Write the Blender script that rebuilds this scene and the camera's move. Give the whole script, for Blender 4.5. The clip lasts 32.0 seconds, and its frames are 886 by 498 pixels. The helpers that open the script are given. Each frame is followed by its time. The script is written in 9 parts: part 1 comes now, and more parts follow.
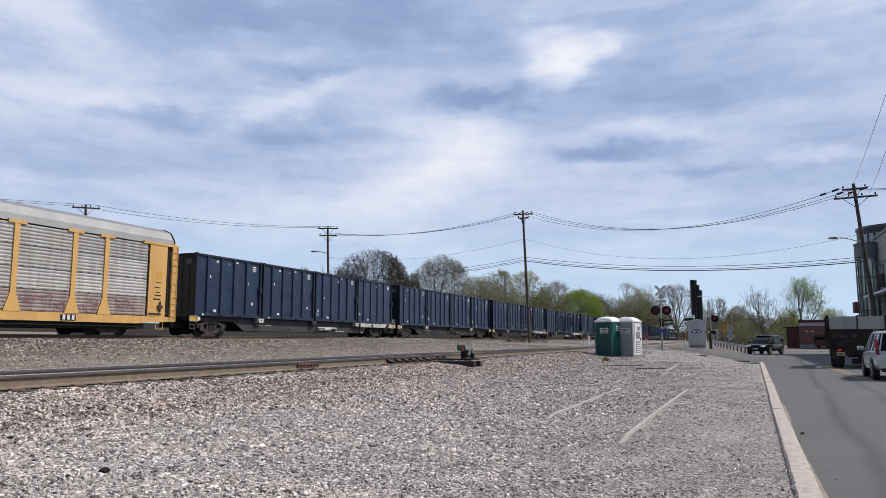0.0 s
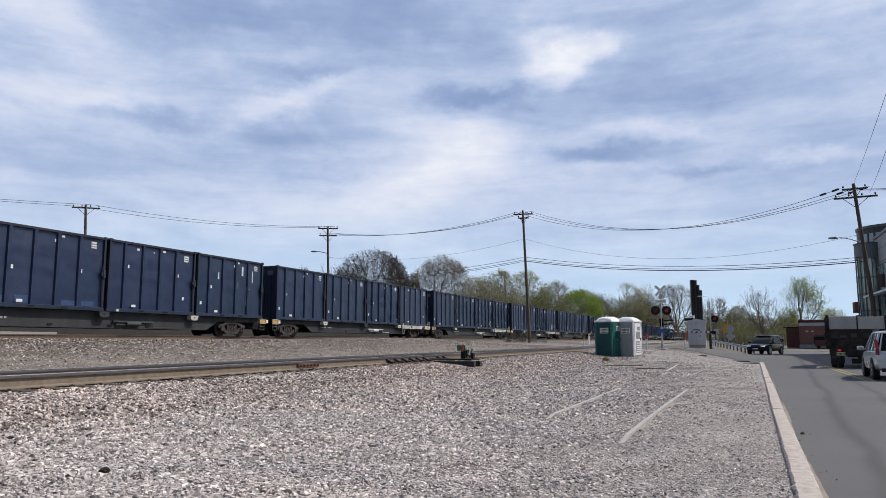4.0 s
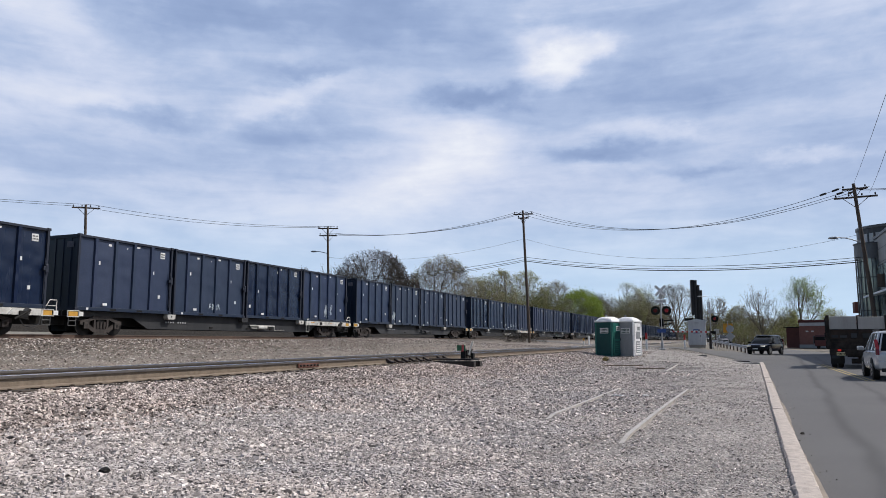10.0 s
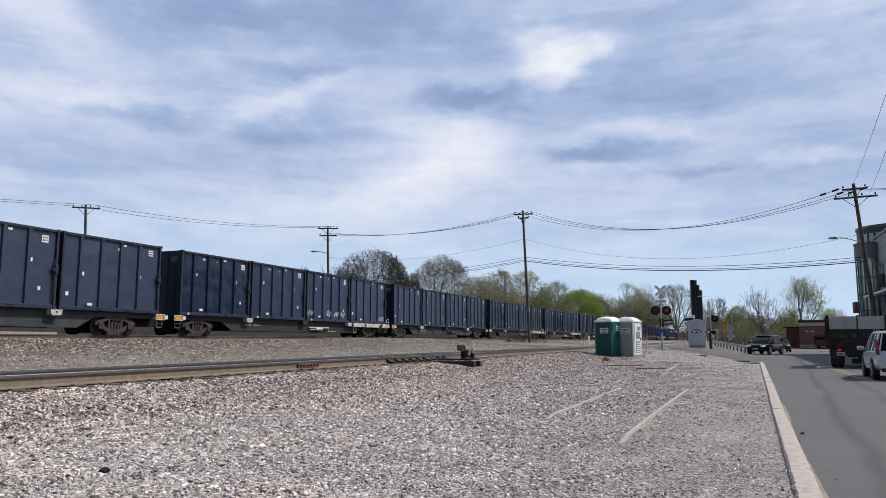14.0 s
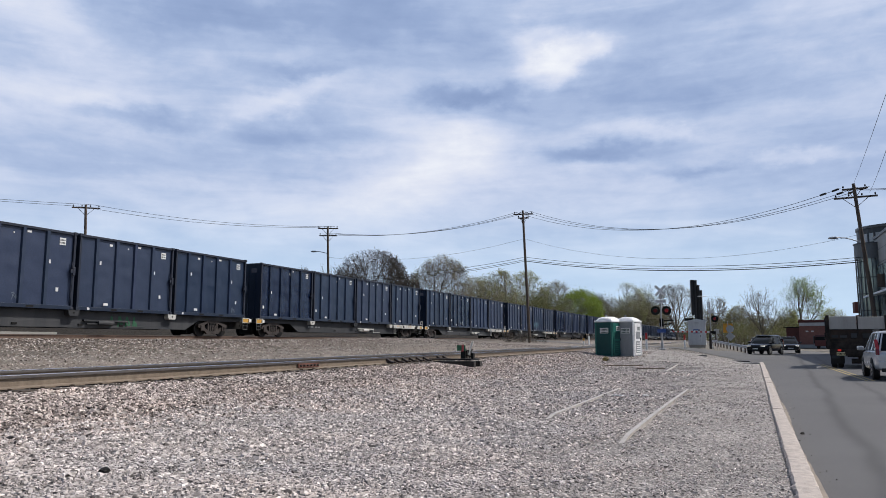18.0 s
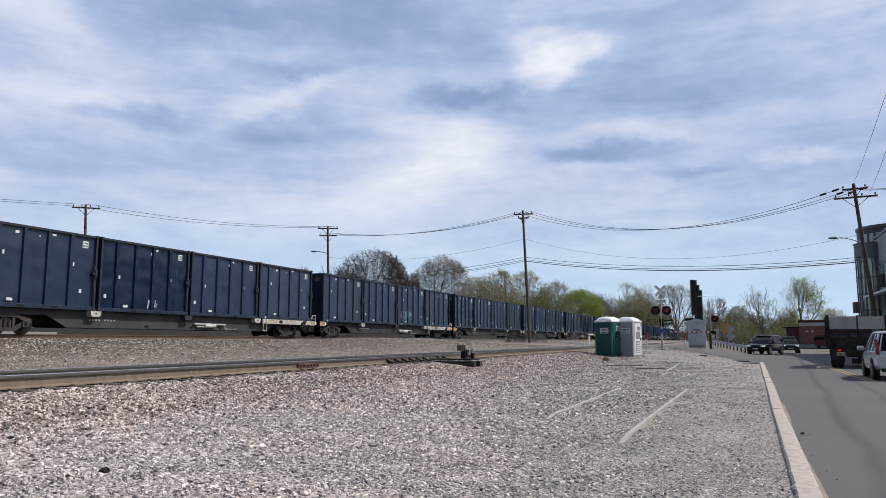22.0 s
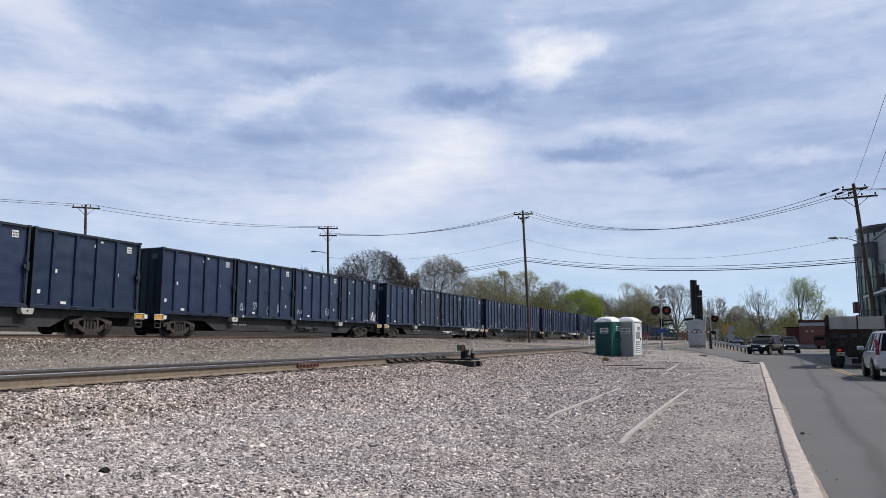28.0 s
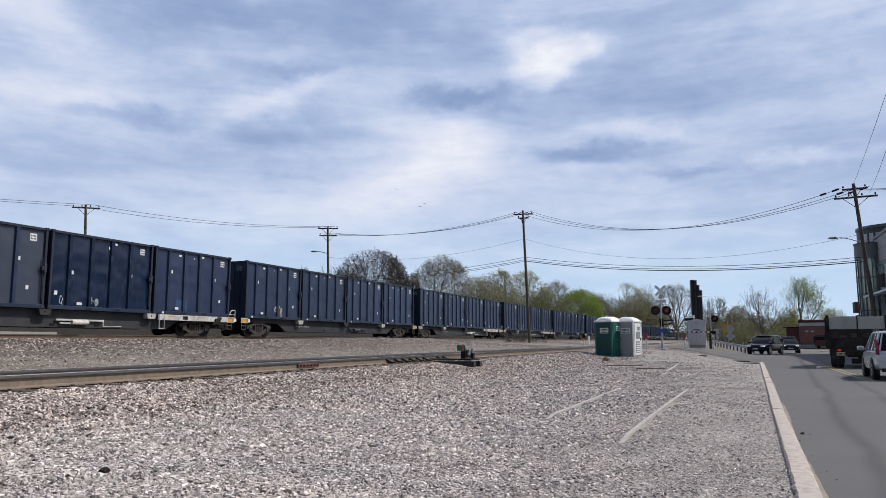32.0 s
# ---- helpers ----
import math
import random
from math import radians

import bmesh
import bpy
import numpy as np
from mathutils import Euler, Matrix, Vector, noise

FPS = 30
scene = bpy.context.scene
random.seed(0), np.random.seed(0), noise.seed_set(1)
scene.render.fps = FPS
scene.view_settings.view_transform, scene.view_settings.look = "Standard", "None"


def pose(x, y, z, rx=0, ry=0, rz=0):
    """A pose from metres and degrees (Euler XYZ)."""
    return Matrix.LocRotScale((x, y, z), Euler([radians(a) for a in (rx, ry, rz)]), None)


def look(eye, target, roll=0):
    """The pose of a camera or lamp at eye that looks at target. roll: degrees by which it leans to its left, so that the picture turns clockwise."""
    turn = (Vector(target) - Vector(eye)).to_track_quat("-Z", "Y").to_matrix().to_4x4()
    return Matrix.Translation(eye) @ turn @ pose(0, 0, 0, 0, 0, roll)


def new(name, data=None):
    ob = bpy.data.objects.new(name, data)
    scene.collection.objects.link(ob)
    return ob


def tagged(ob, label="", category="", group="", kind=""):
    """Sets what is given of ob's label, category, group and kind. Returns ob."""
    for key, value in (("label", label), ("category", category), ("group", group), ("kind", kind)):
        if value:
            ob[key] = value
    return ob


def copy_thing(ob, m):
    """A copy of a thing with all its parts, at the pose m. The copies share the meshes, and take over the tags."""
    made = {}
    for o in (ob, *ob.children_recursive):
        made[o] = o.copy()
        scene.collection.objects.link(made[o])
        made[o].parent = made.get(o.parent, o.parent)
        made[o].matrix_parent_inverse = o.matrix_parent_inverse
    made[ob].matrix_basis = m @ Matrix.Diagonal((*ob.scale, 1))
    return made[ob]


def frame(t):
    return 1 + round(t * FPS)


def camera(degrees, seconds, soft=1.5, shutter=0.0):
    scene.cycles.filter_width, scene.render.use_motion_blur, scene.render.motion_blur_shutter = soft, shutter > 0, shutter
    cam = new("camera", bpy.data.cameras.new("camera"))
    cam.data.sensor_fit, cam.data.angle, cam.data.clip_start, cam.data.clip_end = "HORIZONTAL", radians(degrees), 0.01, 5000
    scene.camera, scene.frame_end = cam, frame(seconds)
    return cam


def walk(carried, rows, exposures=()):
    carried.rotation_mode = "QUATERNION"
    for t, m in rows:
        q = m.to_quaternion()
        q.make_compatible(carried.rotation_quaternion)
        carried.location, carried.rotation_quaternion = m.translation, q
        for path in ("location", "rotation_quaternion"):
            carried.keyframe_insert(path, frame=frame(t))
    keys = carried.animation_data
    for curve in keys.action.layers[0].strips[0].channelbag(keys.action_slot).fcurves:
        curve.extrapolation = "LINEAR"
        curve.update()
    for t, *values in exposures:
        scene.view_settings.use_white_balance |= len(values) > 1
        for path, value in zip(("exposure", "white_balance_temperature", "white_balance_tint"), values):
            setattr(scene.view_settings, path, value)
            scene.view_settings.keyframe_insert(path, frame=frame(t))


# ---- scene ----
# Camera: a phone on a stand at the kerb, eye 1.4 m above the street
EYE = (0.0, 0.0, 1.4)
PITCH = 7.128
cam = camera(63.0, 32.0, soft=0.62)
STAND = pose(*EYE, 90 + PITCH, 0, 0)
walk(cam, [(0.0, STAND), (32.0, STAND)])

# World: thin bright overcast, sun high on the street's side
SUN_EL, SUN_AZ = 50.0, 82.0
world = bpy.data.worlds.new("sky")
scene.world = world
world.use_nodes = True
wn = world.node_tree.nodes
wl = world.node_tree.links
sky = wn.new("ShaderNodeTexSky")
sky.sky_type, sky.sun_disc = "NISHITA", False
sky.sun_elevation, sky.sun_rotation = radians(SUN_EL), radians(SUN_AZ)
sky.air_density, sky.dust_density, sky.ozone_density = 1.0, 2.5, 1.0
wl.new(sky.outputs[0], wn["Background"].inputs[0])
wn["Background"].inputs[1].default_value = 0.105
sun_data = bpy.data.lights.new("sun", "SUN")
sun_data.energy, sun_data.angle, sun_data.color = 3.5, radians(1.0), (1.0, 0.955, 0.89)
sun = new("sun", sun_data)
sa, se = radians(SUN_AZ), radians(SUN_EL)
sun.matrix_world = look((60 * math.sin(sa) * math.cos(se), 60 * math.cos(sa) * math.cos(se), 60 * math.sin(se)), (0, 0, 0))
scene.view_settings.exposure = 0.0

# Plan: s runs along the tracks, q across them to the left, z up
AZ = 22.498
PLAN = pose(0, 0, 0, 0, 0, 90 - AZ)


def at(s, q, z=0.0, turn=0.0):
    return PLAN @ pose(s, q, z, 0, 0, turn)


# ---------- mesh helpers ----------
def box(bm, x0, x1, y0, y1, z0, z1, bevel=0.0):
    m = Matrix.Translation(((x0 + x1) / 2, (y0 + y1) / 2, (z0 + z1) / 2)) @ Matrix.Diagonal((abs(x1 - x0), abs(y1 - y0), abs(z1 - z0), 1))
    r = bmesh.ops.create_cube(bm, size=1.0, matrix=m)
    if bevel:
        es = list({e for v in r["verts"] for e in v.link_edges})
        bmesh.ops.bevel(bm, geom=es, offset=bevel, segments=2, affect="EDGES", profile=0.6)
    return bm


def rod(bm, a, b, r, r2=None, seg=10):
    a, b = Vector(a), Vector(b)
    way = b - a
    m = Matrix.Translation((a + b) / 2) @ way.to_track_quat("Z", "Y").to_matrix().to_4x4()
    bmesh.ops.create_cone(bm, cap_ends=True, segments=seg, radius1=r, radius2=r if r2 is None else r2, depth=way.length, matrix=m)
    return bm


def prism(bm, outline, y0, y1, axis="y"):
    """A flat outline in (x, z), drawn out from y0 to y1."""
    def put(a, b, c):
        return (a, c, b) if axis == "y" else ((c, a, b) if axis == "x" else (a, b, c))
    low = [bm.verts.new(put(a, b, y0)) for a, b in outline]
    high = [bm.verts.new(put(a, b, y1)) for a, b in outline]
    k = len(outline)
    bm.faces.new(low)
    bm.faces.new(high[::-1])
    for i in range(k):
        j = (i + 1) % k
        bm.faces.new((low[j], low[i], high[i], high[j]))
    return bm


def tube(bm, pts, r, seg=6):
    for a, b in zip(pts[:-1], pts[1:]):
        rod(bm, a, b, r, seg=seg)
    return bm


def B():
    return bmesh.new()


def mesh_of(name, bm, material, smooth=False):
    bmesh.ops.recalc_face_normals(bm, faces=bm.faces)
    me = bpy.data.meshes.new(name)
    bm.to_mesh(me)
    bm.free()
    me.materials.append(material)
    if smooth:
        me.shade_smooth()
        me.set_sharp_from_angle(angle=radians(38))
    return me


def part(name, bm, material, parent, label="", smooth=False):
    ob = new(name, bm if isinstance(bm, bpy.types.Mesh) else mesh_of(name, bm, material, smooth))
    ob.parent = parent
    return tagged(ob, label)


def thing(name, label, category, group="", m=None, kind=""):
    ob = tagged(new(name), label, category, group, kind)
    ob.empty_display_size = 0.2
    if m is not None:
        ob.matrix_basis = m
    return ob


def sheet(name, bm, material, label, m=None, category="", kind="structure", smooth=False):
    ob = tagged(new(name, mesh_of(name, bm, material, smooth)), label, category or name.split("_")[0], kind=kind)
    if m is not None:
        ob.matrix_basis = m
    return ob


def from_arrays(name, verts, faces, material, smooth=False):
    """verts (n, 3), faces (m, 3 or 4) as arrays."""
    me = bpy.data.meshes.new(name)
    verts, faces = np.asarray(verts, dtype=np.float32), np.asarray(faces, dtype=np.int32)
    me.vertices.add(len(verts))
    me.vertices.foreach_set("co", verts.ravel())
    k = faces.shape[1]
    me.loops.add(faces.size)
    me.loops.foreach_set("vertex_index", faces.ravel())
    me.polygons.add(len(faces))
    me.polygons.foreach_set("loop_start", np.arange(0, faces.size, k, dtype=np.int32))
    me.update(calc_edges=True)
    me.materials.append(material)
    if not smooth:
        me.shade_flat()
    return me


# ---------- materials ----------
def mat(name, c1, c2=None, rough=0.6, metal=0.0, scale=4.0, fine=60.0, bump=0.0, shade=0.0, glow=0.0, streak=False, spec=0.5, island=0.0, contrast=1.0, dent=0.0, hue=0.0):
    """A surface of two tones at two scales. shade: how far each object's tone strays; island: how far each loose piece's tone strays."""
    m = bpy.data.materials.new(name)
    m.use_nodes = True
    n, l = m.node_tree.nodes, m.node_tree.links
    b = n["Principled BSDF"]
    b.inputs["Metallic"].default_value = metal
    b.inputs["Specular IOR Level"].default_value = spec
    c2 = c2 or tuple(v * 0.7 for v in c1)
    co = n.new("ShaderNodeTexCoord")
    mp = n.new("ShaderNodeMapping")
    mp.inputs["Scale"].default_value = (1, 1, 0.12) if streak else (1, 1, 1)
    l.new(co.outputs["Object"], mp.inputs[0])
    big = n.new("ShaderNodeTexNoise")
    big.inputs["Scale"].default_value, big.inputs["Detail"].default_value, big.inputs["Roughness"].default_value = scale, 6, 0.62
    small = n.new("ShaderNodeTexNoise")
    small.inputs["Scale"].default_value, small.inputs["Detail"].default_value = fine, 3
    l.new(mp.outputs[0], big.inputs[0])
    l.new(co.outputs["Object"], small.inputs[0])
    mix = n.new("ShaderNodeMix")
    mix.data_type = "RGBA"
    mix.inputs["A"].default_value, mix.inputs["B"].default_value = (*c1, 1), (*c2, 1)
    ramp = n.new("ShaderNodeMapRange")
    ramp.inputs["From Min"].default_value, ramp.inputs["From Max"].default_value = 0.5 - 0.2 / contrast, 0.5 + 0.2 / contrast
    l.new(big.outputs["Fac"], ramp.inputs["Value"])
    l.new(ramp.outputs[0], mix.inputs["Factor"])
    hsv = n.new("ShaderNodeHueSaturation")
    l.new(mix.outputs["Result"], hsv.inputs["Color"])
    val = n.new("ShaderNodeMapRange")
    val.inputs["From Min"].default_value, val.inputs["From Max"].default_value = 0.25, 0.75
    val.inputs["To Min"].default_value, val.inputs["To Max"].default_value = 0.86, 1.14
    l.new(small.outputs["Fac"], val.inputs["Value"])
    last = val.outputs[0]
    for amount, kind in ((shade, "ob"), (island, "is")):
        if amount:
            src = n.new("ShaderNodeObjectInfo").outputs["Random"] if kind == "ob" else n.new("ShaderNodeNewGeometry").outputs["Random Per Island"]
            r = n.new("ShaderNodeMapRange")
            r.inputs["To Min"].default_value, r.inputs["To Max"].default_value = 1 - amount, 1 + amount
            l.new(src, r.inputs["Value"])
            mul = n.new("ShaderNodeMath")
            mul.operation = "MULTIPLY"
            l.new(last, mul.inputs[0])
            l.new(r.outputs[0], mul.inputs[1])
            last = mul.outputs[0]
    l.new(last, hsv.inputs["Value"])
    if hue:
        hr = n.new("ShaderNodeMapRange")
        hr.inputs["To Min"].default_value, hr.inputs["To Max"].default_value = 0.5 - hue, 0.5 + hue * 0.6
        l.new(n.new("ShaderNodeObjectInfo").outputs["Random"], hr.inputs["Value"])
        l.new(hr.outputs[0], hsv.inputs["Hue"])
    l.new(hsv.outputs[0], b.inputs["Base Color"])
    rr = n.new("ShaderNodeMapRange")
    rr.inputs["To Min"].default_value, rr.inputs["To Max"].default_value = max(rough - 0.12, 0.02), min(rough + 0.12, 1.0)
    l.new(big.outputs["Fac"], rr.inputs["Value"])
    l.new(rr.outputs[0], b.inputs["Roughness"])
    if bump:
        bp = n.new("ShaderNodeBump")
        bp.inputs["Strength"].default_value, bp.inputs["Distance"].default_value = bump, 0.01
        l.new(small.outputs["Fac"], bp.inputs["Height"])
        l.new(bp.outputs[0], b.inputs["Normal"])
    if dent:
        lump = n.new("ShaderNodeTexNoise")
        lump.inputs["Scale"].default_value, lump.inputs["Detail"].default_value = 1.0, 1
        l.new(co.outputs["Object"], lump.inputs[0])
        dn = n.new("ShaderNodeBump")
        dn.inputs["Strength"].default_value, dn.inputs["Distance"].default_value = dent, 0.12
        l.new(lump.outputs["Fac"], dn.inputs["Height"])
        l.new(dn.outputs[0], b.inputs["Normal"])
    if glow:
        b.inputs["Emission Color"].default_value = (*c1, 1)
        b.inputs["Emission Strength"].default_value = glow
    return m


def glass(name, tint=(0.014, 0.016, 0.018), rough=0.04, spec=0.06):
    m = bpy.data.materials.new(name)
    m.use_nodes = True
    b = m.node_tree.nodes["Principled BSDF"]
    b.inputs["Base Color"].default_value = (*tint, 1)
    b.inputs["Roughness"].default_value = rough
    b.inputs["Specular IOR Level"].default_value = spec
    return m


M_NAVY = mat("navy_paint", (0.0128, 0.0245, 0.0610), (0.0190, 0.0330, 0.0750), 0.36, scale=0.9, fine=18, shade=0.12, streak=True, spec=0.45, dent=0.7, hue=0.008)
M_DEEP = mat("glossy_deep_navy_paint", (0.0054, 0.0132, 0.0400), (0.0085, 0.0180, 0.0500), 0.27, scale=0.9, fine=18, shade=0.10, streak=True, spec=0.42, dent=0.8, hue=0.008)
M_DUSTY = mat("dusty_navy_paint", (0.0215, 0.0345, 0.0720), (0.0310, 0.0455, 0.0890), 0.44, scale=0.9, fine=18, shade=0.12, streak=True, spec=0.4, dent=0.7, hue=0.008)
M_NAVY_RIB = mat("navy_rib", (0.0095, 0.0195, 0.0440), (0.0135, 0.0245, 0.0510), 0.40, scale=1.5, shade=0.15, spec=0.5)
M_FADED = mat("faded_grey_plate", (0.15, 0.145, 0.17), (0.09, 0.088, 0.105), 0.6, scale=9)
M_POST = mat("scuffed_post", (0.012, 0.018, 0.034), (0.024, 0.028, 0.044), 0.5, scale=3, fine=40, spec=0.35)
M_BLACK = mat("black_steel", (0.006, 0.006, 0.007), (0.014, 0.013, 0.012), 0.7, scale=3, spec=0.25)
M_SILL = mat("dusty_grey_steel", (0.034, 0.037, 0.043), (0.066, 0.067, 0.071), 0.65, spec=0.2, scale=1.2, shade=0.25, streak=True)
M_TRUCK = mat("rusty_cast_steel", (0.052, 0.041, 0.037), (0.024, 0.020, 0.020), 0.8, scale=6, bump=0.3)
M_WHITE = mat("grimy_white_paint", (0.62, 0.62, 0.6), (0.34, 0.33, 0.31), 0.55, scale=2.5, shade=0.1)
M_LABEL = mat("white_label", (0.72, 0.73, 0.74), (0.6, 0.6, 0.6), 0.5, scale=20)
M_TAG = mat("pale_spray_paint", (0.55, 0.62, 0.68), (0.38, 0.45, 0.5), 0.6, scale=14)
M_STEP = mat("grey_step_iron", (0.12, 0.12, 0.125), (0.07, 0.07, 0.07), 0.6, scale=6)
M_ORANGE = mat("orange_yellow_paint", (0.62, 0.34, 0.05), (0.5, 0.26, 0.04), 0.5, scale=4)
M_YELLOW = mat("railcar_yellow", (0.66, 0.40, 0.135), (0.52, 0.30, 0.10), 0.55, scale=1.6, streak=True)
M_GALV = mat("galvanised_steel", (0.42, 0.43, 0.44), (0.30, 0.30, 0.31), 0.45, 0.35, scale=1.5, streak=True)
M_RACKSIDE = mat("grimy_galvanised_panel", (0.40, 0.40, 0.40), (0.26, 0.25, 0.245), 0.6, 0.1, scale=3.4, streak=True, contrast=1.1, shade=0.22)
M_RACKLOW = mat("reddish_grimy_panel", (0.32, 0.27, 0.255), (0.21, 0.16, 0.15), 0.65, 0.1, scale=2.6, streak=True, contrast=1.4, shade=0.12)
M_RACKROOF = mat("grey_roof_sheet", (0.29, 0.29, 0.30), (0.235, 0.235, 0.245), 0.55, 0.2, scale=0.8)
M_RAIL = mat("rusty_rail", (0.22, 0.175, 0.135), (0.14, 0.108, 0.08), 0.75, scale=8, bump=0.3)
M_RAIL_FAR = mat("dark_rusty_rail", (0.16, 0.108, 0.085), (0.10, 0.07, 0.058), 0.8, scale=8, bump=0.3, spec=0.25)
M_RAILTOP = mat("polished_rail_head", (0.66, 0.67, 0.70), (0.50, 0.50, 0.52), 0.2, 1.0, scale=3)
M_RAILSIDE = mat("dull_rail_head_side", (0.085, 0.08, 0.085), (0.13, 0.115, 0.105), 0.5, 0.3, scale=5)
M_TIE = mat("creosoted_tie", (0.045, 0.036, 0.03), (0.085, 0.07, 0.058), 0.9, scale=5, bump=0.5, shade=0.3, streak=False)
M_POLE = mat("weathered_pole", (0.13, 0.098, 0.078), (0.075, 0.058, 0.048), 0.9, scale=3, bump=0.5, streak=True)
M_WIRE = mat("black_cable", (0.02, 0.02, 0.022), (0.03, 0.03, 0.03), 0.7)
M_RUBBER = mat("tyre_rubber", (0.018, 0.018, 0.019), (0.03, 0.03, 0.03), 0.85, scale=8)
M_GLASS = glass("tinted_window_glass")


# ---------- ground ----------
PROFILE = ((-400, 0.3), (-60, 0.1), (-9.2, 0.02), (-8.4, -0.05), (-0.62, -0.05), (-0.44, 0.07), (-0.36, 0.082), (1.5, 0.145), (4.6, 0.17), (6.2, 0.31), (8.5, 0.645),
           (9.0, 0.690), (11.2, 0.725), (11.9, 0.69), (14.0, 0.38), (19.0, 0.45), (23.5, 0.85), (26.6, 1.36), (27.6, 1.43), (32.0, 1.43), (33.2, 1.35), (36.0, 2.05), (38.5, 2.6), (48, 2.6), (75, 1.2), (400, 0.6))
PQ, PZ = np.array([a for a, _ in PROFILE], float), np.array([b for _, b in PROFILE], float)
FAR_RAIL, FAR_GRADE = 1.62, -0.0018
NEAR_RAIL = 0.912


def ground_z(s, q):
    """Height of the ground: the cross profile, eased into the level crossing and the plain beyond."""
    s, q = np.asarray(s, float), np.asarray(q, float)
    # the kerb line drifts away from the tracks along the street
    line = 0.135 - 0.0098 * np.clip(s, -6, 45)
    z = np.interp(q - line * np.clip((1.6 - q) / 1.6, 0, 1) * (q > -3), PQ, PZ)
    drop = FAR_GRADE * (np.clip(s, -50, 340) - 23.0) * np.clip((q - 20) / 6, 0, 1)
    z = z + drop
    side = np.clip((s - 30) / 9, 0, 1) * np.clip((q - 0.5) / 4, 0, 1) * np.clip((8.6 - q) / 2.5, 0, 1)
    z = z + (0.40 - z) * side * np.clip(1 - (z - 0.4), 0, 1)
    ramp = np.clip((s - 41) / 8, 0, 1)
    street = np.interp(q, (-60, -8.4, -4, 0, 3, 5, 8.6, 11.3, 14, 22, 26.6, 32, 36, 38.5, 48, 90), (0.0, 0.0, 0.0, 0.10, 0.55, 0.75, 0.88, 0.88, 0.92, 1.2, 1.58, 1.58, 2.05, 2.6, 2.6, 0.9))
    street = street + drop
    z = z * (1 - ramp) + (street - 0.05) * ramp
    return z


def grid_axis(parts):
    out = []
    for a, b, k in parts:
        out += list(np.linspace(a, b, k, endpoint=False))
    return np.array(out + [parts[-1][1]])


def land_mesh(name, ss, qs, zf, material, keep=None):
    S, Q = np.meshgrid(ss, qs, indexing="ij")
    Z = zf(S, Q)
    v = np.stack([S.ravel(), Q.ravel(), Z.ravel()], 1)
    i, j = np.meshgrid(np.arange(len(ss) - 1), np.arange(len(qs) - 1), indexing="ij")
    a = (i * len(qs) + j).ravel()
    f = np.stack([a, a + len(qs), a + len(qs) + 1, a + 1], 1)
    return from_arrays(name, v, f, material, True)


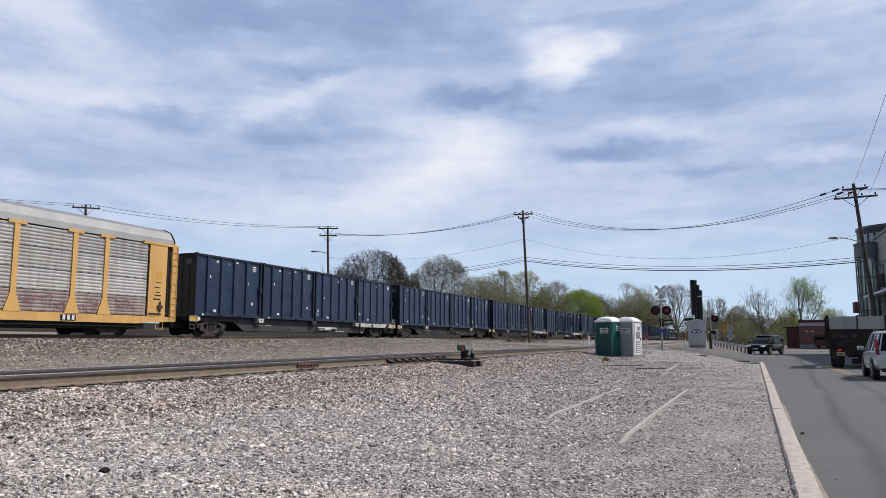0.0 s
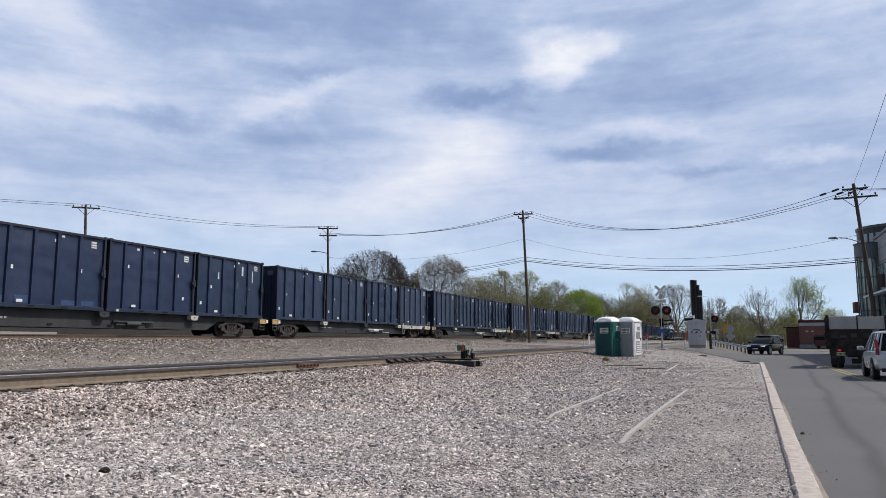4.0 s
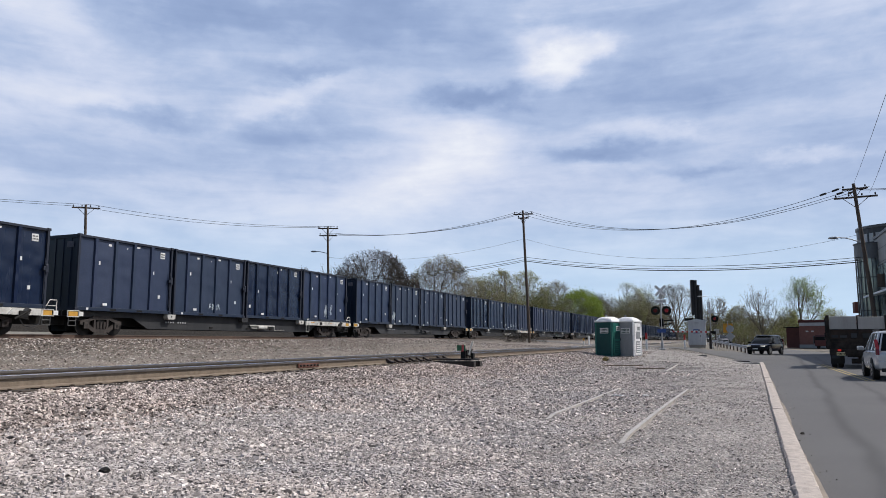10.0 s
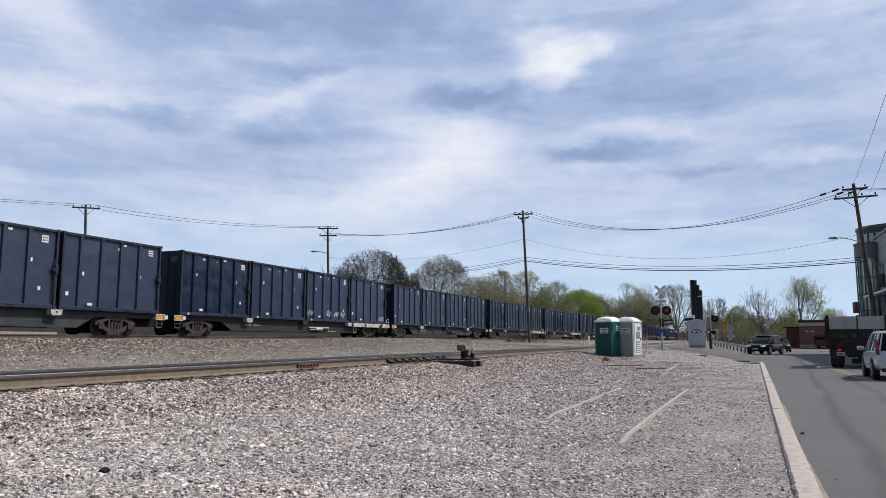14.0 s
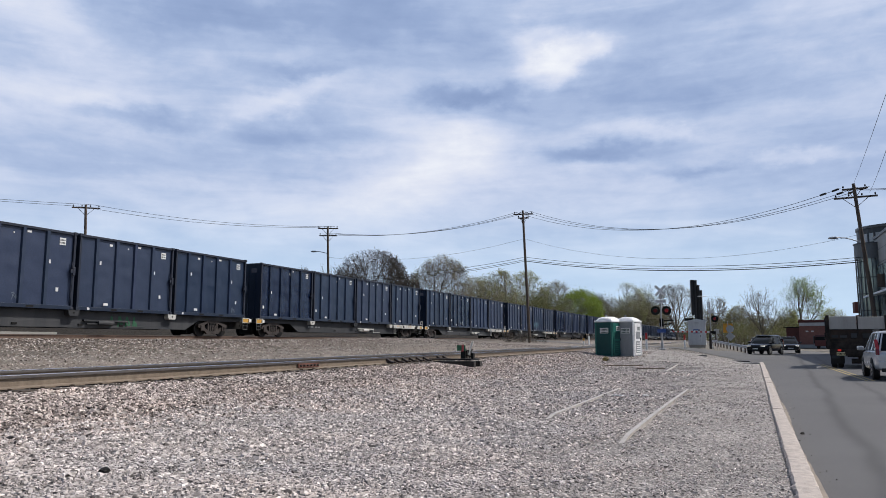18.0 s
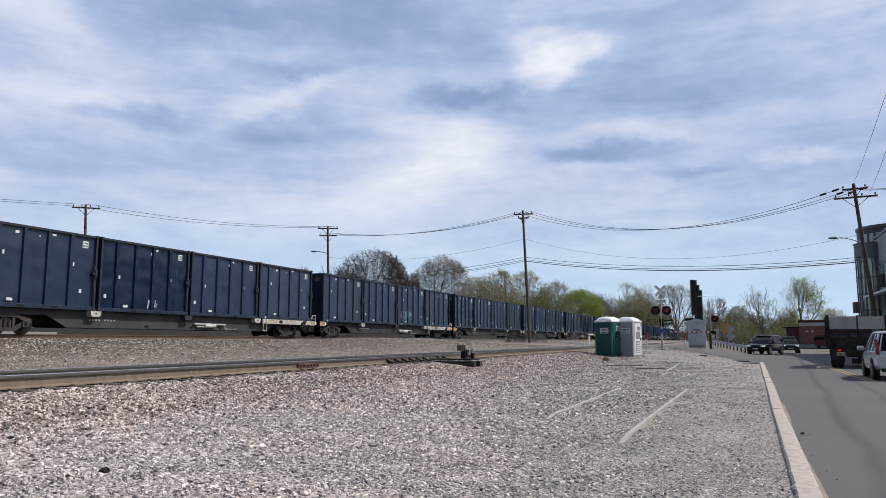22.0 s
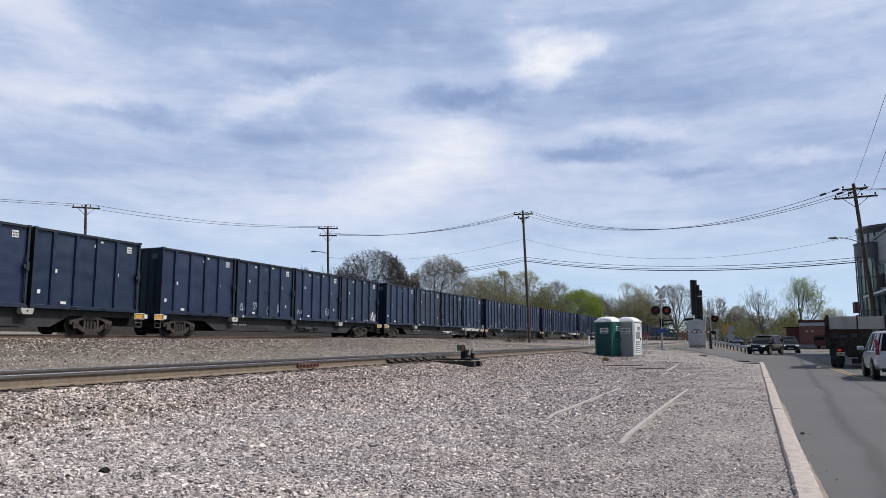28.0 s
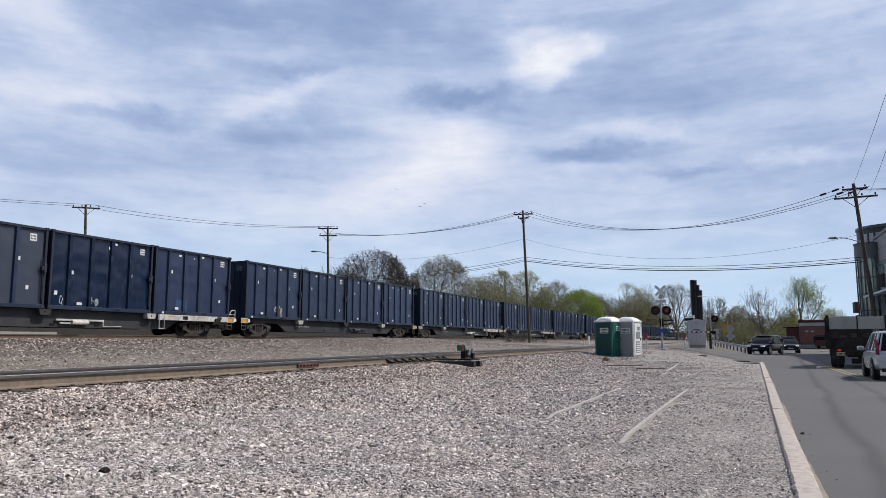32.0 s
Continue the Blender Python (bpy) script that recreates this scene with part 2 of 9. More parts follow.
def gravel_material():
    m = bpy.data.materials.new("gravel_and_ballast")
    m.use_nodes = True
    n, l = m.node_tree.nodes, m.node_tree.links
    b = n["Principled BSDF"]
    b.inputs["Roughness"].default_value = 0.95
    b.inputs["Specular IOR Level"].default_value = 0.2
    co = n.new("ShaderNodeTexCoord").outputs["Object"]
    sep = n.new("ShaderNodeSeparateXYZ")
    l.new(co, sep.inputs[0])

    def ramp_over(stops, src):
        r = n.new("ShaderNodeValToRGB")
        cr = r.color_ramp
        while len(cr.elements) < len(stops):
            cr.elements.new(0.5)
        for e, (p, c) in zip(cr.elements, stops):
            e.position, e.color = p, (*c, 1)
        l.new(src, r.inputs[0])
        return r.outputs["Color"]
    wob = n.new("ShaderNodeTexNoise")
    wob.inputs["Scale"].default_value, wob.inputs["Detail"].default_value = 0.5, 4
    l.new(co, wob.inputs[0])
    wq = n.new("ShaderNodeMath")
    wq.operation = "MULTIPLY_ADD"
    l.new(wob.outputs["Fac"], wq.inputs[0])
    wq.inputs[1].default_value = 3.0
    l.new(sep.outputs["Y"], wq.inputs[2])
    qn = n.new("ShaderNodeMapRange")
    qn.inputs["From Min"].default_value, qn.inputs["From Max"].default_value = -1.0, 41.0
    l.new(wq.outputs[0], qn.inputs["Value"])

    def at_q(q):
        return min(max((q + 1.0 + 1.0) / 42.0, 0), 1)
    # ground tones across the tracks; from q 28 darkened for shade under the train
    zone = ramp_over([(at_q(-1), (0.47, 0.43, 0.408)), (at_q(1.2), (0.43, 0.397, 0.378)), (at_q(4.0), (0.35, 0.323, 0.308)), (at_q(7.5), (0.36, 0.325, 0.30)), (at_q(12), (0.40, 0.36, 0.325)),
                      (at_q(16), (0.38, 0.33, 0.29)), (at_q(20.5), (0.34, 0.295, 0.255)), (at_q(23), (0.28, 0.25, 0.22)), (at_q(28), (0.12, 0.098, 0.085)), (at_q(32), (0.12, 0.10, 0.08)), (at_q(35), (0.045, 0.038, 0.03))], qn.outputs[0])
    vor = n.new("ShaderNodeTexVoronoi")
    vor.inputs["Scale"].default_value, vor.inputs["Randomness"].default_value = 30.0, 1.0
    l.new(co, vor.inputs["Vector"])
    sepc = n.new("ShaderNodeSeparateColor")
    l.new(vor.outputs["Color"], sepc.inputs[0])
    tone = n.new("ShaderNodeMapRange")
    tone.inputs["To Min"].default_value, tone.inputs["To Max"].default_value = 0.5, 1.45
    l.new(sepc.outputs[0], tone.inputs["Value"])
    # shade in the crevices between stones, painted in by distance from cell centres
    gap_shade = n.new("ShaderNodeMapRange")
    gap_shade.inputs["From Min"].default_value, gap_shade.inputs["From Max"].default_value = 0.0, 0.55
    gap_shade.inputs["To Min"].default_value, gap_shade.inputs["To Max"].default_value = 1.1, 0.62
    l.new(vor.outputs["Distance"], gap_shade.inputs["Value"])
    big = n.new("ShaderNodeTexNoise")
    big.inputs["Scale"].default_value, big.inputs["Detail"].default_value = 0.8, 5
    l.new(co, big.inputs[0])
    patch = n.new("ShaderNodeMapRange")
    patch.inputs["From Min"].default_value, patch.inputs["From Max"].default_value = 0.3, 0.7
    patch.inputs["To Min"].default_value, patch.inputs["To Max"].default_value = 0.8, 1.2
    l.new(big.outputs["Fac"], patch.inputs["Value"])
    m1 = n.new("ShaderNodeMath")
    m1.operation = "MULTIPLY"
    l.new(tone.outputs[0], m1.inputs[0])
    l.new(gap_shade.outputs[0], m1.inputs[1])
    m2 = n.new("ShaderNodeMath")
    m2.operation = "MULTIPLY"
    l.new(m1.outputs[0], m2.inputs[0])
    l.new(patch.outputs[0], m2.inputs[1])
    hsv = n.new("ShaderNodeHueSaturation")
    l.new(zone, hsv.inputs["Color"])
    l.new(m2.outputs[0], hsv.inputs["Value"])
    # trodden sandy soil where the yard meets the crossing street
    fs = n.new("ShaderNodeMath")
    fs.operation = "MULTIPLY_ADD"
    l.new(wob.outputs["Fac"], fs.inputs[0])
    fs.inputs[1].default_value = 5.0
    l.new(sep.outputs["X"], fs.inputs[2])
    reach = n.new("ShaderNodeMapRange")
    reach.interpolation_type = "SMOOTHSTEP"
    reach.inputs["From Min"].default_value, reach.inputs["From Max"].default_value = 37.0, 39.0
    l.new(fs.outputs[0], reach.inputs["Value"])
    side = n.new("ShaderNodeMapRange")
    side.interpolation_type = "SMOOTHSTEP"
    side.inputs["From Min"].default_value, side.inputs["From Max"].default_value = 10.3, 8.3
    l.new(wq.outputs[0], side.inputs["Value"])
    both = n.new("ShaderNodeMath")
    both.operation = "MULTIPLY"
    reach.inputs["To Max"].default_value = 0.72
    l.new(reach.outputs[0], both.inputs[0])
    l.new(side.outputs[0], both.inputs[1])
    grit = n.new("ShaderNodeTexNoise")
    grit.inputs["Scale"].default_value, grit.inputs["Detail"].default_value, grit.inputs["Roughness"].default_value = 5.0, 10, 0.82
    l.new(co, grit.inputs[0])
    soil = ramp_over([(0.34, (0.17, 0.157, 0.148)), (0.48, (0.33, 0.306, 0.288)), (0.64, (0.50, 0.468, 0.442))], grit.outputs["Fac"])
    # darker weedy earth beyond the crossing street
    past = n.new("ShaderNodeMapRange")
    past.inputs["From Min"].default_value, past.inputs["From Max"].default_value = 50.0, 58.0
    l.new(fs.outputs[0], past.inputs["Value"])
    earth = ramp_over([(0.35, (0.10, 0.092, 0.068)), (0.65, (0.19, 0.17, 0.135))], grit.outputs["Fac"])
    floor_mix = n.new("ShaderNodeMix")
    floor_mix.data_type = "RGBA"
    l.new(past.outputs[0], floor_mix.inputs["Factor"])
    l.new(soil, floor_mix.inputs["A"])
    l.new(earth, floor_mix.inputs["B"])
    soil = floor_mix.outputs["Result"]
    fin = n.new("ShaderNodeMix")
    fin.data_type = "RGBA"
    l.new(both.outputs[0], fin.inputs["Factor"])
    l.new(hsv.outputs[0], fin.inputs["A"])
    l.new(soil, fin.inputs["B"])
    l.new(fin.outputs["Result"], b.inputs["Base Color"])
    bp = n.new("ShaderNodeBump")
    bp.invert = True
    bp.inputs["Strength"].default_value, bp.inputs["Distance"].default_value = 0.8, 0.03
    l.new(vor.outputs["Distance"], bp.inputs["Height"])
    l.new(bp.outputs[0], b.inputs["Normal"])
    return m


M_GRAVEL = gravel_material()
M_ASPHALT = mat("worn_asphalt", (0.103, 0.101, 0.103), (0.090, 0.088, 0.091), 0.85, scale=0.22, fine=110, bump=0.3)


def wheel_tracks(m, lines, slope):
    """Darkens an asphalt along the paths that tyres take: lines across the street at s = 0, drifting with s."""
    n, l = m.node_tree.nodes, m.node_tree.links
    b = n["Principled BSDF"]
    src = b.inputs["Base Color"].links[0].from_socket
    co = n.new("ShaderNodeTexCoord").outputs["Object"]
    sep = n.new("ShaderNodeSeparateXYZ")
    l.new(co, sep.inputs[0])
    wob = n.new("ShaderNodeTexNoise")
    wob.inputs["Scale"].default_value, wob.inputs["Detail"].default_value = 0.22, 3
    l.new(co, wob.inputs[0])

    def node(op, a, c):
        k = n.new("ShaderNodeMath")
        k.operation = op
        for i, v in enumerate((a, c)):
            if isinstance(v, float):
                k.inputs[i].default_value = v
            else:
                l.new(v, k.inputs[i])
        return k.outputs[0]
    across = node("SUBTRACT", node("ADD", sep.outputs[1], node("MULTIPLY", sep.outputs[0], -slope)), node("MULTIPLY", wob.outputs["Fac"], 0.45))
    total = None
    for q, wide, deep in lines:
        u = node("DIVIDE", node("SUBTRACT", across, q - 0.22), wide)
        g = node("MULTIPLY", node("EXPONENT", node("MULTIPLY", node("MULTIPLY", u, u), -1.0), 0.0), deep)
        total = g if total is None else node("ADD", total, g)
    tone = node("MULTIPLY", node("SUBTRACT", 1.0, total), node("ADD", node("MULTIPLY", wob.outputs["Fac"], 0.24), 0.88))
    hsv = n.new("ShaderNodeHueSaturation")
    l.new(src, hsv.inputs["Color"])
    l.new(tone, hsv.inputs["Value"])
    l.new(hsv.outputs[0], b.inputs["Base Color"])


wheel_tracks(M_ASPHALT, ((-0.86, 0.12, 0.36), (-2.05, 0.11, 0.30), (-4.9, 0.3, 0.12), (-6.4, 0.3, 0.12)), -0.0465)
M_STREET = mat("dusty_crossing_asphalt", (0.118, 0.115, 0.114), (0.098, 0.096, 0.096), 0.88, scale=0.3, fine=100, bump=0.25)
M_KERB = mat("weathered_concrete", (0.52, 0.455, 0.41), (0.37, 0.325, 0.295), 0.9, scale=9, fine=110, bump=0.5, contrast=1.3)
M_PAINT_Y = mat("worn_yellow_line", (0.44, 0.33, 0.11), (0.20, 0.17, 0.11), 0.8, scale=3, contrast=1.6)
M_PAINT_W = mat("worn_white_line", (0.50, 0.49, 0.47), (0.26, 0.25, 0.25), 0.8, scale=6, contrast=1.3)


def wavy_ground(S, Q):
    z = ground_z(S, Q)
    near = np.clip((42 - S) / 8, 0, 1) * (Q > 0.4) * (np.abs(Q - 10.1) > 1.3) * (Q < 27)
    bumpy = 0.022 * np.sin(S * 1.9 + np.cos(Q * 2.3) * 1.7) * np.cos(Q * 1.7 + 0.6 * np.sin(S * 0.9)) + 0.018 * np.sin(S * 4.3 + Q * 3.1) * np.cos(Q * 4.9 - S)
    return z + near * bumpy


ss = grid_axis([(-2000, -60, 6), (-60, -4, 20), (-4, 30, 136), (30, 80, 60), (80, 400, 60), (400, 2600, 12)])
qs = grid_axis([(-1800, -60, 6), (-60, -9.2, 10), (-9.2, -1.2, 6), (-1.2, -0.2, 20), (-0.2, 12.0, 50), (12, 34, 40), (34, 100, 12), (100, 2400, 10)])
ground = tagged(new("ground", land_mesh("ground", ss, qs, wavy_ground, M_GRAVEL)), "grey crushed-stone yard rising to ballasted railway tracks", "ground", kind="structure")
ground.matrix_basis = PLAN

# Street along the tracks, and the street that crosses them
road = tagged(new("road", land_mesh("road", np.linspace(-60, 66, 64), np.array([-8.3, -6.0, -4.0, -2.0, -0.52]), lambda S, Q: -0.004 * np.abs(Q + 4.2) + 0.02, M_ASPHALT)),
              "grey worn asphalt street beside the railway yard", "road", kind="structure")
road.matrix_basis = PLAN


def crossing_z(S, Q):
    return ground_z(S, Q) + 0.035


def skewed_street():
    """The street leaves the junction square and slants away over the main line."""
    nt, nq = 48, 223
    T, Q = np.meshgrid(np.linspace(0, 1, nt), np.linspace(-40, 34, nq), indexing="ij")
    start = 46.0 + 2.3 * np.clip(Q + 0.5, 0, 6.5) + 0.35 * np.sin(Q * 1.7)
    end = 67.0 + 9.0 * np.clip((2.4 - Q) / 1.2, 0, 1)
    S = start + (end - start) * T + 1.7 * np.maximum(Q - 9, 0)
    v = np.stack([S.ravel(), Q.ravel(), crossing_z(S, Q).ravel()], 1)
    i, j = np.meshgrid(np.arange(nt - 1), np.arange(nq - 1), indexing="ij")
    a = (i * nq + j).ravel()
    return from_arrays("crossing_road", v, np.stack([a, a + nq, a + nq + 1, a + 1], 1), M_STREET, True)


crossing = tagged(new("crossing_road", skewed_street()),
                  "dusty grey asphalt street that crosses the tracks", "road", kind="structure")
crossing.matrix_basis = PLAN


def far_street_mesh():
    """The street beyond the junction, bending towards the tracks."""
    v, f = [], []
    mid = [(63.9 + 4.0 * i, -4.3 + 0.0011 * (4.0 * i) ** 2) for i in range(36)]
    for s, q in mid:
        for dq in (-4.2, -2, 0, 2, 4.0):
            v.append((s, q + dq, float(ground_z(s, q + dq)) + 0.031))
    for i in range(len(mid) - 1):
        for j in range(4):
            a = i * 5 + j
            f.append((a, a + 5, a + 6, a + 1))
    return from_arrays("far_street", v, f, M_STREET)


far_street = tagged(new("far_road", far_street_mesh()), "grey asphalt street beyond the junction", "road", kind="structure")
far_street.matrix_basis = PLAN


# ---------- tracks ----------
def rail_bm(length):
    """A flat-bottom rail, 0.186 m high, its top at z = 0."""
    half = [(0.036, 0.0), (0.037, -0.036), (0.010, -0.05), (0.009, -0.15), (0.075, -0.172), (0.075, -0.186)]
    outline = [(a, b) for a, b in half] + [(-a, b) for a, b in half[::-1]]
    return prism(B(), outline, 0, length, axis="x")


def track(name, label, q, z0, grade, s0, s1, tie_to, steel, flank, top, step=0.5):
    tr = thing(name, label, "railway track", m=PLAN @ Matrix.Translation((0, q, z0)) @ pose(0, 0, 0, 0, -math.degrees(grade), 0), kind="structure")
    rail = mesh_of("rail", rail_bm(s1 - s0), steel)
    head = B()
    box(head, 0, s1 - s0, -0.0415, 0.0415, -0.014, 0.004, 0.006)
    head = mesh_of("rail_head", head, top)
    side = B()
    box(side, 0, s1 - s0, -0.040, 0.040, -0.046, -0.004, 0.004)
    side = mesh_of("rail_head_side", side, flank)
    for y in (-0.752, 0.752):
        r = part("rail", rail, steel, tr)
        r.location = (s0, y, 0)
        part("running_surface", head, top, r, "worn rail top")
        part("head_flank", side, flank, r, "dull steel rail head")
    tie = B()
    box(tie, -0.115, 0.115, -1.16, 1.16, -0.37, -0.190, 0.012)
    tie = mesh_of("tie", tie, M_TIE)
    plate = B()
    for y in (-0.752, 0.752):
        box(plate, -0.09, 0.09, y - 0.16, y + 0.16, -0.19, -0.172)
    plate = mesh_of("tie_plate", plate, M_RAIL)
    k = int((tie_to - s0) / step)
    for i in range(k):
        t = part("tie", tie, M_TIE, tr)
        t.location = (s0 + i * step, random.uniform(-0.04, 0.04), random.uniform(-0.012, 0.004))
        t.rotation_euler = (0, 0, random.uniform(-0.02, 0.02))
        if step * i < 60:
            p = part("tie_plate", plate, M_RAIL, tr)
            p.location = (s0 + i * step, 0, 0.001)
    return tr


FAR_Q = 28.0 + 1.32
track("near_track", "rusty siding track on creosoted ties in pale ballast", 9.3 + 0.752, NEAR_RAIL, 0.0, -2.0, 130, 70, M_RAIL, M_RAILSIDE, M_RAILTOP)
track("far_track", "main line track with rusty rails on ballast", FAR_Q, FAR_RAIL - FAR_GRADE * 23.0, FAR_GRADE, 8.0, 420, 110, M_RAIL_FAR, M_RAIL_FAR, M_RAILSIDE)

# Kerb in lengths of about 3 m
kerb = thing("kerb", "pale weathered concrete kerb between gravel and street", "kerb", m=PLAN, kind="structure")


def kerb_mesh(seed):
    """A worn kerb length: its upper edges wander and are chipped here and there."""
    r = random.Random(seed)
    bm = B()
    rows = []
    for i in range(49):
        x = 2.985 * i / 48
        chip = 0.03 if r.random() < 0.10 else 0.0
        prof = [(-0.605, -0.2), (-0.605 + r.uniform(-0.004, 0.004), 0.10 - chip * 0.5), (-0.592 + chip * 0.4 + r.uniform(-0.005, 0.005), 0.124 - chip * 0.3 + r.uniform(-0.003, 0.003)), (-0.50, 0.128 + r.uniform(-0.004, 0.004)), (-0.418 + r.uniform(-0.008, 0.008), 0.124 + r.uniform(-0.004, 0.003)), (-0.40 + r.uniform(-0.010, 0.010) + chip * 0.5, 0.10), (-0.40, -0.2)]
        rows.append([bm.verts.new((x, a, b)) for a, b in prof])
    for a, b in zip(rows[:-1], rows[1:]):
        for j in range(6):
            bm.faces.new((a[j], b[j], b[j + 1], a[j + 1]))
    bm.faces.new(rows[0])
    bm.faces.new(rows[-1][::-1])
    bmesh.ops.recalc_face_normals(bm, faces=bm.faces)
    return mesh_of("kerb_stone", bm, M_KERB)


kerb_kinds = [kerb_mesh(k) for k in (1, 2, 3, 4)]
for i in range(17):
    k = part("kerb_stone", kerb_kinds[(i * 3) % 4], M_KERB, kerb)
    k.location = (-6 + 3 * i, 0.135 - 0.0098 * (-6 + 3 * i) + random.uniform(-0.006, 0.006), random.uniform(-0.006, 0.006))
    k.rotation_euler = (0, 0, -0.0098 + random.uniform(-0.002, 0.002))


# ---------- train ----------
TRAIN_S0 = 32.021     # near edge of the first container at 0 s
TRAIN_V = 11.19
PERIOD = 25.885
PITCH_C, LEN_C = 6.14, 5.94
WID_C, TALL_C, DECK = 2.60, 3.50, 1.11
MOVING = []          # (thing, s at 0 s, height over the rail)


def container_master(full=True, style=0, paint=M_NAVY):
    """A ribbed steel waste container: x runs back along the train, y = 0 is the side that faces the street."""
    c = thing("container", "dark navy ribbed steel waste container on a flat car", "container", "waste containers on the train")
    L, W, H = LEN_C, WID_C, TALL_C
    bm = B()
    box(bm, 0.08, L - 0.08, 0.09, 0.13, 0.16, H - 0.10)
    part("side_wall", bm, paint, c)
    bm = B()
    box(bm, 0.08, L - 0.08, W - 0.10, W - 0.06, 0.16, H - 0.10)
    part("side_wall", bm, paint, c)
    xs = [L * f for f in (0.17, 0.37, 0.565, 0.76)]
    rib = B()
    prism(rib, [(-0.105, 0.092), (-0.075, 0.0), (0.075, 0.0), (0.105, 0.092)], 0.16, H - 0.1, axis="z")
    rib_me = mesh_of("rib", rib, paint)
    for x in xs:
        r = part("rib", rib_me, paint, c)
        r.location = (x, 0, 0)
    bm = B()
    box(bm, 0, L, 0.0, 0.10, H - 0.11, H, 0.012)
    part("top_rail", bm, M_POST, c)
    bm = B()
    box(bm, 0, L, W - 0.10, W, H - 0.11, H, 0.012)
    part("top_rail", bm, M_POST, c)
    bm = B()
    box(bm, 0.1, L - 0.1, -0.005, 0.12, 0.0, 0.17, 0.012)
    sill = part("bottom_rail", bm, M_NAVY_RIB, c)
    for x in (0.36 * L, 0.64 * L):
        bm = B()
        box(bm, x - 0.18, x + 0.18, -0.008, 0.02, 0.03, 0.12)
        part("fork_pocket", bm, M_BLACK, sill, "black fork pocket")
    bm = B()
    box(bm, 0.1, L - 0.1, W - 0.12, W, 0.0, 0.17)
    part("bottom_rail", bm, M_NAVY_RIB, c)
    post = B()
    box(post, -0.055, 0.055, -0.055, 0.055, 0.0, H, 0.012)
    post = mesh_of("corner_post", post, M_POST)
    cast = B()
    box(cast, -0.085, 0.085, -0.08, 0.08, -0.06, 0.06, 0.012)
    cast = mesh_of("corner_casting", cast, M_POST)
    for x in (0.055, L - 0.055):
        for y in (0.05, W - 0.05):
            p = part("corner_post", post, M_POST, c)
            p.location = (x, y, 0)
            for z in (0.06, H - 0.035):
                if full or y < 1:
                    k = part("corner_casting", cast, M_POST, p, "worn steel corner casting")
                    k.location = (0, 0, z)
    # ends: leading wall with panels and a plate, trailing door
    bm = B()
    box(bm, 0.05, 0.09, 0.08, W - 0.08, 0.1, H - 0.06)
    ew = part("end_wall", bm, M_NAVY_RIB, c)
    if full:
        for y in (0.55, 1.05, 1.55, 2.05):
            bm = B()
            box(bm, 0.015, 0.06, y - 0.05, y + 0.05, 0.15, H - 0.15)
            part("end_rib", bm, M_NAVY_RIB, ew)
    bm = B()
    box(bm, 0.0, 0.08, 0.1, W - 0.1, H - 0.16, H)
    part("end_header", bm, M_POST, ew)
    bm = B()
    box(bm, 0.0, 0.08, 0.1, W - 0.1, 0.0, 0.16)
    part("end_sill", bm, M_NAVY_RIB, ew)
    bm = B()
    box(bm, L - 0.09, L - 0.05, 0.08, W - 0.08, 0.1, H - 0.06)
    box(bm, L - 0.08, L - 0.005, 0.1, W - 0.1, H - 0.16, H - 0.002)
    box(bm, L - 0.08, L - 0.005, 0.1, W - 0.1, 0.002, 0.16)
    part("door", bm, M_NAVY_RIB, c)
    bm = B()
    box(bm, 0.1, L - 0.1, 0.1, W - 0.1, H - 0.16, H - 0.10)
    part("cover", bm, M_BLACK, c, "dark tarpaulin cover")
    bm = B()
    box(bm, 0.1, L - 0.1, 0.1, W - 0.1, 0.04, 0.10)
    part("floor_pan", bm, M_BLACK, c)
    if full:
        bm = B()
        rod(bm, (L - 0.16, -0.005, 0.35), (L - 0.16, -0.005, H * 0.62), 0.022, seg=6)
        box(bm, L - 0.26, L - 0.02, -0.07, 0.03, H * 0.47, H * 0.52, 0.02)
        box(bm, L - 0.16, L - 0.02, -0.09, 0.03, H * 0.44, H * 0.55, 0.03)
        part("door_latch", bm, M_POST, c, "steel door latch bar")
        bm = B()
        box(bm, 0.012, 0.018, 0.35, 0.78, H * 0.83, H * 0.91)
        part("end_plate", bm, M_FADED, c, "faded grey number plate")
    spots = [(0.89, 0.86, 0.32, 0.32), (0.31, 0.90, 0.17, 0.11), (0.61, 0.925, 0.2, 0.10), (0.215, 0.64, 0.09, 0.17), (0.79, 0.585, 0.09, 0.17), (0.865, 0.24, 0.13, 0.17), (0.275, 0.085, 0.26, 0.12), (0.11, 0.015, 0.13, 0.11), (0.49, 0.885, 0.05, 0.07)]
    if style:
        spots = [(0.89, 0.87, 0.30, 0.30), (0.606, 0.925, 0.15, 0.10), (0.206, 0.475, 0.10, 0.17), (0.784, 0.505, 0.09, 0.16), (0.07, 0.20, 0.15, 0.18), (0.27, 0.075, 0.28, 0.12), (0.54, 0.86, 0.05, 0.14)]
    for fx, fz, w, h in spots if full else spots[:4]:
        bm = B()
        box(bm, fx * L - w / 2, fx * L + w / 2, 0.074 if fz > 0.1 else -0.012, 0.088 if fz > 0.1 else -0.006, fz * H - h / 2 + 0.03, fz * H + h / 2 + 0.03)
        lp = part("label_plate", bm, M_LABEL, c, "small white label")
        if w > 0.29 and full:
            for r in range(2):
                bm = B()
                for i in range(4):
                    x = fx * L - w / 2 + 0.03 + i * 0.068
                    box(bm, x, x + 0.045, 0.068, 0.074, fz * H + 0.05 - r * 0.12, fz * H + 0.12 - r * 0.12)
                part("print_bar", bm, M_STEP, lp)
    return c


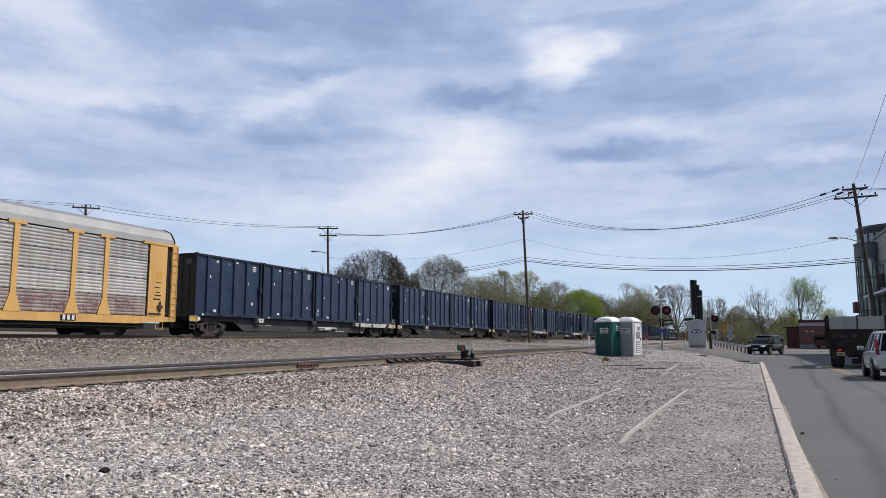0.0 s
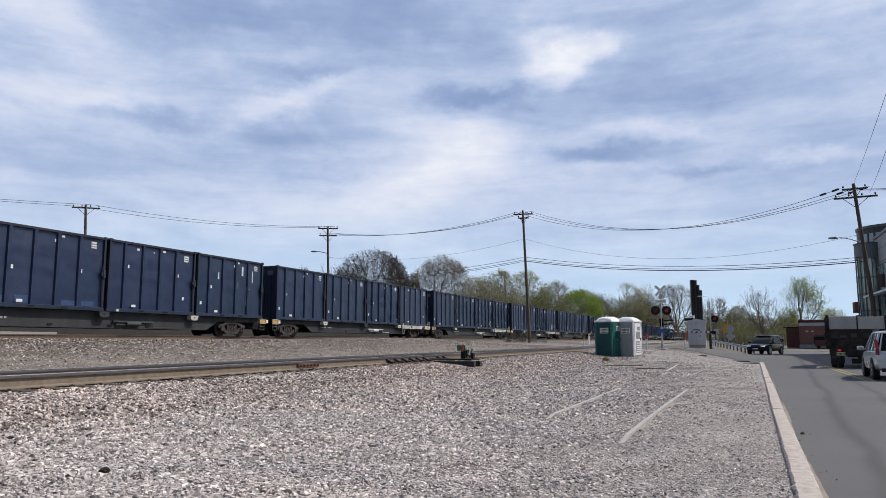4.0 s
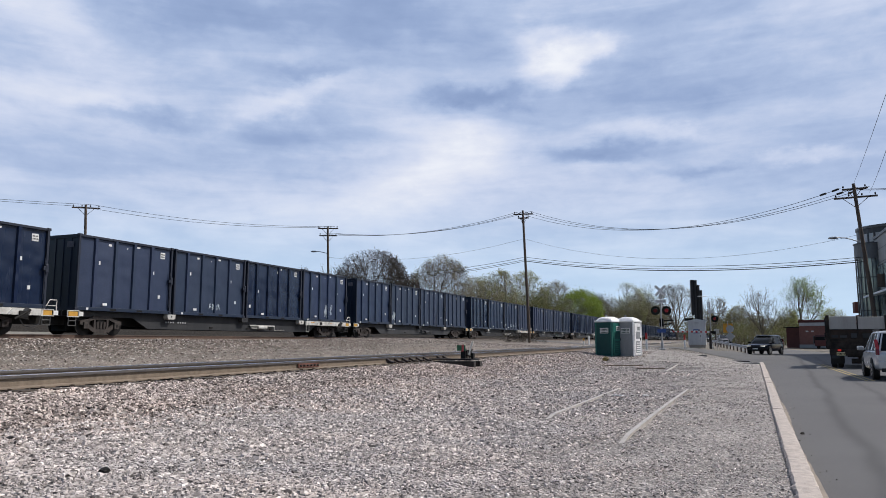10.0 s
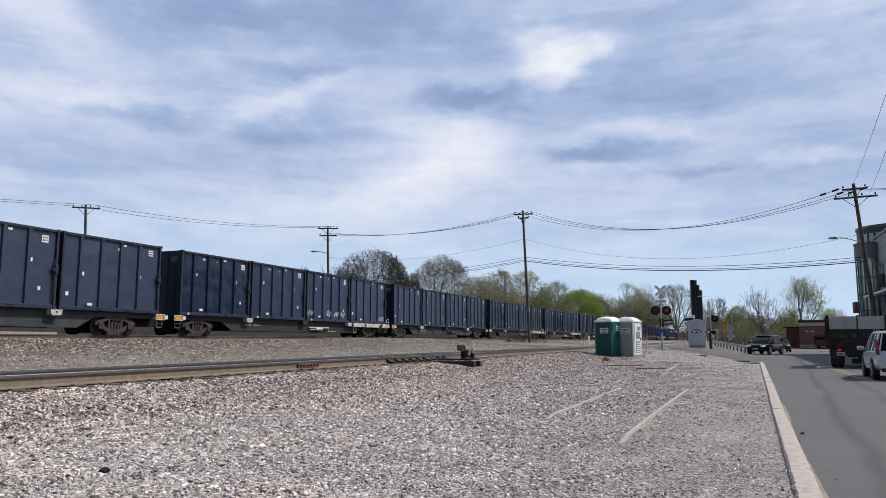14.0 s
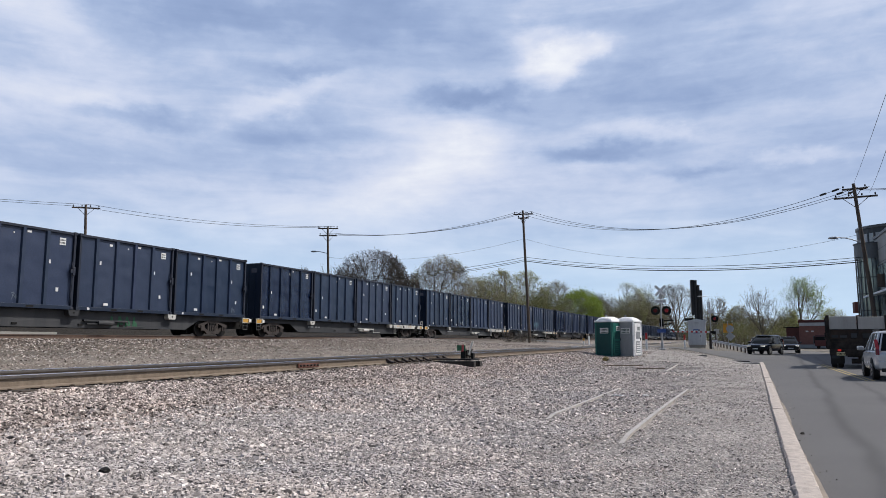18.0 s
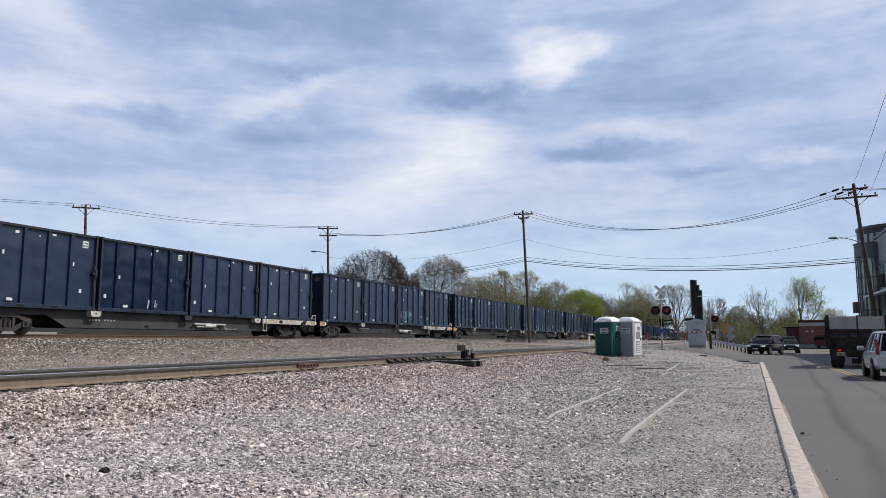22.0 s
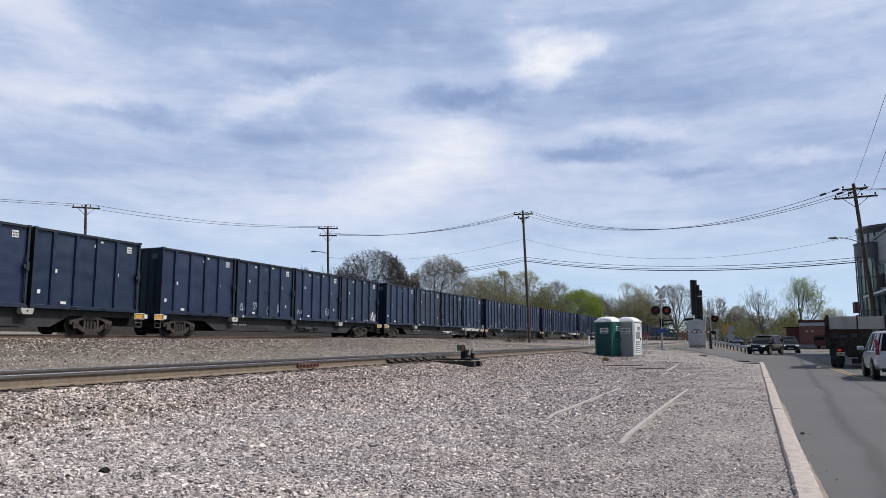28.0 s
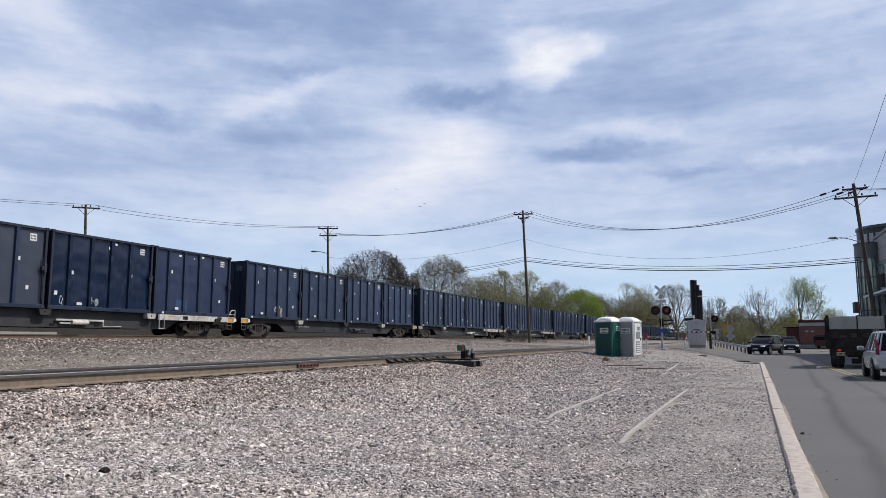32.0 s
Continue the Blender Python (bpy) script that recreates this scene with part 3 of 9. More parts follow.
def bogie_part(car, x):
    top = [(-1.2, 0.48), (-1.2, 0.64), (-0.75, 0.74), (-0.45, 0.88), (0.45, 0.88), (0.75, 0.74), (1.2, 0.64), (1.2, 0.48), (1.0, 0.44), (0.72, 0.60), (0.45, 0.71), (-0.45, 0.71), (-0.72, 0.60), (-1.0, 0.44)]
    low = [(-0.98, 0.48), (-0.80, 0.55), (-0.36, 0.27), (0.36, 0.27), (0.80, 0.55), (0.98, 0.48), (0.46, 0.11), (-0.46, 0.11)]

    def frame_mesh(y0, y1):
        b2 = B()
        prism(b2, top, y0, y1)
        prism(b2, low, y0 + 0.004, y1 - 0.004)
        for sx in (-1, 1):
            box(b2, sx * 0.37 - 0.06, sx * 0.37 + 0.06, y0 + 0.008, y1 - 0.008, 0.2, 0.75)
        return b2
    g = part("bogie", frame_mesh(0.26, 0.40), M_TRUCK, car, "rusty cast-steel bogie with side frames")
    g.location = (x, 0, 0)
    part("side_frame", frame_mesh(2.24, 2.38), M_TRUCK, g)
    for i in range(3):
        bm = B()
        rod(bm, (-0.2 + 0.2 * i, 0.33, 0.26), (-0.2 + 0.2 * i, 0.33, 0.60), 0.085, seg=10)
        part("spring", bm, M_TRUCK, g)
    bm = B()
    box(bm, -0.2, 0.2, 0.3, 2.3, 0.55, 0.85)
    part("bolster", bm, M_BLACK, g)
    bm = B()
    box(bm, -1.5, 1.5, 0.85, 1.75, 0.16, 0.80)
    part("brake_rigging", bm, M_BLACK, g)
    for dx in (-0.88, 0.88):
        bm = B()
        for y in (0.46, 2.06):
            rod(bm, (0, y, 0), (0, y + 0.13, 0), 0.415, seg=20)
            rod(bm, (0, y - 0.03, 0), (0, y + 0.05, 0), 0.455, seg=20)
        rod(bm, (0, 0.2, 0), (0, 2.45, 0), 0.08, seg=10)
        for k in range(3):
            a = radians(120 * k)
            rod(bm, (0.2 * math.cos(a), 0.42, 0.2 * math.sin(a)), (0.2 * math.cos(a), 0.45, 0.2 * math.sin(a)), 0.05, seg=8)
        w = part("wheelset", bm, M_BLACK, g, "dark steel wheels on an axle")
        w.matrix_parent_inverse = Matrix.Translation((dx, 0, 0.42))
        WHEELS.append(w)
        bm = B()
        box(bm, dx - 0.15, dx + 0.15, 0.20, 0.30, 0.28, 0.60, 0.03)
        part("axle_box", bm, M_TRUCK, g)


WHEELS = []
CAR_L = 3 * PITCH_C + LEN_C     # the four containers


def flatcar_master(kind):
    """kind: 'white' has a white end panel with a handrail; 'plain' has none."""
    car = thing("flat_car", "dusty grey container flat car with " + ("a white end panel" if kind == "white" else "orange end plates"), "rail car", "flat cars of the train")
    L = CAR_L
    bm = B()
    prism(bm, [(-0.45, 1.10), (L + 0.45, 1.10), (L + 0.45, 0.84), (L - 3.7, 0.84), (L - 4.7, 0.32), (4.7, 0.32), (3.7, 0.84), (-0.45, 0.84)], 0.30, 0.36)
    part("side_sill", bm, M_SILL, car)
    bm = B()
    prism(bm, [(-0.45, 1.10), (L + 0.45, 1.10), (L + 0.45, 0.84), (L - 3.7, 0.84), (L - 4.7, 0.32), (4.7, 0.32), (3.7, 0.84), (-0.45, 0.84)], 2.24, 2.30)
    part("side_sill", bm, M_SILL, car)
    bm = B()
    box(bm, -0.45, L + 0.45, 0.25, 2.35, 1.04, 1.098)
    part("deck", bm, M_SILL, car)
    bm = B()
    box(bm, -0.8, L + 0.8, 0.9, 1.7, 0.45, 1.03)
    part("centre_sill", bm, M_BLACK, car)
    for i, x in enumerate((PITCH_C - 0.1, 2 * PITCH_C - 0.1, 3 * PITCH_C - 0.1)):
        bm = B()
        prism(bm, [(-0.30, 1.105), (0.30, 1.105), (0.27, 0.90), (0.20, 0.84), (-0.20, 0.84), (-0.27, 0.90)], 0.0, 0.34)
        b = part("bolster_bracket", bm, M_WHITE if i != 1 else M_SILL, car, "bracket under the container corners")
        b.location = (x, 0, 0)
        bm = B()
        rod(bm, (0, -0.012, 0.99), (0, 0.02, 0.99), 0.045, seg=12)
        p = part("pin_hole", bm, M_BLACK, b)
    for x in (-0.3, L + 0.3):
        bm = B()
        box(bm, x - 0.1, x + 0.1, 0.05, 2.55, 0.86, 1.1)
        part("end_sill", bm, M_BLACK, car)
    # couplers, steps, plates
    for x, sgn in ((-0.45, -1), (L + 0.45, 1)):
        bm = B()
        box(bm, min(x, x + sgn * 0.40), max(x, x + sgn * 0.40), 1.2, 1.4, 0.72, 0.95, 0.03)
        part("coupler", bm, M_TRUCK, car)
        bm = B()
        pts = [(x + sgn * 0.0, 0.7, 0.7), (x + sgn * 0.1, 0.7, 0.5), (x + sgn * 0.28, 0.72, 0.45), (x + sgn * 0.40, 0.75, 0.5)]
        tube(bm, pts, 0.025)
        part("air_hose", bm, M_BLACK, car)
        bm = B()
        px = x - sgn * 0.35
        for dx in (-0.2, 0.2):
            rod(bm, (px + dx, 0.03, 0.40), (px + dx, 0.03, 0.95), 0.02, seg=6)
        rod(bm, (px - 0.2, 0.03, 0.40), (px + 0.2, 0.03, 0.40), 0.02, seg=6)
        rod(bm, (px - 0.2, 0.03, 0.62), (px + 0.2, 0.03, 0.62), 0.02, seg=6)
        part("step", bm, M_STEP, car, "grey step iron")
        bm = B()
        box(bm, px - 0.24, px + 0.24, -0.02, 0.01, 0.83, 1.04, 0.01)
        plate = part("end_plate", bm, M_ORANGE, car, "worn orange-yellow end plate")
        bm = B()
        for za in (0.80, 1.07):
            rod(bm, (px - 0.30, -0.03, za), (px + 0.30, -0.03, za), 0.022, seg=6)
        for xa in (px - 0.30, px + 0.30):
            rod(bm, (xa, -0.03, 0.78), (xa, -0.03, 1.09), 0.022, seg=6)
        part("plate_frame", bm, M_WHITE, plate, "pale pipe frame round the plate")
        bm = B()
        box(bm, px + 0.30, px + 0.55, -0.02, 0.01, 0.84, 1.04)
        part("placard", bm, M_LABEL, car, "white placard")
    if kind == "white":
        bm = B()
        box(bm, L - 5.6, L - 0.1, -0.03, 0.02, 0.80, 1.09, 0.01)
        pan = part("end_panel", bm, M_WHITE, car, "grimy white side panel")
        for x in (L - 4.7, L - 2.4):
            bm = B()
            box(bm, x - 0.22, x + 0.22, -0.036, -0.031, 0.97, 1.03)
            part("stripe", bm, M_ORANGE, pan, "orange reflector strip")
        bm = B()
        box(bm, L - 3.85, L - 3.45, -0.036, -0.031, 0.85, 1.04)
        part("data_patch", bm, M_BLACK, pan, "black stencilled patch")
        bm = B()
        for x in (L - 5.55, L - 5.2):
            rod(bm, (x, -0.05, 0.33), (x, -0.05, 1.08), 0.022, seg=6)
        rod(bm, (L - 5.55, -0.05, 0.36), (L - 5.2, -0.05, 0.36), 0.02, seg=6)
        part("grab_iron", bm, M_WHITE, car, "white grab iron")
        bm = B()
        rod(bm, (L - 0.05, 0.0, 1.08), (L + 0.2, 0.0, 1.5), 0.022, seg=6)
        rod(bm, (L + 0.2, 0.0, 1.5), (L + 0.55, 0.0, 1.5), 0.022, seg=6)
        rod(bm, (L + 0.55, 0.0, 1.5), (L + 0.55, 0.0, 0.9), 0.022, seg=6)
        rod(bm, (L + 0.1, 0.0, 1.25), (L + 0.55, 0.0, 1.25), 0.018, seg=6)
        part("handrail", bm, M_WHITE, car, "white end handrail")
        bm = B()
        rod(bm, (L - 0.9, -0.06, 0.95), (L - 0.9, 0.2, 0.95), 0.17, seg=14)
        part("brake_wheel", bm, M_SILL, car)
        for x in (L - 4.2, L - 2.75, L - 1.75):
            bm = B()
            prism(bm, [(x - 0.05, 0.80), (x + 0.28, 0.80), (x + 0.30, 1.05), (x + 0.20, 1.05)], -0.10, -0.03)
            part("gusset", bm, M_WHITE, pan, "white gusset plate")
        bm = B()
        rod(bm, (L - 1.45, -0.06, 0.62), (L - 0.75, -0.08, 1.02), 0.05, seg=8)
        box(bm, L - 1.25, L - 0.85, -0.10, -0.02, 0.66, 0.98, 0.03)
        rod(bm, (L - 1.35, -0.07, 0.70), (L - 0.80, -0.07, 0.62), 0.03, seg=6)
        part("hand_brake", bm, M_BLACK, car, "black hand brake mechanism")
        bm = B()
        tube(bm, [(L - 1.2, -0.03, 0.62), (L - 1.0, -0.04, 0.36), (L - 0.65, -0.04, 0.30), (L - 0.30, -0.04, 0.42), (L - 0.22, -0.03, 0.80)], 0.018)
        part("brake_hose", bm, M_SILL, car)
    # brake gear in the middle of the belly
    bm = B()
    x = 2.28 * PITCH_C
    box(bm, x - 1.1, x + 1.5, 0.18, 0.28, 0.62, 0.70)
    rod(bm, (x - 0.3, 0.2, 0.55), (x + 0.6, 0.2, 0.55), 0.11, seg=12)
    box(bm, x - 0.9, x + 0.1, 0.19, 0.27, 0.48, 0.54)
    rod(bm, (x + 1.5, 0.22, 0.62), (x + 1.5, 0.22, 0.40), 0.02, seg=6)
    rod(bm, (x + 1.5, 0.22, 0.40), (x + 2.6, 0.22, 0.42), 0.018, seg=6)
    part("brake_gear", bm, M_WHITE if kind == "white" else M_SILL, car, "brake cylinder and rods")
    bm = B()
    box(bm, 5.75, 7.6, 0.285, 0.298, 0.62, 0.76)
    num = part("number_panel", bm, M_SILL, car, "stencilled number panel")
    for i in range(9):
        if i != 4:
            bm = B()
            box(bm, 5.9 + i * 0.18, 5.9 + i * 0.18 + 0.1, 0.276, 0.284, 0.65, 0.73)
            part("character_bar", bm, M_GALV, num, "pale stencilled character")
    for x in (9.5, 12.8, 15.2):
        bm = B()
        box(bm, x - 0.12, x + 0.12, 0.26, 0.30, 0.42, 0.50)
        part("sill_bracket", bm, M_BLACK, car)
    for x in (1.75, 21.85):
        bogie_part(car, x)
    return car


def set_train():
    masters = {}
    deep = {(2, 2), (3, 1), (3, 2), (3, 3), (4, 2), (6, 0), (8, 0), (9, 1), (11, 0), (13, 2)}
    dusty = {(0, 3), (2, 3), (3, 0), (4, 0), (4, 1), (5, 1), (5, 2), (5, 3), (6, 3), (7, 0), (7, 1), (7, 2), (8, 2), (9, 3), (10, 0), (10, 3)}
    cars = {"white": flatcar_master("white"), "plain": flatcar_master("plain")}
    used = set()
    kinds = "wpwwwpwpwwwppwpwwpwwpwwpwpww"
    boxes, flats = {}, {}
    for k in range(28):
        s = TRAIN_S0 + k * PERIOD
        kind = {"w": "white", "p": "plain"}[kinds[k]]
        m = Matrix.Identity(4)
        src = cars[kind]
        if kind in used:
            car = copy_thing(src, m)
            WHEELS.extend(o for o in car.children_recursive if o.name.startswith("wheelset"))
        else:
            car = src
            used.add(kind)
        MOVING.append((car, s, FAR_Q - 1.3, 0.0))
        flats[k] = car
        for i in range(4):
            style = int((k * 7 + i * 3 + (k * i) % 3) % 5 in (1, 4))
            paint = M_DEEP if (k, i) in deep else M_DUSTY if (k, i) in dusty else M_NAVY
            tag = (style, paint) if k < 17 else "far"
            if tag in masters:
                c = copy_thing(masters[tag], m)
            else:
                c = masters[tag] = container_master(True, style, paint) if k < 17 else container_master(False)
            MOVING.append((c, s + i * PITCH_C, FAR_Q - 1.3, DECK))
            boxes[k, i] = c
    return boxes, flats


BOXES, FLATS = set_train()


def auto_rack():
    """An enclosed car carrier; x = 0 is its trailing end, the car lies towards -x."""
    car = thing("auto_rack_car", "yellow and galvanised steel enclosed car carrier with grey roof", "rail car")
    L, W, E0, TOP = 27.2, 2.75, 4.72, 5.72
    bm = B()
    arch = [(0.10, E0), (0.16, E0 + 0.32), (0.42, E0 + 0.72), (0.9, TOP - 0.06), (W / 2, TOP), (W - 0.9, TOP - 0.06), (W - 0.42, E0 + 0.72), (W - 0.16, E0 + 0.32), (W - 0.10, E0)]
    k = 420
    rows = []
    for i in range(k + 1):
        x = -L + 0.3 + (L - 0.45) * i / k
        lift = 0.011 * (i % 2)
        rows.append([bm.verts.new((x, a, b + lift)) for a, b in arch])
    for a, b in zip(rows[:-1], rows[1:]):
        for j in range(len(arch) - 1):
            bm.faces.new((a[j], a[j + 1], b[j + 1], b[j]))
    part("roof", bm, M_RACKROOF, car, "grey corrugated roof", smooth=False)
    for x in (-0.16, -L + 0.2):
        bm = B()
        prism(bm, [(W / 2 + (a - W / 2) * 1.02, b + 0.035) for a, b in arch], x, x + 0.07, axis="x")
        part("roof_end", bm, M_BLACK, car, "dark roof end arch")
    bm = B()
    prism(bm, [(-L, 0.96), (0.0, 0.96), (0.0, 0.72), (-1.9, 0.66), (-2.6, 0.58), (-L + 2.6, 0.58), (-L + 1.9, 0.66), (-L, 0.72)], 0.0, 0.12)
    sill = part("side_sill", bm, M_YELLOW, car, "yellow side sill")
    bm = B()
    box(bm, -L + 2.0, -2.0, 0.14, 2.6, 0.30, 0.58)
    part("underframe", bm, M_BLACK, car)
    bm = B()
    box(bm, -L, 0, 0.12, W, 0.8, 0.96)
    part("deck", bm, M_BLACK, car)
    bm = B()
    box(bm, -L, -0.1, W - 0.12, W - 0.04, 1.06, E0)
    part("far_side", bm, M_RACKSIDE, car)
    bm = B()
    box(bm, -0.22, -0.12, 0.15, W - 0.15, 1.06, E0)
    part("end_door", bm, M_YELLOW, car, "yellow end door")
    # posts and corrugated panels between them
    posts = [-4.66, -6.45, -9.35, -12.2, -15.1, -18.0, -20.8, -24.0]
    post_bm = B()
    prism(post_bm, [(-0.13, E0 - 0.06), (0.13, E0 - 0.06), (0.13, 1.72), (0.40, 0.95), (-0.40, 0.95), (-0.13, 1.72)], -0.02, 0.10)
    box(post_bm, -0.42, 0.42, -0.03, 0.10, E0 - 0.10, E0 + 0.04)
    post_me = mesh_of("post", post_bm, M_YELLOW)
    for x in posts:
        p = part("post", post_me, M_YELLOW, car, "yellow side post")
        p.location = (x, 0, 0)
    edges = [-1.95] + posts + [-L + 0.2]
    for a, b in zip(edges[:-1], edges[1:]):
        x0, x1 = b + 0.11, a - 0.11
        tiers = 4
        for tr in range(tiers):
            z0 = 0.98 + (E0 - 1.04) * tr / tiers
            z1 = 0.98 + (E0 - 1.04) * (tr + 1) / tiers
            bm = B()
            pts = []
            n = 6
            for i in range(n):
                za = z0 + (z1 - z0) * i / n
                dz = (z1 - z0) / n
                pts += [(za + dz * 0.05, 0.042), (za + dz * 0.30, 0.024), (za + dz * 0.65, 0.024), (za + dz * 0.9, 0.042)]
            lo = [bm.verts.new((x0, y, z)) for z, y in pts]
            hi = [bm.verts.new((x1, y, z)) for z, y in pts]
            for i in range(len(pts) - 1):
                bm.faces.new((lo[i], hi[i], hi[i + 1], lo[i + 1]))
            pn = part("side_panel", bm, M_RACKLOW if tr == 0 else M_RACKSIDE, car, "grimy corrugated galvanised panel")
            bm = B()
            cnt = max(2, int((x1 - x0) / 0.45))
            for i in range(cnt):
                xx = x0 + (x1 - x0) * (i + 0.5) / cnt
                zz = z0 + 0.05
                box(bm, xx - 0.03, xx + 0.03, 0.012, 0.03, zz - 0.02, zz + 0.02)
            part("bolt_row", bm, M_BLACK, pn)
    bm = B()
    box(bm, -1.95, -0.75, -0.01, 0.06, 0.95, E0 - 0.05)
    ep = part("end_side_panel", bm, M_YELLOW, car, "plain yellow end panel")
    for x, z, w, h, m in ((-1.25, 3.1, 0.42, 0.34, M_ORANGE), (-1.35, 1.85, 0.5, 0.06, M_BLACK), (-1.3, 2.05, 0.42, 0.05, M_BLACK), (-1.32, 2.2, 0.3, 0.04, M_BLACK), (-1.35, 2.45, 0.34, 0.05, M_BLACK), (-1.3, 2.7, 0.36, 0.04, M_BLACK)):
        bm = B()
        box(bm, x - w / 2, x + w / 2, -0.018, -0.012, z - h / 2, z + h / 2)
        part("stencil_bar", bm, m, ep)
    bm = B()
    box(bm, -0.75, 0.0, 0.04, 0.12, 1.05, E0)
    part("end_post", bm, M_BLACK, car)
    bm = B()
    box(bm, -0.42, -0.02, -0.03, 0.06, 1.0, E0 + 0.12, 0.02)
    part("corner_post", bm, M_YELLOW, car, "yellow corner post")
    bm = B()
    for i in range(11):
        z = 1.0 + i * 0.34
        rod(bm, (-0.38, -0.07, z), (-0.06, -0.07, z), 0.018, seg=6)
    rod(bm, (-0.40, -0.07, 0.7), (-0.40, -0.07, 4.7), 0.018, seg=6)
    rod(bm, (-0.04, -0.07, 0.7), (-0.04, -0.07, 4.7), 0.018, seg=6)
    part("ladder", bm, M_YELLOW, car, "yellow ladder")
    bm = B()
    box(bm, -2.4, 0.05, -0.04, 0.10, E0 - 0.06, E0 + 0.06)
    part("eave_beam", bm, M_YELLOW, car)
    bm = B()
    rod(bm, (-1.15, -0.06, 1.2), (-1.15, -0.06, 1.75), 0.04, seg=8)
    box(bm, -1.3, -1.0, -0.1, 0.0, 1.35, 1.55, 0.02)
    box(bm, -1.9, -1.05, -0.05, 0.0, 1.06, 1.14)
    part("door_lock", bm, M_TRUCK, car, "rusty door lock bar")
    for i in range(3):
        bm = B()
        box(bm, -11.4 + i * 0.36, -11.4 + i * 0.36 + 0.24, -0.012, -0.004, 0.68, 0.88)
        part("mark_bar", bm, M_TRUCK, sill, "brown painted mark")
    bm = B()
    box(bm, -7.0, -6.2, -0.012, -0.004, 0.62, 0.90)
    nb = part("number_patch", bm, M_BLACK, sill, "black number patch")
    for i in range(3):
        bm = B()
        box(bm, -6.9 + 0.24 * i, -6.9 + 0.24 * i + 0.14, -0.02, -0.013, 0.66, 0.88)
        part("character_bar", bm, M_LABEL, nb)
    bm = B()
    rod(bm, (-2.5, 0.08, 0.42), (-18, 0.08, 0.42), 0.03, seg=6)
    box(bm, -16, -9, 0.5, 2.2, 0.38, 0.9)
    part("under_gear", bm, M_BLACK, car)
    for sgn, x in ((1, 0.0), (-1, -L)):
        bm = B()
        box(bm, min(x, x + sgn * 0.8), max(x, x + sgn * 0.8), 1.28, 1.48, 0.72, 0.95, 0.03)
        part("coupler", bm, M_TRUCK, car)
    bm = B()
    for a, b in (((-1.4, -0.04, 0.70), (-1.4, -0.04, 0.32)), ((-0.9, -0.04, 0.70), (-0.9, -0.04, 0.32)), ((-1.4, -0.04, 0.32), (-0.9, -0.04, 0.32))):
        rod(bm, a, b, 0.022, seg=6)
    part("step", bm, M_YELLOW, car)
    for x in (-4.1, -L + 4.1):
        bogie_part(car, x)
    MOVING.append((car, TRAIN_S0 - 1.56, FAR_Q - 1.36, 0.0))
    return car


AUTO_RACK = auto_rack()


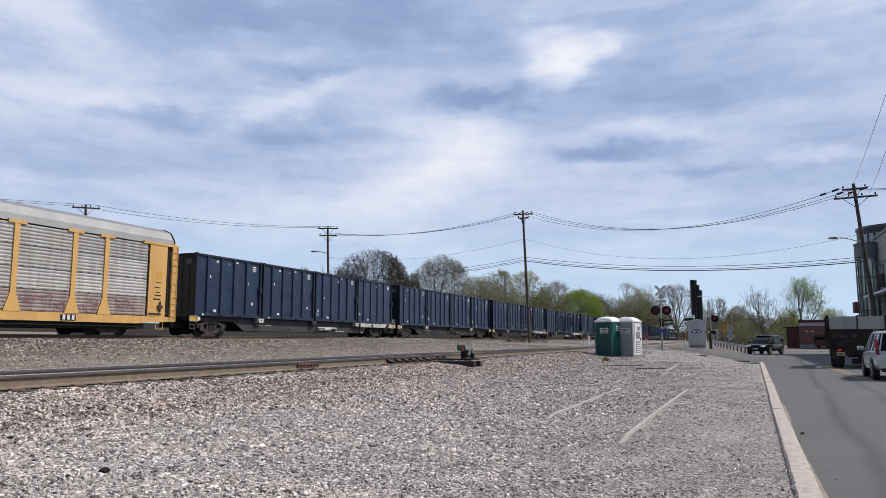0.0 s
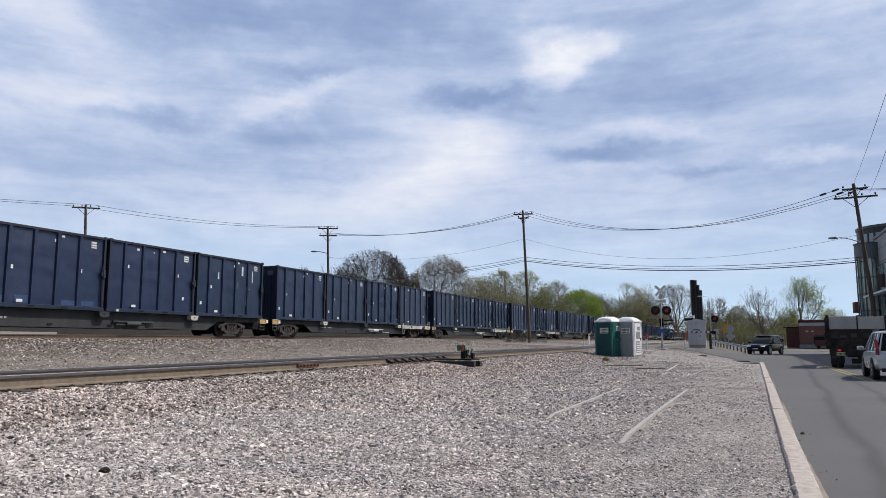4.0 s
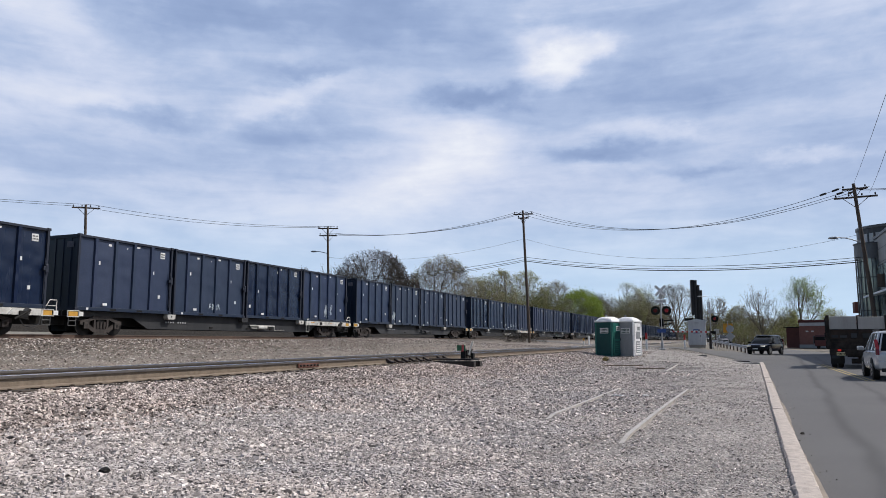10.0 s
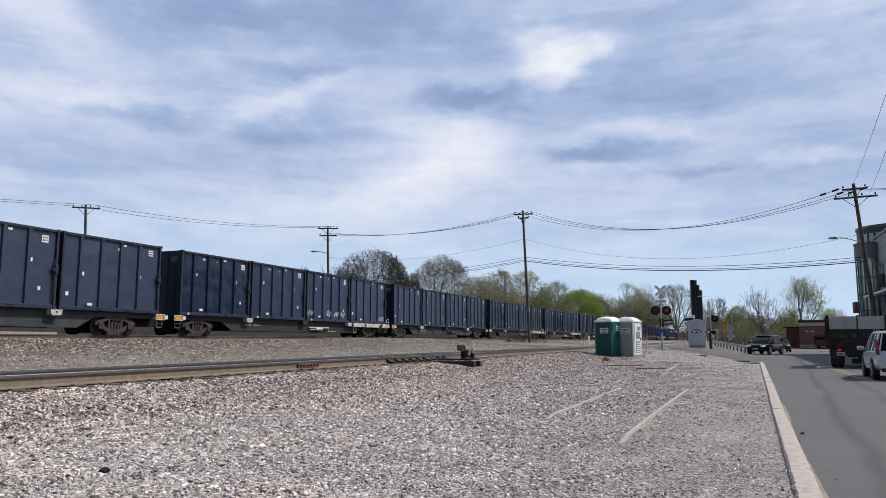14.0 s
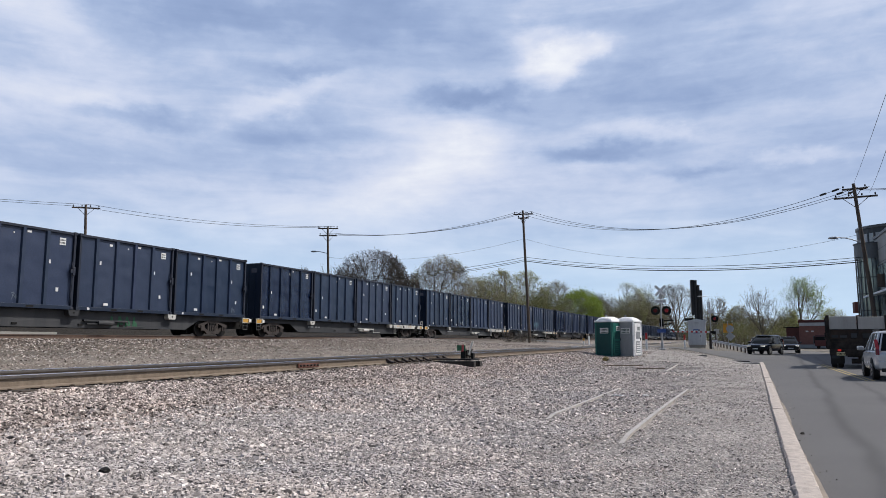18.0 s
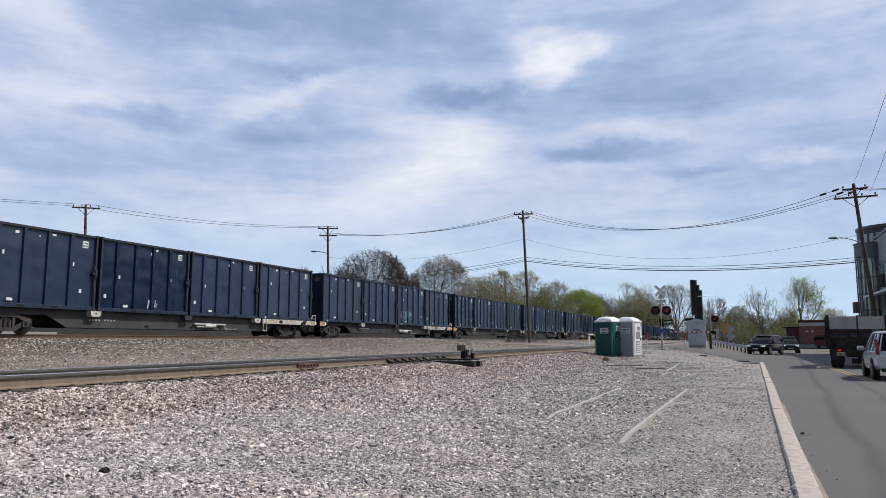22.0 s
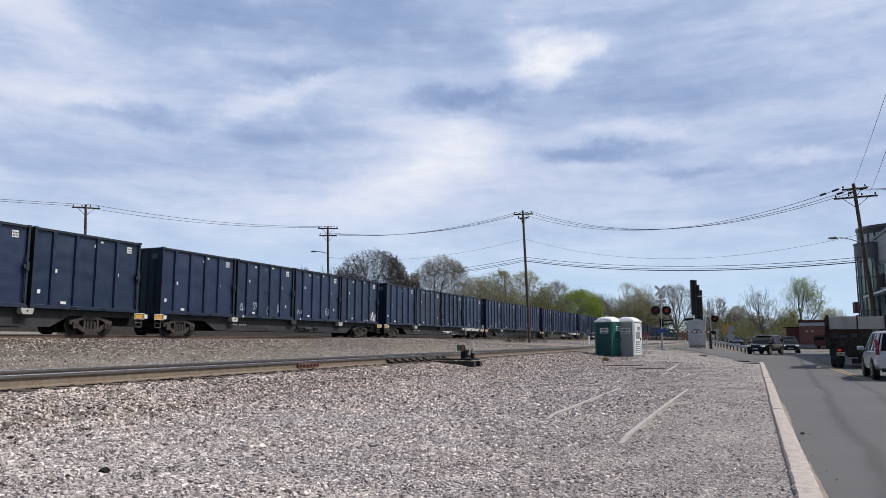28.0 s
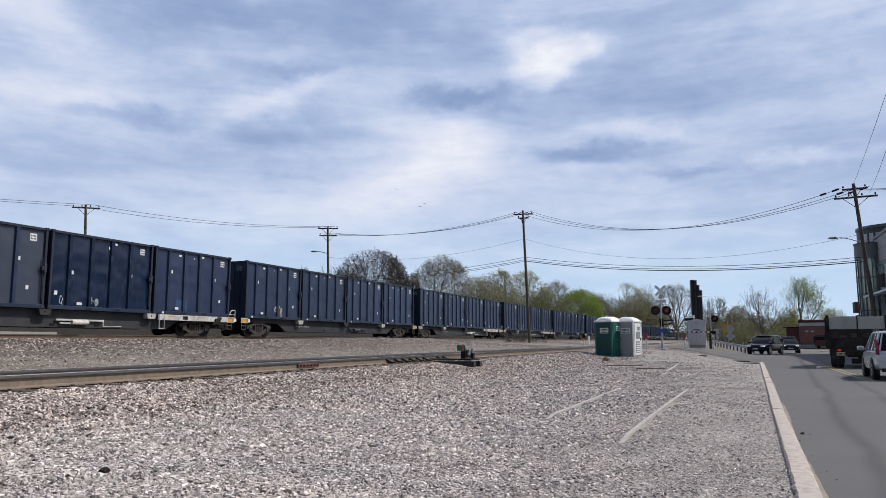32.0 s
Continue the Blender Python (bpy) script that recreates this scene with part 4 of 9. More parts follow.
# ---------- sky backdrop ----------
def sky_backdrop():
    m = bpy.data.materials.new("thin_streaky_cloud")
    m.use_nodes = True
    n, l = m.node_tree.nodes, m.node_tree.links
    n.remove(n["Principled BSDF"])
    out = n["Material Output"]
    em = n.new("ShaderNodeEmission")
    l.new(em.outputs[0], out.inputs[0])
    co = n.new("ShaderNodeTexCoord").outputs["Object"]
    sep = n.new("ShaderNodeSeparateXYZ")
    l.new(co, sep.inputs[0])

    def math_node(op, a, b=None, c=None):
        k = n.new("ShaderNodeMath")
        k.operation = op
        for i, v in enumerate((a, b, c)):
            if v is None:
                continue
            if isinstance(v, (int, float)):
                k.inputs[i].default_value = v
            else:
                l.new(v, k.inputs[i])
        return k.outputs[0]
    # bearing and height of a direction, in degrees
    az = math_node("MULTIPLY", math_node("ARCTAN2", sep.outputs[0], sep.outputs[1]), 57.2958)
    hyp = math_node("SQRT", math_node("ADD", math_node("MULTIPLY", sep.outputs[0], sep.outputs[0]), math_node("MULTIPLY", sep.outputs[1], sep.outputs[1])))
    el = math_node("MULTIPLY", math_node("ARCTAN2", sep.outputs[2], hyp), 57.2958)

    def noise_at(sx, sy, turn, seed, detail=7, rough=0.55, dist=0.0):
        cmb = n.new("ShaderNodeCombineXYZ")
        l.new(az, cmb.inputs[0])
        l.new(el, cmb.inputs[1])
        cmb.inputs[2].default_value = seed
        mp = n.new("ShaderNodeMapping")
        mp.inputs["Rotation"].default_value = (0, 0, radians(turn))
        mp.inputs["Scale"].default_value = (sx, sy, 1)
        l.new(cmb.outputs[0], mp.inputs[0])
        t = n.new("ShaderNodeTexNoise")
        t.inputs["Scale"].default_value, t.inputs["Detail"].default_value, t.inputs["Roughness"].default_value, t.inputs["Distortion"].default_value = 1.0, detail, rough, dist
        l.new(mp.outputs[0], t.inputs[0])
        return t.outputs["Fac"]
    broad = noise_at(0.045, 0.11, 8, 3.0, 6, 0.5, 0.6)
    streak = noise_at(0.07, 0.30, 14, 11.0, 6, 0.5, 0.8)
    fine = noise_at(0.30, 0.55, -10, 5.0, 8, 0.6, 0.3)
    warp_a = noise_at(0.22, 0.34, 0, 21.0, 6, 0.58)
    warp_b = noise_at(0.22, 0.34, 0, 37.0, 6, 0.58)
    wisp = noise_at(0.11, 0.85, -5, 51.0, 5, 0.5, 0.5)
    waz = math_node("ADD", az, math_node("MULTIPLY", math_node("SUBTRACT", warp_a, 0.5), 5.0))
    wel = math_node("ADD", el, math_node("MULTIPLY", math_node("SUBTRACT", warp_b, 0.5), 3.4))
    # cloud banks (bearing, height, half widths, lean, weight): bright ones, then gaps of blue
    banks = CLOUD_BANKS + CLOUD_GAPS
    total = None
    for a0, e0, wa, we, lean, weight in banks:
        dx = math_node("SUBTRACT", waz, a0)
        dy = math_node("SUBTRACT", wel, e0)
        ca, sa_ = math.cos(radians(lean)), math.sin(radians(lean))
        u = math_node("ADD", math_node("MULTIPLY", dx, ca / wa), math_node("MULTIPLY", dy, sa_ / wa))
        v = math_node("SUBTRACT", math_node("MULTIPLY", dy, ca / we), math_node("MULTIPLY", dx, sa_ / we))
        r2 = math_node("ADD", math_node("MULTIPLY", u, u), math_node("MULTIPLY", v, v))
        g = math_node("MULTIPLY", math_node("EXPONENT", math_node("MULTIPLY", r2, -1.0)), weight)
        total = g if total is None else math_node("ADD", total, g)
    cover = math_node("ADD", math_node("MULTIPLY", math_node("SUBTRACT", broad, 0.5), 0.56), math_node("MULTIPLY", math_node("SUBTRACT", streak, 0.5), 0.46))
    cover = math_node("ADD", cover, math_node("MULTIPLY", math_node("SUBTRACT", fine, 0.5), 0.28))
    cover = math_node("ADD", cover, math_node("MULTIPLY", math_node("SUBTRACT", wisp, 0.5), 0.26))
    cover = math_node("ADD", math_node("ADD", cover, 0.45), total)
    ramp = n.new("ShaderNodeValToRGB")
    stops = CLOUD_TONES
    cr = ramp.color_ramp
    while len(cr.elements) < len(stops):
        cr.elements.new(0.5)
    for e, (p, c) in zip(cr.elements, stops):
        e.position, e.color = p, (*c, 1)
    l.new(cover, ramp.inputs[0])
    # paler towards the horizon
    low = n.new("ShaderNodeMapRange")
    low.interpolation_type = "SMOOTHSTEP"
    low.inputs["From Min"].default_value, low.inputs["From Max"].default_value = 0.0, 13.0
    low.inputs["To Min"].default_value, low.inputs["To Max"].default_value = 0.72, 0.0
    l.new(el, low.inputs["Value"])
    mix = n.new("ShaderNodeMix")
    mix.data_type = "RGBA"
    mix.inputs["B"].default_value = (*HORIZON_TONE, 1)
    l.new(low.outputs[0], mix.inputs["Factor"])
    l.new(ramp.outputs[0], mix.inputs["A"])
    l.new(mix.outputs["Result"], em.inputs[0])
    em.inputs[1].default_value = 1.0
    r, na, ne = 3600.0, 60, 30
    v, f = [], []
    for i in range(na + 1):
        a = radians(-58 + 116 * i / na)
        for j in range(ne + 1):
            e = radians(-1.0 + 48 * j / ne)
            v.append((r * math.sin(a) * math.cos(e), r * math.cos(a) * math.cos(e), r * math.sin(e)))
    for i in range(na):
        for j in range(ne):
            k = i * (ne + 1) + j
            f.append((k, k + 1, k + ne + 2, k + ne + 1))
    me = from_arrays("backdrop", v, f, m)
    ob = tagged(new("backdrop", me), "pale blue sky with thin streaky white clouds", "sky", kind="structure")
    ob.matrix_basis = pose(*EYE)
    return ob


# Sky tones (linear light)
CLOUD_TONES = [(0.0, (0.24, 0.33, 0.55)), (0.25, (0.32, 0.42, 0.65)), (0.42, (0.43, 0.53, 0.75)), (0.6, (0.60, 0.67, 0.85)), (0.78, (0.74, 0.78, 0.90)), (1.0, (0.93, 0.95, 0.99))]
HORIZON_TONE = (0.62, 0.82, 1.0)
CLOUD_BANKS = [(8.6, 22.0, 2.2, 2.0, 0, 0.55), (12.6, 22.2, 2.2, 0.9, 8, 0.42), (10.3, 20.2, 1.0, 1.3, -15, 0.26), (22, 9.0, 12, 3.0, 0, 0.06), (1.4, 15.6, 5.0, 1.6, -12, 0.26), (-2.0, 12.4, 6.5, 1.9, 12, 0.26),
               (-29, 21.5, 6, 1.8, -25, 0.24), (-12.6, 18.4, 5.0, 1.0, 24, 0.24), (-28, 16.8, 7, 2.0, 0, 0.22), (-16, 10, 14, 2, 0, 0.12), (26.4, 12.8, 5, 0.6, 0, 0.26), (17.5, 15.6, 5, 0.6, -6, 0.16)]
CLOUD_GAPS = [(8.5, 22.9, 0.8, 0.6, 0, -0.20), (-4.4, 24.5, 6, 2.8, 0, -0.26), (-16, 24.5, 7, 1.4, 0, -0.16), (2.8, 19.0, 4.6, 0.8, -3, -0.40), (-10.4, 20.7, 3.6, 0.6, 4, -0.22), (-23, 16.0, 5, 0.8, 5, -0.30), (-11.3, 15.6, 6.5, 1.2, 8, -0.24),
              (19.6, 19.0, 7, 2.0, 0, -0.22), (12.6, 14.4, 5, 0.6, 0, -0.26), (20.4, 12.6, 4, 0.45, 0, -0.22), (-21.8, 24.5, 8, 2, 0, -0.1), (29, 18, 4, 1.2, 0, -0.12)]
BACKDROP = sky_backdrop()


# ---------- utility poles and wires ----------
def cross_arm(pole, z, span, turn, pins=4, dx=0.0):
    bm = B()
    box(bm, -span / 2 + dx, span / 2 + dx, -0.06, 0.06, -0.06, 0.06, 0.008)
    a = part("cross_arm", bm, M_POLE, pole)
    a.matrix_basis = pose(0, 0, z, 0, 0, turn) @ Matrix.Translation((0, -0.17, 0))
    for i in range(pins):
        x = dx + span * (-0.45 + 0.9 * i / (pins - 1))
        bm = B()
        rod(bm, (x, 0, 0.05), (x, 0, 0.17), 0.025, seg=8)
        rod(bm, (x, 0, 0.14), (x, 0, 0.26), 0.06, 0.04, seg=8)
        part("insulator", bm, M_WIRE, a, "dark insulator")
    bm = B()
    for sg in (-1, 1):
        rod(bm, (sg * span * 0.3 + dx, -0.02, -0.02), (0, 0.05, -0.75), 0.02, seg=6)
    part("arm_brace", bm, M_POLE, a)
    return a


def utility_pole(label, foot, top, arms, r=0.16):
    (s, q, z), (s2, q2, z2) = foot, top
    p = thing("utility_pole", label, "utility pole", "utility poles along the line", PLAN @ Matrix.Translation(foot))
    bm = B()
    rod(bm, (0, 0, -0.3), (s2 - s, q2 - q, z2 - z), r, r * 0.68, seg=14)
    part("shaft", bm, M_POLE, p, smooth=True)
    for dz, span, turn, pins in arms:
        f = 1 - dz / (z2 - z)
        a = cross_arm(p, 0, span, turn, pins)
        a.matrix_basis = Matrix.Translation(((s2 - s) * f, (q2 - q) * f, (z2 - z) * f)) @ a.matrix_basis
    return p


POLE_A = ((70.8, 19.9, 0.95), (70.57, 20.39, 14.5))
POLE_B = ((57.6, -8.6, 0.0), (57.26, -7.59, 12.3))
POLE_C = ((67.4, 41.1, 0.5), (67.25, 41.47, 13.64))
POLE_D = ((48.5, 55.3, 0.5), (48.3, 55.84, 13.77))
utility_pole("tall weathered wooden utility pole beside the tracks", *POLE_A, [(0.35, 2.0, 100, 4), (0.75, 1.1, 100, 2)])
pole_b = utility_pole("leaning dark wooden utility pole with street lamp", *POLE_B, [(0.95, 2.7, 83, 4), (0.35, 1.5, 83, 2)], 0.16)
pole_c = utility_pole("weathered wooden utility pole with two cross arms behind the train", *POLE_C, [(0.2, 2.2, 115, 4), (1.0, 1.9, 115, 3)])
pole_d = utility_pole("weathered wooden utility pole behind the train", *POLE_D, [(0.25, 2.4, 128, 4)])


def street_lamp(pole, top_pole, dz, reach, turn, rise):
    """A curved lamp arm with a cobra head on a utility pole."""
    (s, q, z), (s2, q2, z2) = top_pole
    f = 1 - dz / (z2 - z)
    bm = B()
    pts = [Vector((reach * t, 0, rise * math.sin(t * math.pi / 2))) for t in (0, 0.2, 0.45, 0.7, 1.0)]
    tube(bm, pts, 0.035)
    arm = part("lamp_arm", bm, M_GALV, pole, "grey steel lamp arm")
    arm.matrix_basis = pose((s2 - s) * f, (q2 - q) * f, (z2 - z) * f, 0, 0, turn)
    bm = B()
    bmesh.ops.create_uvsphere(bm, u_segments=14, v_segments=8, radius=1.0, matrix=Matrix.Translation((reach + 0.25, 0, rise - 0.01)) @ Matrix.Diagonal((0.34, 0.15, 0.10, 1)))
    part("lamp_head", bm, M_GALV, arm, "grey cobra-head street lamp")


street_lamp(pole_b, POLE_B, 4.25, 1.55, 85, 0.5)
street_lamp(pole_c, POLE_C, 3.0, 1.3, 112, 0.25)
bm = B()
rod(bm, (0.1, -0.32, 5.0), (0.1, -0.32, 5.9), 0.24, seg=16)
part("transformer", bm, M_POLE, pole_b, "dark pole transformer can")
bm = B()
rod(bm, (0.18, 0.0, 0), (0.12, 0.55, 7.6), 0.05, seg=8)
part("conduit", bm, M_GALV, pole_b, "grey conduit up the pole")
bm = B()
box(bm, -0.15, 0.15, -0.35, -0.1, 9.7, 10.1)
part("box", bm, M_GALV, pole_d, "pale box on the pole")


def wire(a, b, sag, r=0.017, label="thin black overhead cable between poles"):
    bm = B()
    pts = []
    for i in range(25):
        t = i / 24
        p = Vector(a).lerp(Vector(b), t)
        p.z -= sag * 4 * t * (1 - t)
        pts.append(p)
    cu = bpy.data.curves.new("cable", "CURVE")
    cu.dimensions, cu.bevel_depth, cu.bevel_resolution = "3D", r, 1
    sp = cu.splines.new("POLY")
    sp.points.add(24)
    for q, p in zip(sp.points, pts):
        q.co = (*p, 1)
    cu.materials.append(M_WIRE)
    bm.free()
    ob = tagged(new("overhead_cable", cu), label, "cable", "overhead cables")
    ob.matrix_basis = PLAN
    return ob


def top_of(p, dz, ds=0.0, dq=0.0):
    (s, q, z), (s2, q2, z2) = p
    f = 1 - dz / (z2 - z)
    return (s + (s2 - s) * f + ds, q + (q2 - q) * f + dq, z + (z2 - z) * f)


for dq in (-0.8, -0.2, 0.7):
    wire(top_of(POLE_A, 0.15, 0, dq), top_of(POLE_B, 0.28, 0, dq * 1.2), 2.4)
    wire(top_of(POLE_C, 0.8, 0, dq), top_of(POLE_A, 0.15, 0, dq), 1.0)
for dq in (-0.9, 0.9):
    wire(top_of(POLE_D, 0.05, 0, dq), top_of(POLE_C, 0.05, 0, dq), 0.6)
    wire((20, 88, 16.1), top_of(POLE_D, 0.05, 0, dq), 0.6)
wire(top_of(POLE_A, 2.9), top_of(POLE_B, 3.6), 1.9, 0.010)
wire(top_of(POLE_C, 3.4), top_of(POLE_A, 2.9), 1.0, 0.010)
for dz in (0.0, 0.25, 0.4):
    wire(top_of(POLE_A, 4.8 + dz), top_of(POLE_B, 5.2 + dz * 0.8), 0.8, 0.035 if dz == 0.4 else 0.02)
    wire(top_of(POLE_C, 5.6 + dz), top_of(POLE_A, 4.8 + dz), 0.55, 0.02)
for j, dq in enumerate((-0.8, -0.2, 0.7)):
    a, b = Vector(top_of(POLE_A, 0.35, 0, dq)), Vector(top_of(POLE_B, 0.28, 0, dq * 1.2))
    for t in (0.955, 0.982):
        p = a.lerp(b, t) - Vector((0, 0, 2.3 * 4 * t * (1 - t))) - Vector(POLE_B[0])
        q = a.lerp(b, t + 0.014) - Vector((0, 0, 2.3 * 4 * (t + 0.014) * (1 - t - 0.014))) - Vector(POLE_B[0])
        bm = B()
        rod(bm, p, q, 0.075, seg=8)
        part("strain_insulator", bm, M_WIRE, pole_b, "black strain insulator")
wire(top_of(POLE_B, 0.05), (23.7, -5.0, 10.9), 0.15, 0.010)
wire(top_of(POLE_B, 0.7, 0, -0.9), (29, -5.2, 8.8), 0.15, 0.010)
wire(top_of(POLE_B, 0.4, 0, 0.4), (60, -45, 12.5), 0.5)
wire(top_of(POLE_B, 0.5, 0, -0.4), (60, -45, 12.0), 0.5)


# ---------- trees ----------
M_BARK = mat("grey_bark", (0.13, 0.11, 0.095), (0.085, 0.072, 0.062), 0.95, scale=3, bump=0.4)
M_TWIG = mat("brown_twigs", (0.20, 0.17, 0.14), (0.145, 0.12, 0.10), 0.95, scale=1)
M_TWIG_DARK = mat("dark_grey_twigs", (0.085, 0.072, 0.066), (0.058, 0.05, 0.046), 0.95, scale=1)


def leafy(name, c1, c2, stray):
    """Thin leaves that let some light through, each its own tone."""
    m = mat(name, c1, c2, 0.7, scale=0.6, island=stray)
    n, l = m.node_tree.nodes, m.node_tree.links
    b = n["Principled BSDF"]
    tr = n.new("ShaderNodeBsdfTranslucent")
    l.new(b.inputs["Base Color"].links[0].from_socket, tr.inputs[0])
    mx = n.new("ShaderNodeMixShader")
    mx.inputs[0].default_value = 0.52
    l.new(b.outputs[0], mx.inputs[1])
    l.new(tr.outputs[0], mx.inputs[2])
    l.new(mx.outputs[0], n["Material Output"].inputs[0])
    return m


LEAF = {"green": leafy("spring_leaves", (0.28, 0.36, 0.12), (0.20, 0.27, 0.085), 0.22),
        "bright": leafy("bright_spring_leaves", (0.25, 0.33, 0.055), (0.17, 0.24, 0.04), 0.22),
        "haze": leafy("opening_buds", (0.35, 0.36, 0.15), (0.27, 0.28, 0.115), 0.22),
        "brown": leafy("brown_buds", (0.31, 0.30, 0.15), (0.24, 0.23, 0.115), 0.22),
        "pale": leafy("cream_buds", (0.34, 0.32, 0.22), (0.27, 0.26, 0.17), 0.22),
        "budding": leafy("pale_buds", (0.36, 0.36, 0.18), (0.28, 0.28, 0.14), 0.22)}


def tree_arrays(rng, h, w, kids, low=0.2, lobes=0.12, rise=0.25, lean=(32, 78)):
    """A trunk, limbs that spread and fork five times inside a domed crown, and the points where twigs end."""
    mid, up, side = h * (0.52 + low * 0.35), h * (0.48 - low * 0.35), w / 2
    ph = rng.uniform(0, 6.28, 4)
    pos, par, rad, lev = [], [], [], []

    def add(p, q, r, l):
        pos.append(p), par.append(q), rad.append(r), lev.append(l)
        return len(pos) - 1
    fork = h * max(low, 0.10)
    r0 = 0.020 * h + 0.03
    last = -1
    drift = rng.normal(0, 0.012, 2) * h
    for i in range(5):
        u = i / 4
        last = add(np.array([drift[0] * u, drift[1] * u, -0.2 + (fork + 0.2) * u]), last, r0 * (1 - 0.25 * u), 0)

    def room(p, d):
        """How far it is from p along d to the crown's edge."""
        az = math.atan2(d[1], d[0])
        swell = 1 + lobes * math.sin(3 * az + ph[0]) * math.cos(2.4 * d[2] + ph[1]) + lobes * 0.7 * math.sin(5 * az + 5 * d[2] + ph[2])
        a = np.array([p[0] / side, p[1] / side, (p[2] - mid) / up])
        b = np.array([d[0] / side, d[1] / side, d[2] / up])
        aa, ab, bb = a @ a - swell * swell, a @ b, b @ b
        disc = ab * ab - aa * bb
        return max((-ab + math.sqrt(disc)) / bb, 0.0) if disc > 0 else 0.0
    tips = []
    front = []
    n0 = kids[0]
    for i in range(n0):
        az = 6.283 * (i + rng.uniform(-0.3, 0.3)) / n0 + ph[3]
        el = radians(rng.uniform(*lean) if i else 82)
        front.append((rng.integers(2, 5) if i else 4, np.array([math.cos(az) * math.cos(el), math.sin(az) * math.cos(el), math.sin(el)]), r0 * rng.uniform(0.42, 0.62)))
    for level in range(1, 6):
        nxt = []
        segs = (0, 6, 4, 3, 2, 1)[level]
        share = (0, 0.80, 0.62, 0.60, 0.66, 0.8)[level]
        for start, d, r in front:
            p = pos[start]
            far = room(p, d)
            ln = far * share * rng.uniform(0.75, 1.1)
            if level > 1:
                ln = min(ln, h * (0, 0, 0.34, 0.21, 0.13, 0.075)[level] * rng.uniform(0.7, 1.2))
            if ln < 0.12:
                ln = 0.12 + 0.02 * h * rng.random()
            prev, here, chain = start, p, []
            for k in range(segs):
                d = d + rng.normal(0, 0.10, 3) + np.array([0, 0, rise * 0.35 * (0.5 if level == 1 else 0.25)])
                d = d / np.linalg.norm(d)
                here = here + d * ln / segs
                prev = add(here, prev, r * (1 - 0.55 * (k + 1) / segs), level)
                chain.append((prev, d, r * (1 - 0.55 * (k + 1) / segs)))
            if level == 5:
                tips.append(here)
                continue
            n = kids[level]
            for i in range(n):
                u = 0.25 + 0.75 * (i + rng.uniform(0.2, 0.9)) / n if i < n - 1 else 1.0
                node, nd, nr = chain[min(segs - 1, int(u * segs))] if u < 1 else chain[-1]
                out = np.cross(nd, rng.normal(0, 1, 3))
                out /= np.linalg.norm(out) + 1e-6
                ang = radians(rng.uniform(22, 52)) if i < n - 1 else radians(rng.uniform(3, 16))
                c = nd * math.cos(ang) + out * math.sin(ang) + np.array([0, 0, rise * 0.4])
                nxt.append((node, c / np.linalg.norm(c), max(nr * rng.uniform(0.5, 0.72), 0.010)))
        front = nxt
    return np.array(pos), np.array(par), np.array(rad), np.array(tips), np.array(lev)


def tubes(pos, par, rad, pick, fat, sides):
    """Straight tapered pieces between the picked branch points and the points below them."""
    idx = np.nonzero(pick & (par >= 0))[0]
    a, b = pos[par[idx]], pos[idx]
    rb = np.maximum(rad[idx], fat)
    ra = np.maximum(np.minimum(rad[par[idx]], rad[idx] * 1.5), fat)
    w = b - a
    w /= np.linalg.norm(w, axis=1, keepdims=True) + 1e-9
    helper = np.where(np.abs(w[:, 2:3]) > 0.9, np.array([[1.0, 0, 0]]), np.array([[0, 0, 1.0]]))
    u = np.cross(w, helper)
    u /= np.linalg.norm(u, axis=1, keepdims=True) + 1e-9
    t = np.cross(w, u)
    ring = []
    for p, r in ((a, ra), (b, rb)):
        for j in range(sides):
            an = j * 2 * math.pi / sides
            ring.append(p + (u * math.cos(an) + t * math.sin(an)) * r[:, None])
    v = np.stack(ring, 1).reshape(-1, 3)
    base = (np.arange(len(idx)) * 2 * sides)[:, None]
    f = np.concatenate([base + np.array([[j, (j + 1) % sides, sides + (j + 1) % sides, sides + j]]) for j in range(sides)])
    return v, f


def spikes(pos, par, pick, r):
    """Thin three-sided twigs that run out to a point."""
    idx = np.nonzero(pick & (par >= 0))[0]
    a, b = pos[par[idx]], pos[idx]
    w = b - a
    w /= np.linalg.norm(w, axis=1, keepdims=True) + 1e-9
    u = np.cross(w, np.where(np.abs(w[:, 2:3]) > 0.9, np.array([[1.0, 0, 0]]), np.array([[0, 0, 1.0]])))
    u /= np.linalg.norm(u, axis=1, keepdims=True) + 1e-9
    t = np.cross(w, u)
    v = np.stack([a + u * r, a + (t * 0.87 - u * 0.5) * r, a - (t * 0.87 + u * 0.5) * r, b], 1).reshape(-1, 3)
    k = (np.arange(len(idx)) * 4)[:, None]
    return v, np.concatenate([k + np.array([[0, 1, 3]]), k + np.array([[1, 2, 3]]), k + np.array([[2, 0, 3]])])


def leaf_arrays(rng, tips, count, size, jitter):
    pts = np.array([tuple(t) for t in tips])
    idx = rng.integers(0, len(pts), count)
    c = pts[idx] + rng.normal(0, jitter, (count, 3))
    a = rng.normal(0, 1, (count, 3))
    a /= np.linalg.norm(a, axis=1, keepdims=True)
    b = np.cross(a, rng.normal(0, 1, (count, 3)))
    b /= np.linalg.norm(b, axis=1, keepdims=True)
    k = size * rng.uniform(0.5, 1.4, (count, 1))
    v = np.stack([c - a * k, c + b * k * 0.6, c + a * k, c - b * k * 0.6], 1).reshape(-1, 3)
    f = np.arange(count * 4).reshape(-1, 4)
    return v, f


